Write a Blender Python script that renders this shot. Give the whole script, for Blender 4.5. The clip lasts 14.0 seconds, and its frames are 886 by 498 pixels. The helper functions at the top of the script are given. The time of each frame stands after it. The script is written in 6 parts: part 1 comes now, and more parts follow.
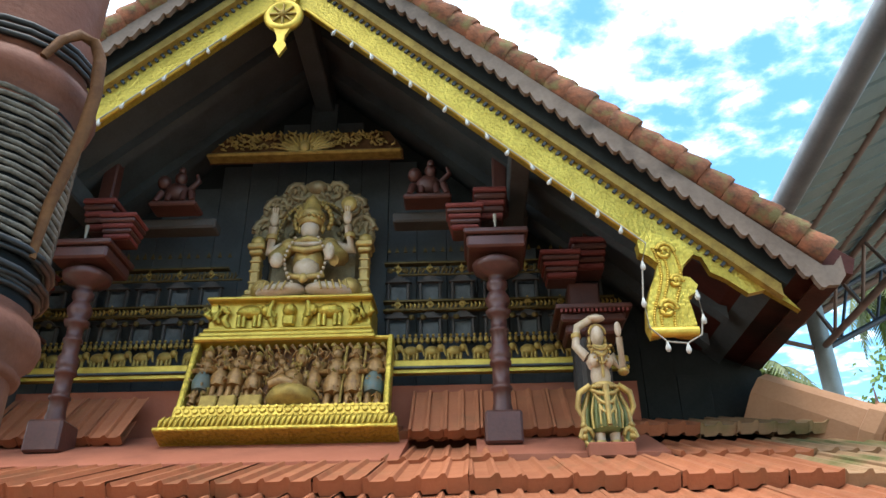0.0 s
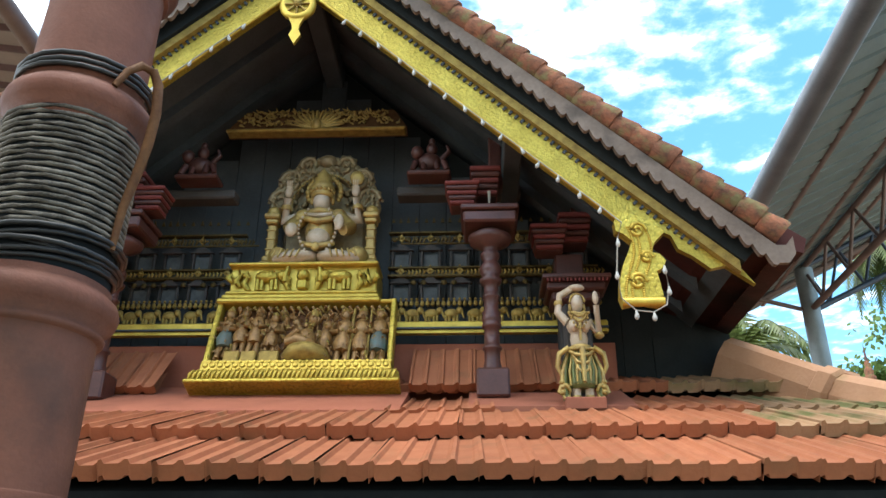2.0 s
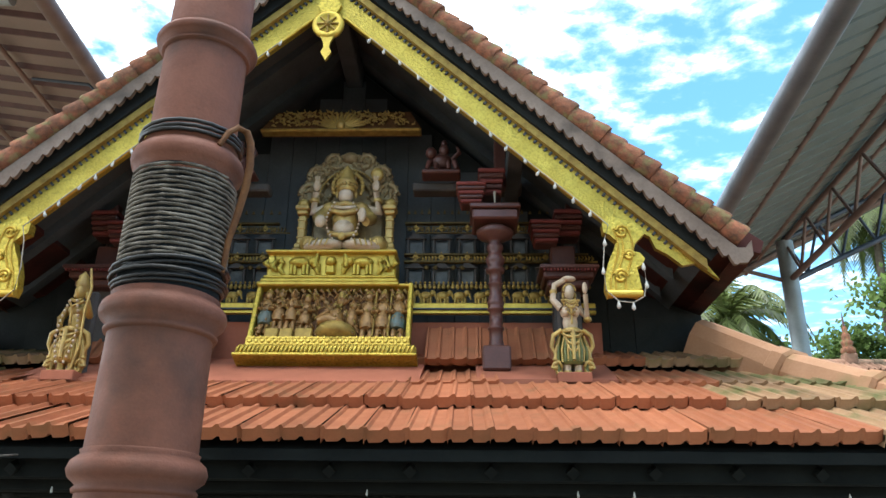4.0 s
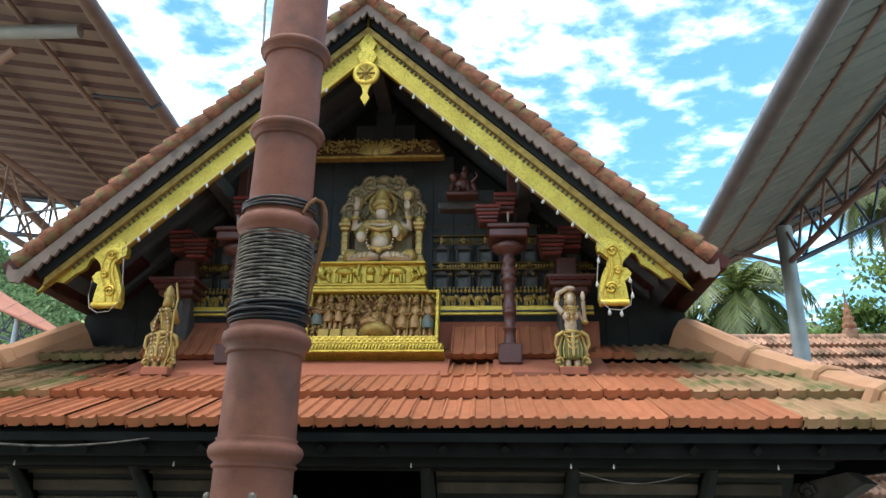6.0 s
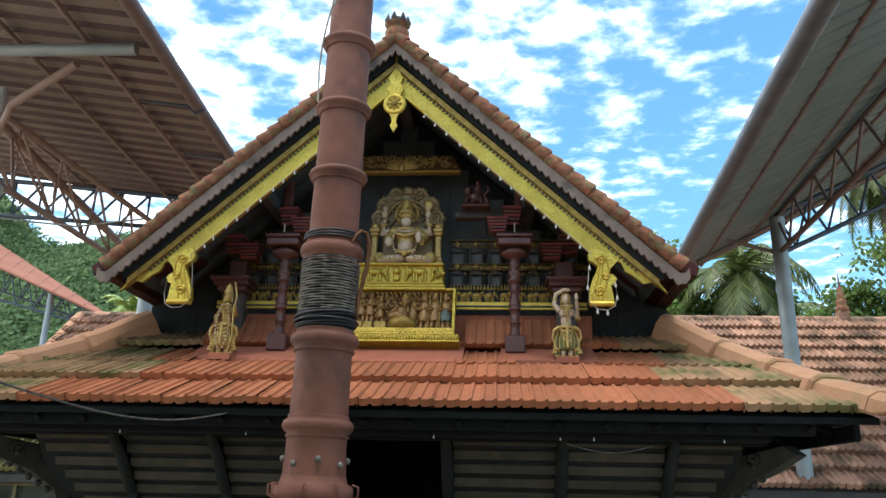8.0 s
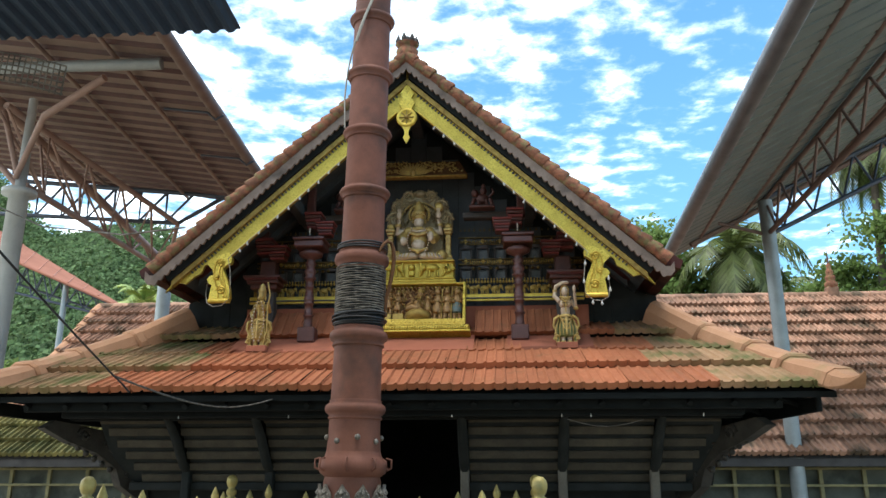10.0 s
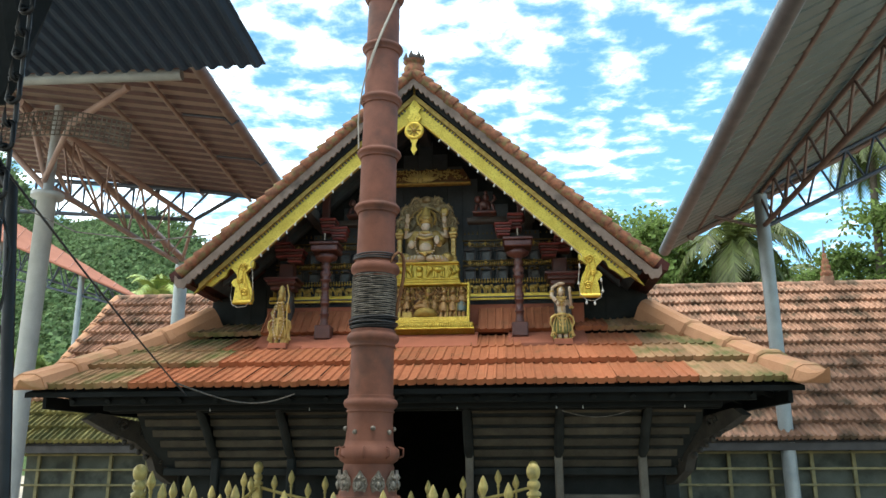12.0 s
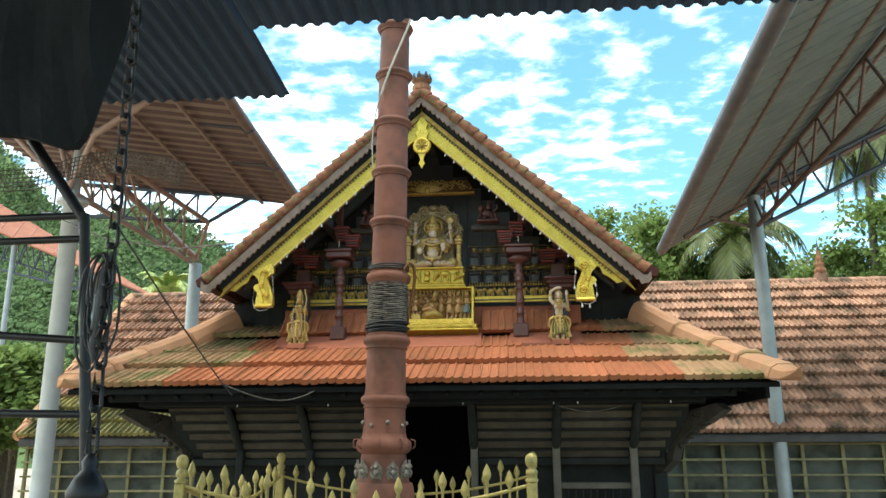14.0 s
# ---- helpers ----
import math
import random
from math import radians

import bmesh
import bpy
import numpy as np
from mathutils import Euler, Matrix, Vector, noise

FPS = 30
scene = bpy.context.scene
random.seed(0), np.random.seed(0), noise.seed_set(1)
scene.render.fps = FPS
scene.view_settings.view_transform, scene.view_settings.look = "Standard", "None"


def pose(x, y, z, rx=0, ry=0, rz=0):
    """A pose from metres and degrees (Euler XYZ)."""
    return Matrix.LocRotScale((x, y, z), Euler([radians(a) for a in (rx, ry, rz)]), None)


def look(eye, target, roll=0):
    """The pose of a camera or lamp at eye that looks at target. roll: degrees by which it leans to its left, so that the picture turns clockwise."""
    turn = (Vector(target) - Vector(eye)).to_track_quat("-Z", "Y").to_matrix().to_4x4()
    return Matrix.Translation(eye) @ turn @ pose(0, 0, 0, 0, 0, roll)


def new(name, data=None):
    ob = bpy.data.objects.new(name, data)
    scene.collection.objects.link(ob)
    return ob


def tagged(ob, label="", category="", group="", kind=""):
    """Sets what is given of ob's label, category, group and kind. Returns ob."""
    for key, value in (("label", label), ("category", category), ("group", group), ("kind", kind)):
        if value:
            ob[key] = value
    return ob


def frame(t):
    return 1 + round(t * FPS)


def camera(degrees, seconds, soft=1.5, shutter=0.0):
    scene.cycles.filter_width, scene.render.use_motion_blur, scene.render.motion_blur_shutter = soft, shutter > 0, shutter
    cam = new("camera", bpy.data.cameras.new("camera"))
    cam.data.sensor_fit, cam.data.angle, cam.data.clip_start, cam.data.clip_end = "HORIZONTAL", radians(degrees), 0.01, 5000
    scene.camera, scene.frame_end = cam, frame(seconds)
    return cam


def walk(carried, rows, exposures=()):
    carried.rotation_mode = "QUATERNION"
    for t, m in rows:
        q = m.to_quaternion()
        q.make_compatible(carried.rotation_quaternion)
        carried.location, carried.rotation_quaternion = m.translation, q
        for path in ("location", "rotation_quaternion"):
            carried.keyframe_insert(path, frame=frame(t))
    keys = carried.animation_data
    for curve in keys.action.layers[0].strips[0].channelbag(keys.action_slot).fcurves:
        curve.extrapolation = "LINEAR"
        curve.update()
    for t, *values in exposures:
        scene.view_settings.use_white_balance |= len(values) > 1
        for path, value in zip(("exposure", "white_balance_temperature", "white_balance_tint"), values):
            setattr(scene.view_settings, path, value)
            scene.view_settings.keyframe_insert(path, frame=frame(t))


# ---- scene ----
cam = camera(59.0, 14.0)
PATH = [
    (0, (1.037, -4.064, 2.036), (0.976, -2.303, 2.982), -0.6),
    (0.5, (1.058, -4.172, 2.014), (0.988, -2.397, 2.933), -0.4),
    (1, (1.055, -4.275, 1.98), (0.985, -2.485, 2.87), -0.1),
    (1.5, (1.113, -4.396, 1.948), (1.026, -2.595, 2.814), 0.1),
    (2, (1.1, -4.536, 1.92), (1.021, -2.723, 2.761), 0.3),
    (2.5, (1.097, -4.724, 1.905), (1.015, -2.894, 2.708), 0.6),
    (3, (1.029, -4.884, 1.888), (0.974, -3.046, 2.675), 1.0),
    (5.5, (1.003, -6.175, 1.79), (0.909, -4.292, 2.459), 0.2),
    (6, (1.01, -6.469, 1.783), (0.9, -4.587, 2.449), 0.6),
    (6.5, (0.998, -6.809, 1.75), (0.876, -4.927, 2.416), 1.3),
    (7, (0.984, -7.09, 1.741), (0.863, -5.203, 2.395), 1.8),
    (7.5, (1.01, -7.42, 1.707), (0.881, -5.525, 2.333), 1.8),
    (8, (1.04, -7.696, 1.709), (0.898, -5.792, 2.306), 1.3),
    (10.5, (0.981, -8.789, 1.649), (0.84, -6.868, 2.189), -0.1),
    (11, (1.003, -8.981, 1.652), (0.859, -7.058, 2.184), -0.1),
    (11.5, (1.033, -9.168, 1.668), (0.882, -7.243, 2.19), -0.1),
    (12, (1.051, -9.316, 1.686), (0.892, -7.388, 2.194), -0.2),
    (12.5, (1.055, -9.475, 1.702), (0.895, -7.544, 2.199), -0.3),
    (13, (1.049, -9.635, 1.661), (0.886, -7.705, 2.16), -0.3),
    (13.5, (1.086, -9.88, 1.674), (0.916, -7.948, 2.164), -0.5),
    (14, (1.077, -10.048, 1.674), (0.909, -8.116, 2.165), -0.3),
]
walk(cam, [(t, look(eye, target, roll)) for t, eye, target, roll in PATH],
     [(0, 0.80, 6250, 6), (3, 0.75, 6250, 7), (5.5, 0.68, 6200, 7), (8, 0.30, 6250, 8), (11, 0.36, 6450, 7), (14, 0.66, 6800, 2)])

# ---- light ----
SUN_EL, SUN_AZ = radians(76), radians(165)      # height, and turn from +y towards +x
world = bpy.data.worlds.new("sky")
scene.world = world
world.use_nodes = True
wn, wl = world.node_tree.nodes, world.node_tree.links
wn.clear()
w_out = wn.new("ShaderNodeOutputWorld")
w_bg = wn.new("ShaderNodeBackground")
w_sky = wn.new("ShaderNodeTexSky")
w_sky.sky_type = "NISHITA"
w_sky.sun_disc = False
w_sky.sun_elevation, w_sky.sun_rotation = SUN_EL, SUN_AZ
w_sky.air_density, w_sky.dust_density, w_sky.ozone_density = 1.0, 1.2, 2.0
w_co = wn.new("ShaderNodeTexCoord")
w_sep = wn.new("ShaderNodeSeparateXYZ")
w_zmax = wn.new("ShaderNodeMath"); w_zmax.operation = "MAXIMUM"; w_zmax.inputs[1].default_value = 0.08
w_dx = wn.new("ShaderNodeMath"); w_dx.operation = "DIVIDE"
w_dy = wn.new("ShaderNodeMath"); w_dy.operation = "DIVIDE"
w_com = wn.new("ShaderNodeCombineXYZ")
w_big = wn.new("ShaderNodeTexNoise"); w_big.inputs["Scale"].default_value = 1.1; w_big.inputs["Detail"].default_value = 2
w_fine = wn.new("ShaderNodeTexNoise"); w_fine.inputs["Scale"].default_value = 7.5; w_fine.inputs["Detail"].default_value = 6; w_fine.inputs["Roughness"].default_value = 0.58; w_fine.inputs["Distortion"].default_value = 0.12
w_sum = wn.new("ShaderNodeMath"); w_sum.operation = "MULTIPLY_ADD"; w_sum.inputs[1].default_value = 0.55
w_ramp = wn.new("ShaderNodeValToRGB")
w_ramp.color_ramp.elements[0].position, w_ramp.color_ramp.elements[1].position = 0.64, 1.10
w_mix = wn.new("ShaderNodeMix"); w_mix.data_type = "RGBA"
w_mix.inputs["B"].default_value = (22.5, 23.4, 23.8, 1)
wl.new(w_co.outputs["Generated"], w_sep.inputs[0])
wl.new(w_sep.outputs["Z"], w_zmax.inputs[0])
wl.new(w_sep.outputs["X"], w_dx.inputs[0]); wl.new(w_zmax.outputs[0], w_dx.inputs[1])
wl.new(w_sep.outputs["Y"], w_dy.inputs[0]); wl.new(w_zmax.outputs[0], w_dy.inputs[1])
wl.new(w_dx.outputs[0], w_com.inputs[0]); wl.new(w_dy.outputs[0], w_com.inputs[1])
wl.new(w_com.outputs[0], w_big.inputs["Vector"]); wl.new(w_com.outputs[0], w_fine.inputs["Vector"])
wl.new(w_big.outputs["Fac"], w_sum.inputs[0]); wl.new(w_fine.outputs["Fac"], w_sum.inputs[2])
w_tilt = wn.new("ShaderNodeMath"); w_tilt.operation = "MULTIPLY_ADD"; w_tilt.inputs[1].default_value = 0.25   # thicker cloud overhead
w_turn = wn.new("ShaderNodeMath"); w_turn.operation = "MULTIPLY_ADD"; w_turn.inputs[1].default_value = -0.19   # and thinner towards +x
w_off = wn.new("ShaderNodeMath"); w_off.operation = "ADD"; w_off.inputs[1].default_value = -0.125
wl.new(w_sep.outputs["Z"], w_tilt.inputs[0]); wl.new(w_sum.outputs[0], w_tilt.inputs[2])
wl.new(w_sep.outputs["X"], w_turn.inputs[0]); wl.new(w_tilt.outputs[0], w_turn.inputs[2])
wl.new(w_turn.outputs[0], w_off.inputs[0])
wl.new(w_off.outputs[0], w_ramp.inputs[0])
w_pow = wn.new("ShaderNodeMath"); w_pow.operation = "POWER"; w_pow.inputs[1].default_value = 2.2
wl.new(w_ramp.outputs["Color"], w_pow.inputs[0])
wl.new(w_pow.outputs[0], w_mix.inputs["Factor"])
w_hue = wn.new("ShaderNodeHueSaturation"); w_hue.inputs["Hue"].default_value = 0.484; w_hue.inputs["Saturation"].default_value = 1.22; w_hue.inputs["Value"].default_value = 1.40
wl.new(w_sky.outputs[0], w_hue.inputs["Color"])
wl.new(w_hue.outputs[0], w_mix.inputs["A"])
wl.new(w_mix.outputs["Result"], w_bg.inputs["Color"])
w_bg.inputs["Strength"].default_value = 0.172
wl.new(w_bg.outputs[0], w_out.inputs[0])

sun = new("sun", bpy.data.lights.new("sun", "SUN"))
sun.data.energy, sun.data.angle, sun.data.color = 1.3, radians(16), (1.0, 0.95, 0.86)
sun_way = Vector((math.sin(SUN_AZ) * math.cos(SUN_EL), math.cos(SUN_AZ) * math.cos(SUN_EL), math.sin(SUN_EL)))
sun.matrix_world = look(sun_way * 60, (0, 0, 0))

# ---- materials ----


def material(name, a, b=None, rough=0.7, metal=0.0, scale=6.0, fine=60.0, bump=0.3, vary=0.0, stain=None, stain_at=(0.55, 0.7), stain_scale=1.5, space="Object", sheen=None):
    """A surface of two colours mixed by a coarse and a fine noise, with relief; vary: brightness from piece to piece; stain: a third colour in patches."""
    m = bpy.data.materials.new(name)
    m.use_nodes = True
    n, l = m.node_tree.nodes, m.node_tree.links
    bsdf = n["Principled BSDF"]
    b = b or tuple(c * 0.75 for c in a)
    co = n.new("ShaderNodeTexCoord")
    src = co.outputs["Object"]
    if space == "World":
        src = n.new("ShaderNodeNewGeometry").outputs["Position"]
    coarse = n.new("ShaderNodeTexNoise"); coarse.inputs["Scale"].default_value = scale; coarse.inputs["Detail"].default_value = 5
    grain = n.new("ShaderNodeTexNoise"); grain.inputs["Scale"].default_value = fine; grain.inputs["Detail"].default_value = 3
    l.new(src, coarse.inputs["Vector"]); l.new(src, grain.inputs["Vector"])
    mixf = n.new("ShaderNodeMath"); mixf.operation = "MULTIPLY_ADD"; mixf.inputs[1].default_value = 0.4
    spread = n.new("ShaderNodeMapRange"); spread.inputs["From Min"].default_value = 0.45; spread.inputs["From Max"].default_value = 0.95
    l.new(grain.outputs["Fac"], mixf.inputs[0]); l.new(coarse.outputs["Fac"], mixf.inputs[2])
    l.new(mixf.outputs[0], spread.inputs["Value"])
    mix = n.new("ShaderNodeMix"); mix.data_type = "RGBA"
    mix.inputs["A"].default_value, mix.inputs["B"].default_value = (*a, 1), (*b, 1)
    l.new(spread.outputs["Result"], mix.inputs["Factor"])
    colour = mix.outputs["Result"]
    if stain:
        patch = n.new("ShaderNodeTexNoise"); patch.inputs["Scale"].default_value = stain_scale; patch.inputs["Detail"].default_value = 6
        geo = n.new("ShaderNodeNewGeometry")
        l.new(geo.outputs["Position"], patch.inputs["Vector"])
        ramp = n.new("ShaderNodeMapRange"); ramp.inputs["From Min"].default_value, ramp.inputs["From Max"].default_value = stain_at
        l.new(patch.outputs["Fac"], ramp.inputs["Value"])
        mix2 = n.new("ShaderNodeMix"); mix2.data_type = "RGBA"
        mix2.inputs["B"].default_value = (*stain, 1)
        l.new(colour, mix2.inputs["A"]); l.new(ramp.outputs["Result"], mix2.inputs["Factor"])
        colour = mix2.outputs["Result"]
    if vary:
        info = n.new("ShaderNodeObjectInfo")
        geo2 = n.new("ShaderNodeNewGeometry")
        add = n.new("ShaderNodeMath"); add.operation = "ADD"
        wrap = n.new("ShaderNodeMath"); wrap.operation = "FRACT"
        l.new(info.outputs["Random"], add.inputs[0]); l.new(geo2.outputs["Random Per Island"], add.inputs[1]); l.new(add.outputs[0], wrap.inputs[0])
        span = n.new("ShaderNodeMapRange"); span.inputs["To Min"].default_value, span.inputs["To Max"].default_value = 1 - vary, 1 + vary
        l.new(wrap.outputs[0], span.inputs["Value"])
        hsv = n.new("ShaderNodeHueSaturation")
        l.new(span.outputs["Result"], hsv.inputs["Value"]); l.new(colour, hsv.inputs["Color"])
        colour = hsv.outputs["Color"]
    l.new(colour, bsdf.inputs["Base Color"])
    rr = n.new("ShaderNodeMapRange"); rr.inputs["To Min"].default_value, rr.inputs["To Max"].default_value = max(0.05, rough - 0.12), min(1, rough + 0.12)
    l.new(coarse.outputs["Fac"], rr.inputs["Value"]); l.new(rr.outputs["Result"], bsdf.inputs["Roughness"])
    bsdf.inputs["Metallic"].default_value = metal
    bsdf.inputs["Specular IOR Level"].default_value = 0.5 if rough < 0.55 else 0.15
    if bump:
        bp = n.new("ShaderNodeBump"); bp.inputs["Strength"].default_value = bump; bp.inputs["Distance"].default_value = 0.01
        l.new(mixf.outputs[0], bp.inputs["Height"]); l.new(bp.outputs[0], bsdf.inputs["Normal"])
    return m


def embossed(name, a, b, rough, metal, scale, depth=0.012, hollow_tone=0.35):
    """A beaten or carved sheet: raised cells with darker hollows."""
    m = material(name, a, b, rough, metal, 8, 80, 0)
    n, l = m.node_tree.nodes, m.node_tree.links
    bsdf = n["Principled BSDF"]
    co = n.new("ShaderNodeTexCoord")
    v = n.new("ShaderNodeTexVoronoi"); v.feature = "SMOOTH_F1"; v.inputs["Scale"].default_value = scale
    v2 = n.new("ShaderNodeTexWave"); v2.inputs["Scale"].default_value = scale * 0.6; v2.inputs["Distortion"].default_value = 9; v2.inputs["Detail"].default_value = 1
    l.new(co.outputs["Object"], v.inputs["Vector"]); l.new(co.outputs["Object"], v2.inputs["Vector"])
    add = n.new("ShaderNodeMath"); add.operation = "MULTIPLY_ADD"; add.inputs[1].default_value = 0.16
    l.new(v2.outputs["Fac"], add.inputs[0]); l.new(v.outputs["Distance"], add.inputs[2])
    bp = n.new("ShaderNodeBump"); bp.inputs["Strength"].default_value = 0.9; bp.inputs["Distance"].default_value = depth
    bp.invert = True
    l.new(add.outputs[0], bp.inputs["Height"]); l.new(bp.outputs[0], bsdf.inputs["Normal"])
    mx = n.new("ShaderNodeMix"); mx.data_type = "RGBA"
    mx.inputs["B"].default_value = (*[c * hollow_tone for c in b], 1)
    mr = n.new("ShaderNodeMapRange"); mr.inputs["From Min"].default_value, mr.inputs["From Max"].default_value = 0.45, 0.95
    l.new(add.outputs[0], mr.inputs["Value"]); l.new(mr.outputs["Result"], mx.inputs["Factor"])
    old = bsdf.inputs["Base Color"].links[0].from_socket
    l.new(old, mx.inputs["A"]); l.new(mx.outputs["Result"], bsdf.inputs["Base Color"])
    return m


M_TILE = material("painted clay tile", (0.37, 0.134, 0.062), (0.29, 0.10, 0.048), 0.75, 0, 7, 70, 0.5, vary=0.14, stain=(0.21, 0.10, 0.048), stain_at=(0.54, 0.78), stain_scale=4.2)
M_TILE_PALE = material("weathered clay tile", (0.33, 0.20, 0.11), (0.25, 0.145, 0.075), 0.85, 0, 7, 70, 0.5, vary=0.2, stain=(0.115, 0.11, 0.04), stain_at=(0.46, 0.64), stain_scale=2.5)
M_TILE_HALL = material("old pink clay tile", (0.36, 0.205, 0.135), (0.24, 0.13, 0.082), 0.85, 0, 5, 50, 0.5, vary=0.38, stain=(0.10, 0.070, 0.045), stain_at=(0.50, 0.68), stain_scale=2.2)
M_TILE_MOSS = material("mossy shaded clay tile", (0.24, 0.21, 0.075), (0.17, 0.14, 0.05), 0.9, 0, 5, 50, 0.5, vary=0.25, stain=(0.08, 0.08, 0.03), stain_at=(0.5, 0.7))
M_TILE_VERGE = material("lichen clay tile", (0.30, 0.115, 0.062), (0.085, 0.05, 0.034), 0.9, 0, 16, 70, 1.0, vary=0.18, stain=(0.17, 0.14, 0.062), stain_at=(0.5, 0.66), stain_scale=13)
M_PLASTER = material("terracotta plaster", (0.37, 0.128, 0.074), (0.30, 0.10, 0.058), 0.85, 0, 3, 40, 0.25, stain=(0.19, 0.075, 0.048), stain_at=(0.52, 0.75))
M_HIP = material("peach mortar hip", (0.45, 0.245, 0.14), (0.36, 0.185, 0.10), 0.85, 0, 4, 50, 0.4, vary=0.08, stain=(0.22, 0.18, 0.08), stain_at=(0.58, 0.75), stain_scale=2.5)
# Next two woods: colour lifted to imitate gable haze, bluish on the boards.
M_DARKWOOD = material("dark oiled wood", (0.088, 0.080, 0.074), (0.055, 0.050, 0.046), 0.8, 0, 4, 50, 0.3)
M_BLACKWOOD = material("haze-lifted wall boards", (0.086, 0.096, 0.100), (0.056, 0.062, 0.065), 0.85, 0, 4, 50, 0.3)
M_REDWOOD = material("maroon painted wood", (0.20, 0.052, 0.044), (0.13, 0.033, 0.028), 0.55, 0, 6, 60, 0.3)
M_BROWNWOOD = material("red brown turned wood", (0.105, 0.037, 0.027), (0.06, 0.022, 0.017), 0.45, 0, 6, 60, 0.3)
# Near black: the porch's shade is put into this timber's colour.
M_NEARBLACK = material("near-black timber", (0.026, 0.029, 0.028), (0.016, 0.018, 0.017), 0.85, 0, 5, 50, 0.4)
# Pale grey carries the daylight seen on the right-hand posts.
M_POST_GREY = material("daylit grey timber", (0.17, 0.155, 0.13), (0.10, 0.09, 0.075), 0.85, 0, 5, 50, 0.4)
M_CARVED = material("dark carved timber", (0.050, 0.044, 0.036), (0.028, 0.025, 0.021), 0.6, 0, 9, 60, 0.5)
# Eave maroon darkened for shading and dirt together, with near-black patches.
M_EAVEWOOD = material("dirty shaded maroon eave boards", (0.075, 0.022, 0.017), (0.045, 0.014, 0.011), 0.6, 0, 4, 50, 0.4, stain=(0.022, 0.014, 0.012), stain_at=(0.45, 0.65), stain_scale=3)
M_NICHE = material("dusty grey niche panel", (0.13, 0.14, 0.14), (0.07, 0.075, 0.075), 0.8, 0, 12, 60, 0.3)
M_BOSS = material("tarnished pewter relief", (0.24, 0.215, 0.175), (0.09, 0.075, 0.06), 0.5, 0.35, 30, 90, 0.4)
M_GOLD_FIG = material("worn gilt figure paint", (0.54, 0.37, 0.10), (0.30, 0.19, 0.06), 0.45, 0.3, 16, 90, 0.3)
# Near-black albedo stands in for the shade under the porch eave.
M_EAVE_BLACK = material("shade-black eave board", (0.011, 0.013, 0.012), (0.007, 0.008, 0.008), 0.9, 0, 5, 50, 0.4)
M_LATTICE = material("mossy yellowed lattice wood", (0.25, 0.215, 0.105), (0.14, 0.125, 0.065), 0.85, 0, 6, 50, 0.3, vary=0.2)
M_BOARD = material("weathered brown board", (0.22, 0.165, 0.13), (0.13, 0.095, 0.074), 0.85, 0, 5, 50, 0.5, stain=(0.07, 0.055, 0.045), stain_at=(0.54, 0.72), stain_scale=3.5)
M_SLAT = material("dusty wooden slat", (0.070, 0.060, 0.043), (0.040, 0.034, 0.026), 0.85, 0, 6, 50, 0.3, vary=0.2)
M_GOLD = embossed("beaten gilt metal", (0.56, 0.41, 0.068), (0.42, 0.30, 0.042), 0.38, 0.7, 70, 0.004, 0.75)
M_GOLD_FINE = embossed("fine gilt relief", (0.70, 0.53, 0.09), (0.48, 0.34, 0.045), 0.42, 0.7, 60, 0.006, 0.6)
M_GOLD_PLAIN = material("gilt paint", (0.66, 0.47, 0.075), (0.46, 0.30, 0.04), 0.4, 0.6, 14, 90, 0.2)
M_GOLD_OLD = material("dulled gilt paint", (0.42, 0.29, 0.075), (0.22, 0.14, 0.04), 0.55, 0.4, 18, 90, 0.3)
# Darker gilt copy: the upper reliefs' dimness is put into the colour.
M_GOLD_DIM = material("dimmed gilt paint", (0.15, 0.105, 0.035), (0.07, 0.05, 0.02), 0.6, 0.3, 18, 90, 0.3)
M_STONE = material("pale painted figure", (0.58, 0.47, 0.36), (0.42, 0.30, 0.17), 0.5, 0, 14, 90, 0.2)
M_GREEN_PAINT = material("green painted cloth", (0.15, 0.17, 0.05), (0.09, 0.10, 0.03), 0.5, 0, 20, 90, 0.2)
M_BLUE_PAINT = material("blue painted cloth", (0.06, 0.12, 0.12), (0.12, 0.10, 0.055), 0.5, 0, 20, 90, 0.2)
M_CLAY_FIG = material("ochre carved wood", (0.38, 0.205, 0.06), (0.17, 0.085, 0.028), 0.45, 0.25, 40, 90, 0.3)
M_CLAY_DARK = material("dark ochre carving", (0.16, 0.075, 0.03), (0.09, 0.04, 0.02), 0.6, 0.05, 18, 90, 0.4)
M_ARCH = material("sooty bronze carving", (0.36, 0.27, 0.13), (0.19, 0.135, 0.07), 0.5, 0.25, 18, 90, 0.4)
M_POLE = material("terracotta painted metal", (0.195, 0.080, 0.052), (0.140, 0.058, 0.039), 0.6, 0.05, 9, 80, 0.3, stain=(0.07, 0.042, 0.033), stain_at=(0.52, 0.78), stain_scale=3.5)
M_ROPE = material("grey coiled rope", (0.23, 0.205, 0.17), (0.055, 0.048, 0.042), 0.85, 0, 13, 150, 0.6)
M_CABLE = material("black cable", (0.015, 0.014, 0.014), None, 0.5, 0, 10, 60, 0.1)
M_CORD = material("pale cord", (0.38, 0.34, 0.28), None, 0.7, 0, 10, 60, 0.1)
M_STEEL = material("galvanised steel", (0.31, 0.33, 0.32), (0.22, 0.24, 0.235), 0.45, 0.25, 3, 40, 0.1)
M_TRUSS = material("primed brown steel", (0.22, 0.155, 0.13), (0.16, 0.11, 0.09), 0.55, 0.2, 4, 50, 0.15)
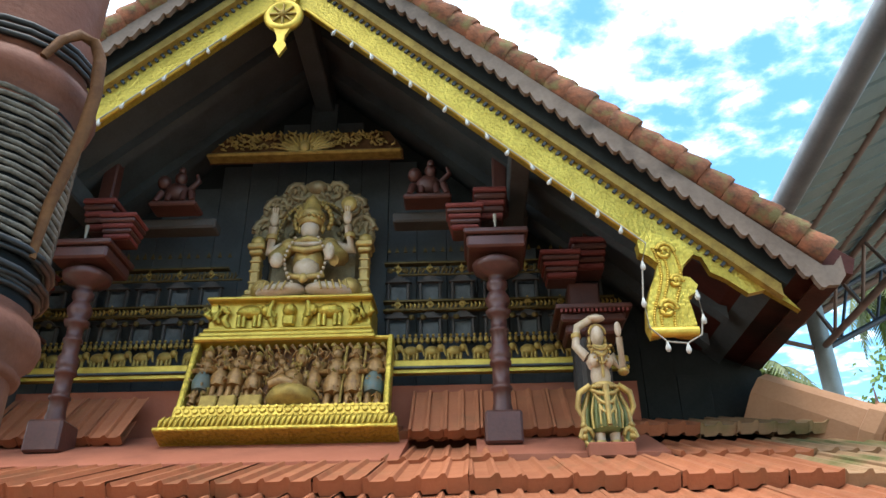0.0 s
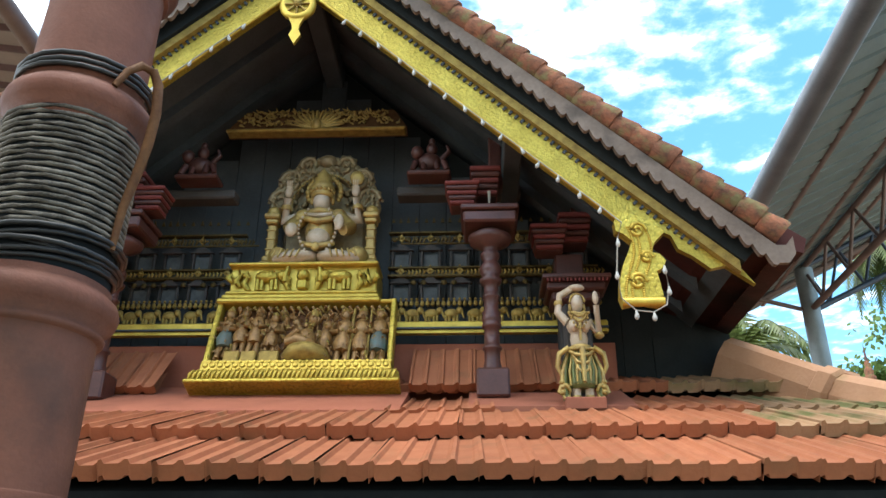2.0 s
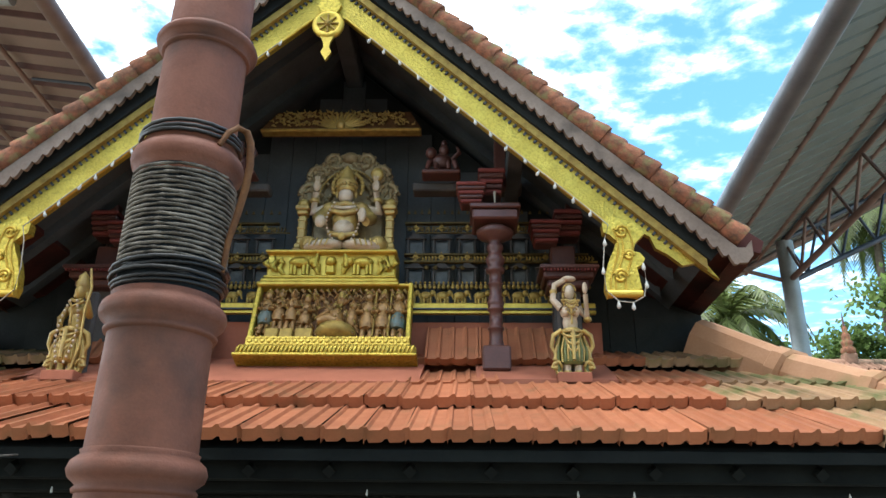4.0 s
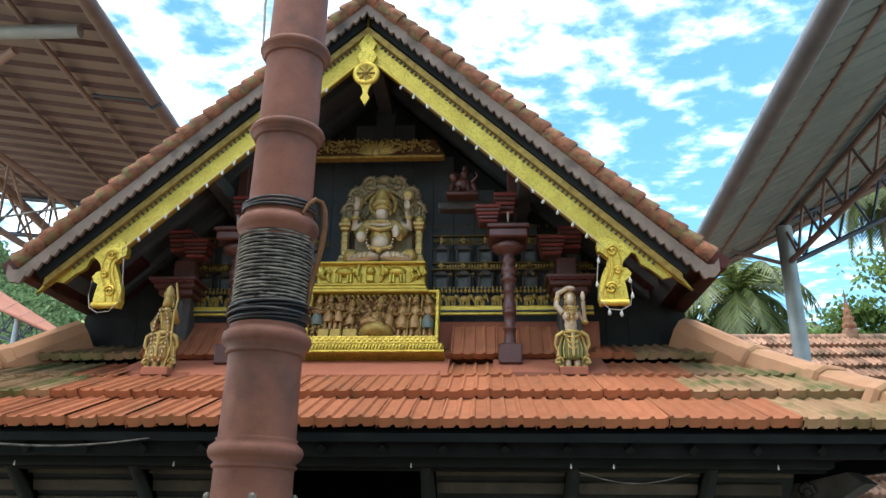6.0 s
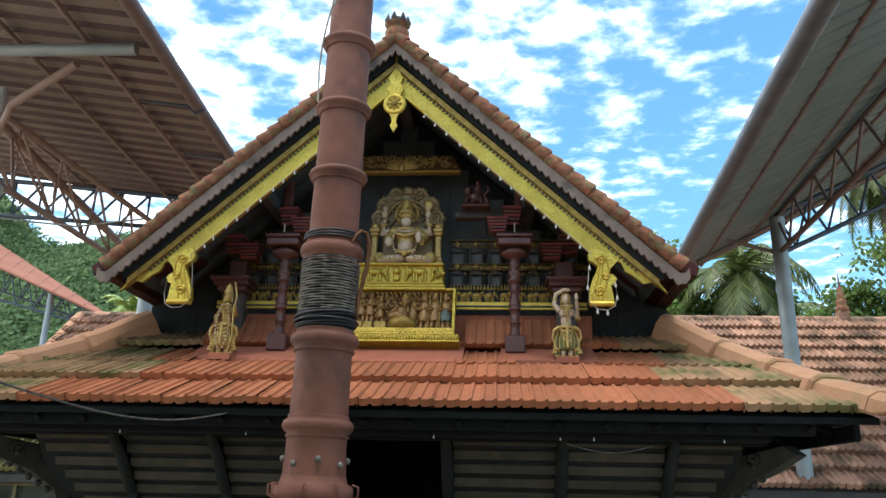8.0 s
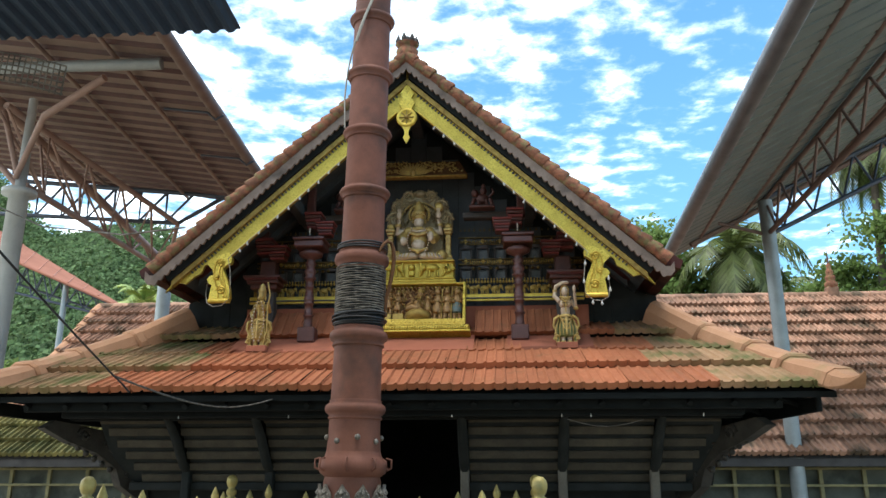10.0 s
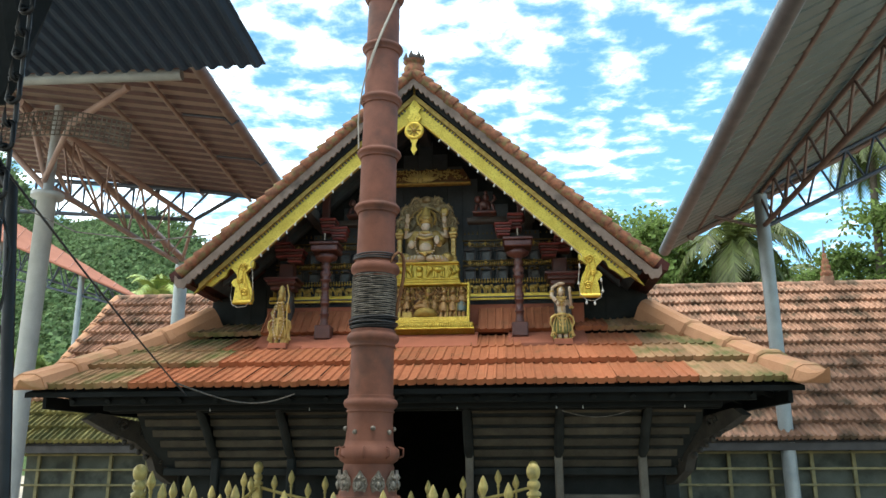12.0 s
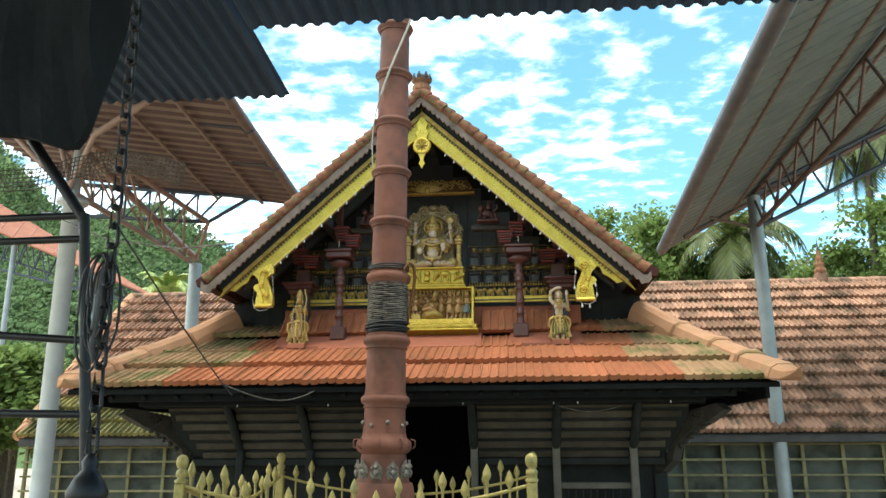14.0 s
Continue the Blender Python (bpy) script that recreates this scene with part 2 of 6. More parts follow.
# Paler than the galvanised posts: daylight on this one put into the colour.
M_POST_PALE = material("pale light-tinted steel post", (0.52, 0.54, 0.53), (0.40, 0.42, 0.41), 0.5, 0.1, 3, 40, 0.1)
M_GUTTER = material("grey sheet gutter", (0.15, 0.145, 0.145), (0.10, 0.098, 0.10), 0.45, 0.3, 3, 40, 0.1)
M_TRUSS_BLUE = material("blue grey steel", (0.06, 0.075, 0.10), (0.04, 0.05, 0.07), 0.5, 0.2, 4, 50, 0.15)
M_SHEET = material("coated roof sheet underside", (0.265, 0.19, 0.155), (0.21, 0.15, 0.122), 0.5, 0.1, 1.5, 30, 0.05)
M_SHEET_R = material("green grey sheet underside", (0.135, 0.165, 0.155), (0.10, 0.125, 0.118), 0.5, 0.1, 1.5, 30, 0.05)
M_SHEET_BLUE = material("blue roof sheet", (0.040, 0.068, 0.110), (0.028, 0.048, 0.078), 0.6, 0.0, 1.5, 30, 0.05)
M_SHEET_PINK = material("terracotta roof sheet", (0.36, 0.15, 0.095), (0.29, 0.12, 0.08), 0.8, 0.0, 1.5, 30, 0.05)
M_BLACK = material("black painted iron", (0.012, 0.012, 0.013), None, 0.45, 0.3, 10, 60, 0.2)
# Limewash set dark grey-green, darker still in patches.
M_WALL_PALE = material("dark grey-green limewash", (0.115, 0.12, 0.092), (0.065, 0.068, 0.052), 0.85, 0, 2, 40, 0.2, stain=(0.04, 0.042, 0.032), stain_at=(0.48, 0.66), stain_scale=1.8)
M_GROUND = material("swept sandy ground", (0.45, 0.39, 0.30), (0.36, 0.30, 0.225), 0.95, 0, 0.6, 25, 0.5, space="World")
M_LEAF = material("tree leaves", (0.215, 0.285, 0.085), (0.135, 0.20, 0.055), 0.55, 0, 3, 20, 0.0, vary=0.45)
# Distance haze is imitated by a lighter leaf colour here.
M_LEAF_FAR = material("hill forest leaves", (0.165, 0.235, 0.10), (0.10, 0.16, 0.065), 0.7, 0, 0.5, 5, 0.0, vary=0.5)
M_PALM_YOUNG = material("young palm fronds", (0.30, 0.36, 0.08), (0.20, 0.27, 0.055), 0.5, 0, 3, 20, 0.0, vary=0.3)
M_PALM = material("palm fronds", (0.17, 0.19, 0.06), (0.11, 0.14, 0.04), 0.45, 0, 3, 20, 0.0, vary=0.4)
for leafy in (M_LEAF, M_LEAF_FAR, M_PALM):          # thin leaves let light through
    ln, ll_ = leafy.node_tree.nodes, leafy.node_tree.links
    lb = ln["Principled BSDF"]
    through_leaf = ln.new("ShaderNodeBsdfTranslucent")
    blend = ln.new("ShaderNodeMixShader")
    blend.inputs[0].default_value = 0.45
    ll_.new(lb.inputs["Base Color"].links[0].from_socket, through_leaf.inputs["Color"])
    ll_.new(lb.outputs[0], blend.inputs[1])
    ll_.new(through_leaf.outputs[0], blend.inputs[2])
    ll_.new(blend.outputs[0], ln["Material Output"].inputs["Surface"])
M_BARK = material("grey bark", (0.16, 0.13, 0.10), (0.09, 0.07, 0.055), 0.9, 0, 8, 60, 0.6)
M_TARP = material("black tarpaulin", (0.016, 0.020, 0.024), (0.010, 0.013, 0.015), 0.9, 0, 3, 30, 0.3)
M_BULB = material("frosted lamp bulb", (0.52, 0.50, 0.45), (0.40, 0.38, 0.34), 0.3, 0, 10, 60, 0.0)

# ---- mesh helpers ----


class Shape:
    """Points and faces gathered for one mesh; each face keeps its material slot and whether it is smooth."""

    def __init__(self):
        self.v, self.f, self.m, self.s = [], [], [], []

    def add(self, verts, faces, mat=0, smooth=False):
        k = len(self.v)
        self.v += [tuple(p) for p in verts]
        self.f += [tuple(i + k for i in f) for f in faces]
        self.m += [mat] * len(faces)
        self.s += [smooth] * len(faces)
        return self

    def box(self, c, size, m=None, bevel=0.0, mat=0):
        hx, hy, hz = (d / 2 for d in size)
        c = Vector(c)
        turn = m or Matrix.Identity(3)
        b = min(bevel, hx * 0.9, hy * 0.9, hz * 0.9)
        if b <= 0:
            vs = [(x, y, z) for x in (-hx, hx) for y in (-hy, hy) for z in (-hz, hz)]
            fs = [(0, 1, 3, 2), (4, 6, 7, 5), (0, 4, 5, 1), (2, 3, 7, 6), (0, 2, 6, 4), (1, 5, 7, 3)]
        else:
            vs, index = [], {}
            for sx in (-1, 1):
                for sy in (-1, 1):
                    for sz in (-1, 1):
                        for axis, p in enumerate(((sx * hx, sy * (hy - b), sz * (hz - b)), (sx * (hx - b), sy * hy, sz * (hz - b)), (sx * (hx - b), sy * (hy - b), sz * hz))):
                            index[sx, sy, sz, axis] = len(vs)
                            vs.append(p)
            g = lambda *k: index[k]
            fs = []
            for s in (-1, 1):
                for axis in range(3):
                    ring = ((-1, -1), (1, -1), (1, 1), (-1, 1))
                    q = []
                    for p1, p2 in ring:
                        k = [p1, p2]
                        k.insert(axis, s)
                        q.append(g(*k, axis))
                    fs.append(tuple(q if (s > 0) != (axis == 1) else q[::-1]))
            for axis in range(3):
                o1, o2 = [a for a in range(3) if a != axis]
                for s1 in (-1, 1):
                    for s2 in (-1, 1):
                        e = []
                        for s in (-1, 1):
                            k = [0, 0, 0]
                            k[axis], k[o1], k[o2] = s, s1, s2
                            e.append((g(*k, o1), g(*k, o2)))
                        fs.append((e[0][0], e[0][1], e[1][1], e[1][0]))
            for sx in (-1, 1):
                for sy in (-1, 1):
                    for sz in (-1, 1):
                        fs.append(tuple(g(sx, sy, sz, a) for a in range(3)))
        return self.add([c + turn @ Vector(p) for p in vs], fs, mat)

    def tube(self, points, radius, sides=8, mat=0, ends=True):
        """A round rod along points; radius: one, or one a point."""
        pts = [Vector(p) for p in points]
        rad = radius if isinstance(radius, (list, tuple)) else [radius] * len(pts)
        up = Vector((0, 0, 1)) if abs((pts[-1] - pts[0]).normalized().z) < 0.9 else Vector((1, 0, 0))
        vs, fs = [], []
        for i, p in enumerate(pts):
            d = (pts[min(i + 1, len(pts) - 1)] - pts[max(i - 1, 0)]).normalized()
            a = d.cross(up).normalized()
            bb = a.cross(d)
            vs += [p + (a * math.cos(2 * math.pi * j / sides) + bb * math.sin(2 * math.pi * j / sides)) * rad[i] for j in range(sides)]
        for i in range(len(pts) - 1):
            for j in range(sides):
                k = (j + 1) % sides
                fs.append((i * sides + j, i * sides + k, (i + 1) * sides + k, (i + 1) * sides + j))
        self.add(vs, fs, mat, True)
        if ends:
            n = len(pts) - 1
            self.add(vs[:sides], [tuple(range(sides))], mat)
            self.add(vs[n * sides:], [tuple(range(sides))], mat)
        return self

    def lathe(self, profile, c=(0, 0, 0), sides=20, mat=0, turn=0.0, smooth=True, m=None):
        """A turned form about the upright through c; profile: pairs of radius and height."""
        vs, fs = [], []
        c = Vector(c)
        m = m or Matrix.Identity(3)
        for r, z in profile:
            vs += [c + m @ Vector((r * math.cos(turn + 2 * math.pi * j / sides), r * math.sin(turn + 2 * math.pi * j / sides), z)) for j in range(sides)]
        for i in range(len(profile) - 1):
            for j in range(sides):
                k = (j + 1) % sides
                fs.append((i * sides + j, i * sides + k, (i + 1) * sides + k, (i + 1) * sides + j))
        self.add(vs, fs, mat, smooth)
        n = len(profile) - 1
        if profile[0][0] > 0.002:
            self.add(vs[:sides], [tuple(range(sides))[::-1]], mat)
        if profile[-1][0] > 0.002:
            self.add(vs[n * sides:], [tuple(range(sides))], mat)
        return self

    def ball(self, c, r, mat=0, seg=10, m=None):
        """An ellipsoid; r: one radius or three."""
        r = r if isinstance(r, (list, tuple)) else (r, r, r)
        c = Vector(c)
        m = m or Matrix.Identity(3)
        rings = max(4, seg * 2 // 3)
        vs = [c + m @ Vector((0, 0, -r[2]))]
        for i in range(1, rings):
            a = -math.pi / 2 + math.pi * i / rings
            vs += [c + m @ Vector((r[0] * math.cos(a) * math.cos(2 * math.pi * j / seg), r[1] * math.cos(a) * math.sin(2 * math.pi * j / seg), r[2] * math.sin(a))) for j in range(seg)]
        vs.append(c + m @ Vector((0, 0, r[2])))
        fs = [(0, 1 + (j + 1) % seg, 1 + j) for j in range(seg)]
        for i in range(rings - 2):
            for j in range(seg):
                k = (j + 1) % seg
                fs.append((1 + i * seg + j, 1 + i * seg + k, 1 + (i + 1) * seg + k, 1 + (i + 1) * seg + j))
        t = len(vs) - 1
        fs += [(t, 1 + (rings - 2) * seg + j, 1 + (rings - 2) * seg + (j + 1) % seg) for j in range(seg)]
        return self.add(vs, fs, mat, True)

    def slab(self, outline, y0, y1, mat=0, place=None):
        """A flat form: an outline of (x, z), given thickness from y0 to y1."""
        n = len(outline)
        vs = [Vector((x, y0, z)) for x, z in outline] + [Vector((x, y1, z)) for x, z in outline]
        if place:
            vs = [place @ p for p in vs]
        fs = [tuple(range(n)), tuple(range(2 * n - 1, n - 1, -1))]
        fs += [(i, n + i, n + (i + 1) % n, (i + 1) % n) for i in range(n)]
        return self.add(vs, fs, mat)

    def quad(self, a, b, c, d, mat=0):
        return self.add([a, b, c, d], [(0, 1, 2, 3)], mat)


def mesh_of(name, shape, mats):
    me = bpy.data.meshes.new(name)
    me.from_pydata(shape.v, [], shape.f)
    for mt in mats if isinstance(mats, (list, tuple)) else [mats]:
        me.materials.append(mt)
    me.polygons.foreach_set("material_index", shape.m)
    me.polygons.foreach_set("use_smooth", shape.s)
    bm = bmesh.new()
    bm.from_mesh(me)
    bmesh.ops.recalc_face_normals(bm, faces=bm.faces)
    bm.to_mesh(me)
    bm.free()
    me.update()
    return me


def part(name, shape, mats, parent, label=""):
    ob = new(name, shape if isinstance(shape, bpy.types.Mesh) else mesh_of(name, shape, mats))
    if parent:
        ob.parent = parent
    return tagged(ob, label)


def thing(name, label, category, group="", place=None, kind=""):
    ob = new(name)
    ob.empty_display_size = 0.1
    if place is not None:
        ob.matrix_basis = place
    return tagged(ob, label, category, group, kind)


def solid(name, shape, mats, label, category="", group="", kind=""):
    return tagged(new(name, mesh_of(name, shape, mats)), label, category, group, kind)


def frame_of(origin, u, v):
    """A pose whose x runs along u and y along v."""
    u, v = Vector(u).normalized(), Vector(v)
    n = u.cross(v).normalized()
    v = n.cross(u)
    m = Matrix((u, v, n)).transposed().to_4x4()
    m.translation = Vector(origin)
    return m


# a clay roof tile: across x, up the slope y, its lower end raised over the course below
def tile_mesh(name, w, l, mat, thick=0.045, rib=1.0, lip=0.058):
    prof = [(0.005, 0.0), (0.02, 0.026), (0.09, 0.032), (0.13, 0.012), (0.40, 0.014), (0.45, 0.022), (0.50, 0.034), (0.57, 0.034), (0.61, 0.012), (0.88, 0.014), (0.93, 0.024), (0.995, 0.030)]
    k = rib * w / 0.25
    top = [(p * w, 0.0, thick + h * k) for p, h in prof]
    back = [(p * w, l, 0.005 + h * k) for p, h in prof]
    low = [(p * w, 0.008, thick + h * k - lip) for p, h in prof]
    under = [(p * w, l * 0.5, h * k * 0.6 - 0.004) for p, h in prof]
    n = len(prof)
    s = Shape()
    fs = [(i, i + 1, n + i + 1, n + i) for i in range(n - 1)] + [(2 * n + i, 2 * n + i + 1, i + 1, i) for i in range(n - 1)] + [(3 * n + i, 3 * n + i + 1, 2 * n + i + 1, 2 * n + i) for i in range(n - 1)]
    s.add(top + back + low + under, fs)
    return mesh_of(name, s, mat)


def corrugated(shape, corner, along, across, n, depth, mat=0, dark_strip=None):
    """A ribbed sheet: n ribs stepping along, each running across."""
    corner, along, across = Vector(corner), Vector(along), Vector(across)
    nor = along.cross(across).normalized() * depth
    vs, fs = [], []
    steps = n * 4
    cut = (0, 0.25, 0.5, 0.75) if dark_strip is None else (0, 0.05, 0.14, 0.92)
    for i in range(steps + 1):
        h = (0, 1, 1, 0)[i % 4] if dark_strip is None else (0, 0, 1, 1)[i % 4]
        p = corner + along * ((i // 4 + cut[i % 4]) / n) + nor * h
        vs += [p, p + across]
    fs = [(2 * i, 2 * i + 2, 2 * i + 3, 2 * i + 1) for i in range(steps)]
    shape.add(vs, fs, mat)
    shape.add([Vector(p) + nor.normalized() * 0.006 for p in vs], [f[::-1] for f in fs], mat)
    if dark_strip is not None:                              # dark strips in the colour: sheet laps and purlin shadows together
        for k in (len(fs), 0):
            for i in range(steps):
                if i % 4 in (0, 3):
                    shape.m[len(shape.m) - 2 * len(fs) + k + i] = dark_strip


def truss(name, a, b, drop_a, drop_b, bays, mat, parent, r=0.035):
    """Two chords from a to b with zigzag webs; the lower chord hangs drop_a and drop_b below."""
    a, b = Vector(a), Vector(b)
    la, lb = a - Vector((0, 0, drop_a)), b - Vector((0, 0, drop_b))
    part("top_chord", Shape().tube([a, b], r, 6), mat, parent)
    part("bottom_chord", Shape().tube([la, lb], r * 1.15, 6), mat, parent)
    for i in range(bays):
        for k0, k1 in (((i, 0), (i + 0.5, 1)), ((i + 0.5, 1), (i + 1, 0))):
            q = [(a.lerp(b, t / bays) if s == 0 else la.lerp(lb, t / bays)) for t, s in (k0, k1)]
            if (q[0] - q[1]).length > 0.08:
                part("web", Shape().tube(q, r * 0.6, 5), mat, parent)

# ---- the setting ----
solid("ground", Shape().quad((-400, -400, 0), (400, -400, 0), (400, 400, 0), (-400, 400, 0)), M_GROUND, "swept sandy temple yard", "ground", kind="structure")

K, TOP, HALF = 0.914, 6.26, 2.70          # pitch, apex height and half width of the gable roof
RZ, RS = 3.00, 0.42                        # lower roof: height at y = 0 and its pitch
EAVE = -1.74


def roof_z(y):
    return RZ + RS * y


def both(f):
    for side in (1, -1):
        f(side)


# upper gable roof: deck, rafters
gable_roof = thing("gable_roof", "steep gable roof of old clay tiles over dark rafters", "roof", kind="structure")
deck = Shape()
for side in (1, -1):
    deck.slab([(0, TOP - 0.14), (side * 2.58, TOP - 0.14 - K * 2.58), (side * 2.58, TOP - 0.21 - K * 2.58), (0, TOP - 0.21)], -0.78, 9.0)
part("deck", deck, M_BLACKWOOD, gable_roof)
for side in (1, -1):
    for i in range(4):
        yy = -0.45 + 0.4 * i
        part("rafter", Shape().slab([(0.03 * side, TOP - 0.21), (side * 2.46, TOP - 0.21 - K * 2.43), (side * 2.46, TOP - 0.33 - K * 2.43), (0.03 * side, TOP - 0.33)], yy, yy + 0.09), M_BLACKWOOD, gable_roof)
    part("eave_soffit", Shape().slab([(side * 2.84, 3.66), (side * 2.86, 3.73), (side * 2.50, 3.98), (side * 2.16, 4.20), (side * 2.14, 4.05), (side * 2.42, 3.80)], -0.60, 4.0), M_EAVEWOOD, gable_roof, "maroon boarded underside of the eave")
    part("eave_end", Shape().slab([(side * 2.83, 3.64), (side * 2.86, 3.72), (side * 2.52, 3.98), (side * 2.30, 3.98), (side * 2.48, 3.74)], -0.72, -0.604), M_EAVEWOOD, gable_roof, "maroon carved eave end board")
    part("purlin", Shape().box((side * 1.35, 0.38, TOP - 0.42 - K * 1.35), (0.12, 1.8, 0.14), None, 0.01), M_BLACKWOOD, gable_roof)
part("ridge_beam", Shape().box((0, 0.5, TOP - 0.42), (0.14, 2.2, 0.2), None, 0.01), M_BLACKWOOD, gable_roof)

# gable wall behind, dark boards
gable_wall = thing("gable_wall", "dark bluish boarded gable wall, deep under the roof", "wall", kind="structure")
part("backing", Shape().slab([(-2.84, 2.9), (2.84, 2.9), (2.83, 3.64), (2.46, 3.79), (0, TOP - 0.3), (-2.46, 3.79), (-2.83, 3.64)], 0.62, 0.80), M_NEARBLACK, gable_wall)
for i in range(-12, 13):
    h = TOP - 0.36 - K * (abs(i) * 0.2 + 0.1)
    if h > 3.5:
        # outermost boards use the darker timber of the backing
        part("board", Shape().box((i * 0.2, 0.608, (h + 3.3) / 2), (0.197, 0.024, h - 3.3), None, 0.003), M_BLACKWOOD if abs(i) < 10 else M_NEARBLACK, gable_wall)
for side in (1, -1):
    part("side_wall", Shape().box((side * 2.45, 4.8, 3.2), (0.14, 8.0, 1.2)), M_NEARBLACK, gable_wall)

# lower skirt roof deck with hips
porch_roof = thing("porch_roof", "lower hipped skirt roof of orange clay tiles", "roof", kind="structure")
lo = Shape()
zt, ze = roof_z(0.62) - 0.02, roof_z(EAVE) + 0.03
HX0, HX1 = 2.9, 3.78
lo.add([(-HX1, EAVE, ze), (HX1, EAVE, ze), (HX0, 0.62, zt), (-HX0, 0.62, zt), (-HX1, EAVE, ze - 0.05), (HX1, EAVE, ze - 0.05), (HX0, 0.62, zt - 0.05), (-HX0, 0.62, zt - 0.05)],
       [(0, 1, 2, 3), (7, 6, 5, 4), (0, 4, 5, 1), (1, 5, 6, 2), (2, 6, 7, 3), (3, 7, 4, 0)])
for side in (1, -1):
    lo.add([(side * HX1, EAVE, ze), (side * (HX1 + 0.1), 8.0, ze), (side * HX0, 8.0, zt), (side * HX0, 0.62, zt)], [(0, 1, 2, 3)])
part("deck", lo, M_EAVE_BLACK, porch_roof)

# mortared hips, in long overlapping lengths
for side in (1, -1):
    spine = [Vector((side * px_, py_, pz_)) for px_, py_, pz_ in ((3.80 if side > 0 else 3.70, EAVE - 0.06, roof_z(EAVE) + 0.12), (3.655, -1.21, 2.575), (3.50, -0.62, 2.80), (3.20, -0.02, 3.09), (2.80, 0.48, 3.47))]
    a, b = spine[0], spine[1]
    for i in range(4):
        p, q = spine[i] + (spine[i] - spine[i + 1]) * 0.05, spine[i + 1]
        fr = frame_of(p, (q - p), Vector((0, 0, 1)).cross(q - p))
        L = (q - p).length
        s = Shape()
        prof = [(-0.175, -0.26), (-0.185, -0.04), (-0.155, 0.060), (-0.085, 0.100), (0.085, 0.100), (0.155, 0.060), (0.185, -0.04), (0.175, -0.26)]
        vs, fs = [], []
        for d, k in ((0, 1.0), (0.02, 1.17 if i else 1.0), (0.10, 1.15 if i else 1.0), (0.12, 0.98), (L, 0.90)):
            skirt = 0.24 + 0.19 * (i + d / L)                    # flanks deepen towards the wall
            vs += [fr @ Vector((d, w * k, (h * skirt if h < -0.1 else h * k) + 0.004 * math.sin(17 * d + i))) for w, h in prof]
        for k in range(4):
            fs += [(k * 8 + j, k * 8 + j + 1, k * 8 + 9 + j, k * 8 + 8 + j) for j in range(7)]
        s.add(vs, fs, 0, False)
        s.add(vs[:8], [tuple(range(8))], 0)
        s.add(vs[-8:], [tuple(range(8))[::-1]], 0)
        part("hip_tile", s, M_HIP, porch_roof, "peach mortared hip length")
    tip = Shape()
    fr = frame_of(a, b - a, Vector((0, 0, 1)).cross(b - a))
    worn = 1.0 if side > 0 else 0.5                          # one end is broken short
    vs, fs = [], []
    for d, k, up in ((0.0, 1.0, 0.0), (-0.08, 0.90, -0.010), (-0.15, 0.66, 0.0), (-0.21, 0.42, 0.03), (-0.26, 0.20, 0.075), (-0.29, 0.04, 0.12)):
        vs += [fr @ Vector((d * worn, w * k, max(h, -0.06) * k + up * worn)) for w, h in prof]
    for k in range(5):
        fs += [(k * 8 + 8 + j, k * 8 + 9 + j, k * 8 + j + 1, k * 8 + j) for j in range(7)] + [(k * 8, k * 8 + 7, k * 8 + 15, k * 8 + 8)]
    tip.add(vs, fs, 0, False)
    part("hip_end", tip, M_HIP, porch_roof, "upturned pointed hip end")

# plaster bench over the tiles that carries the figures
bench = thing("plaster_bench", "terracotta painted plaster bench on the lower roof", "ledge", kind="structure")


def bench_slab(x0, x1, y0, y1, up):
    s = Shape()
    v = [(x, y, roof_z(y) + u) for x in (x0, x1) for y in (y0, y1) for u in (-0.01, up)]
    s.add(v, [(0, 1, 3, 2), (4, 6, 7, 5), (0, 4, 5, 1), (2, 3, 7, 6), (1, 5, 7, 3), (0, 2, 6, 4)])
    part("slab", s, M_PLASTER, bench)


bench_slab(-1.32, 0.70, -0.50, 0.32, 0.085)
bench_slab(1.06, 1.96, -0.42, 0.32, 0.085)
bench_slab(-1.96, -1.32, -0.40, 0.32, 0.08)
part("riser", Shape().slab([(-2.0, 3.0), (2.0, 3.0), (2.0, 3.50), (-2.0, 3.50)], 0.34, 0.46), M_PLASTER, bench)

# ---- front of the porch under the eave ----
porch = thing("porch_front", "dark timber porch front with slatted screens and open doorway", "wall", kind="structure")
# Fascia, beams and rafters have the under-eave shade in their colour.
part("fascia", Shape().box((0, EAVE + 0.16, ze - 0.07), (6.76, 0.05, 0.11), None, 0.008), M_EAVE_BLACK, porch)
part("eave_beam", Shape().box((0, EAVE + 0.34, ze - 0.10), (6.2, 0.12, 0.14), None, 0.01), M_EAVE_BLACK, porch)
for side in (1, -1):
    part("side_fascia", Shape().box((side * (HX1 - 0.04), 3.05, ze - 0.08), (0.05, 9.0, 0.13), None, 0.008), M_EAVE_BLACK, porch)
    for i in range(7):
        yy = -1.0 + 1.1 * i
        part("rafter", Shape().tube([(side * (HX1 - 0.02), yy, ze - 0.06), (side * 3.12, yy, ze + 0.22)], 0.035, 4), M_EAVE_BLACK, porch)
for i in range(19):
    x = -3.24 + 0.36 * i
    part("rafter", Shape().tube([(x * 1.03, EAVE + 0.10, roof_z(EAVE + 0.10) - 0.10), (x, 0.2, roof_z(0.2) - 0.10)], 0.032, 4), M_EAVE_BLACK, porch)
part("wall_plate", Shape().box((0, 0.25, 2.42), (6.0, 0.16, 0.24), None, 0.01), M_EAVE_BLACK, porch)
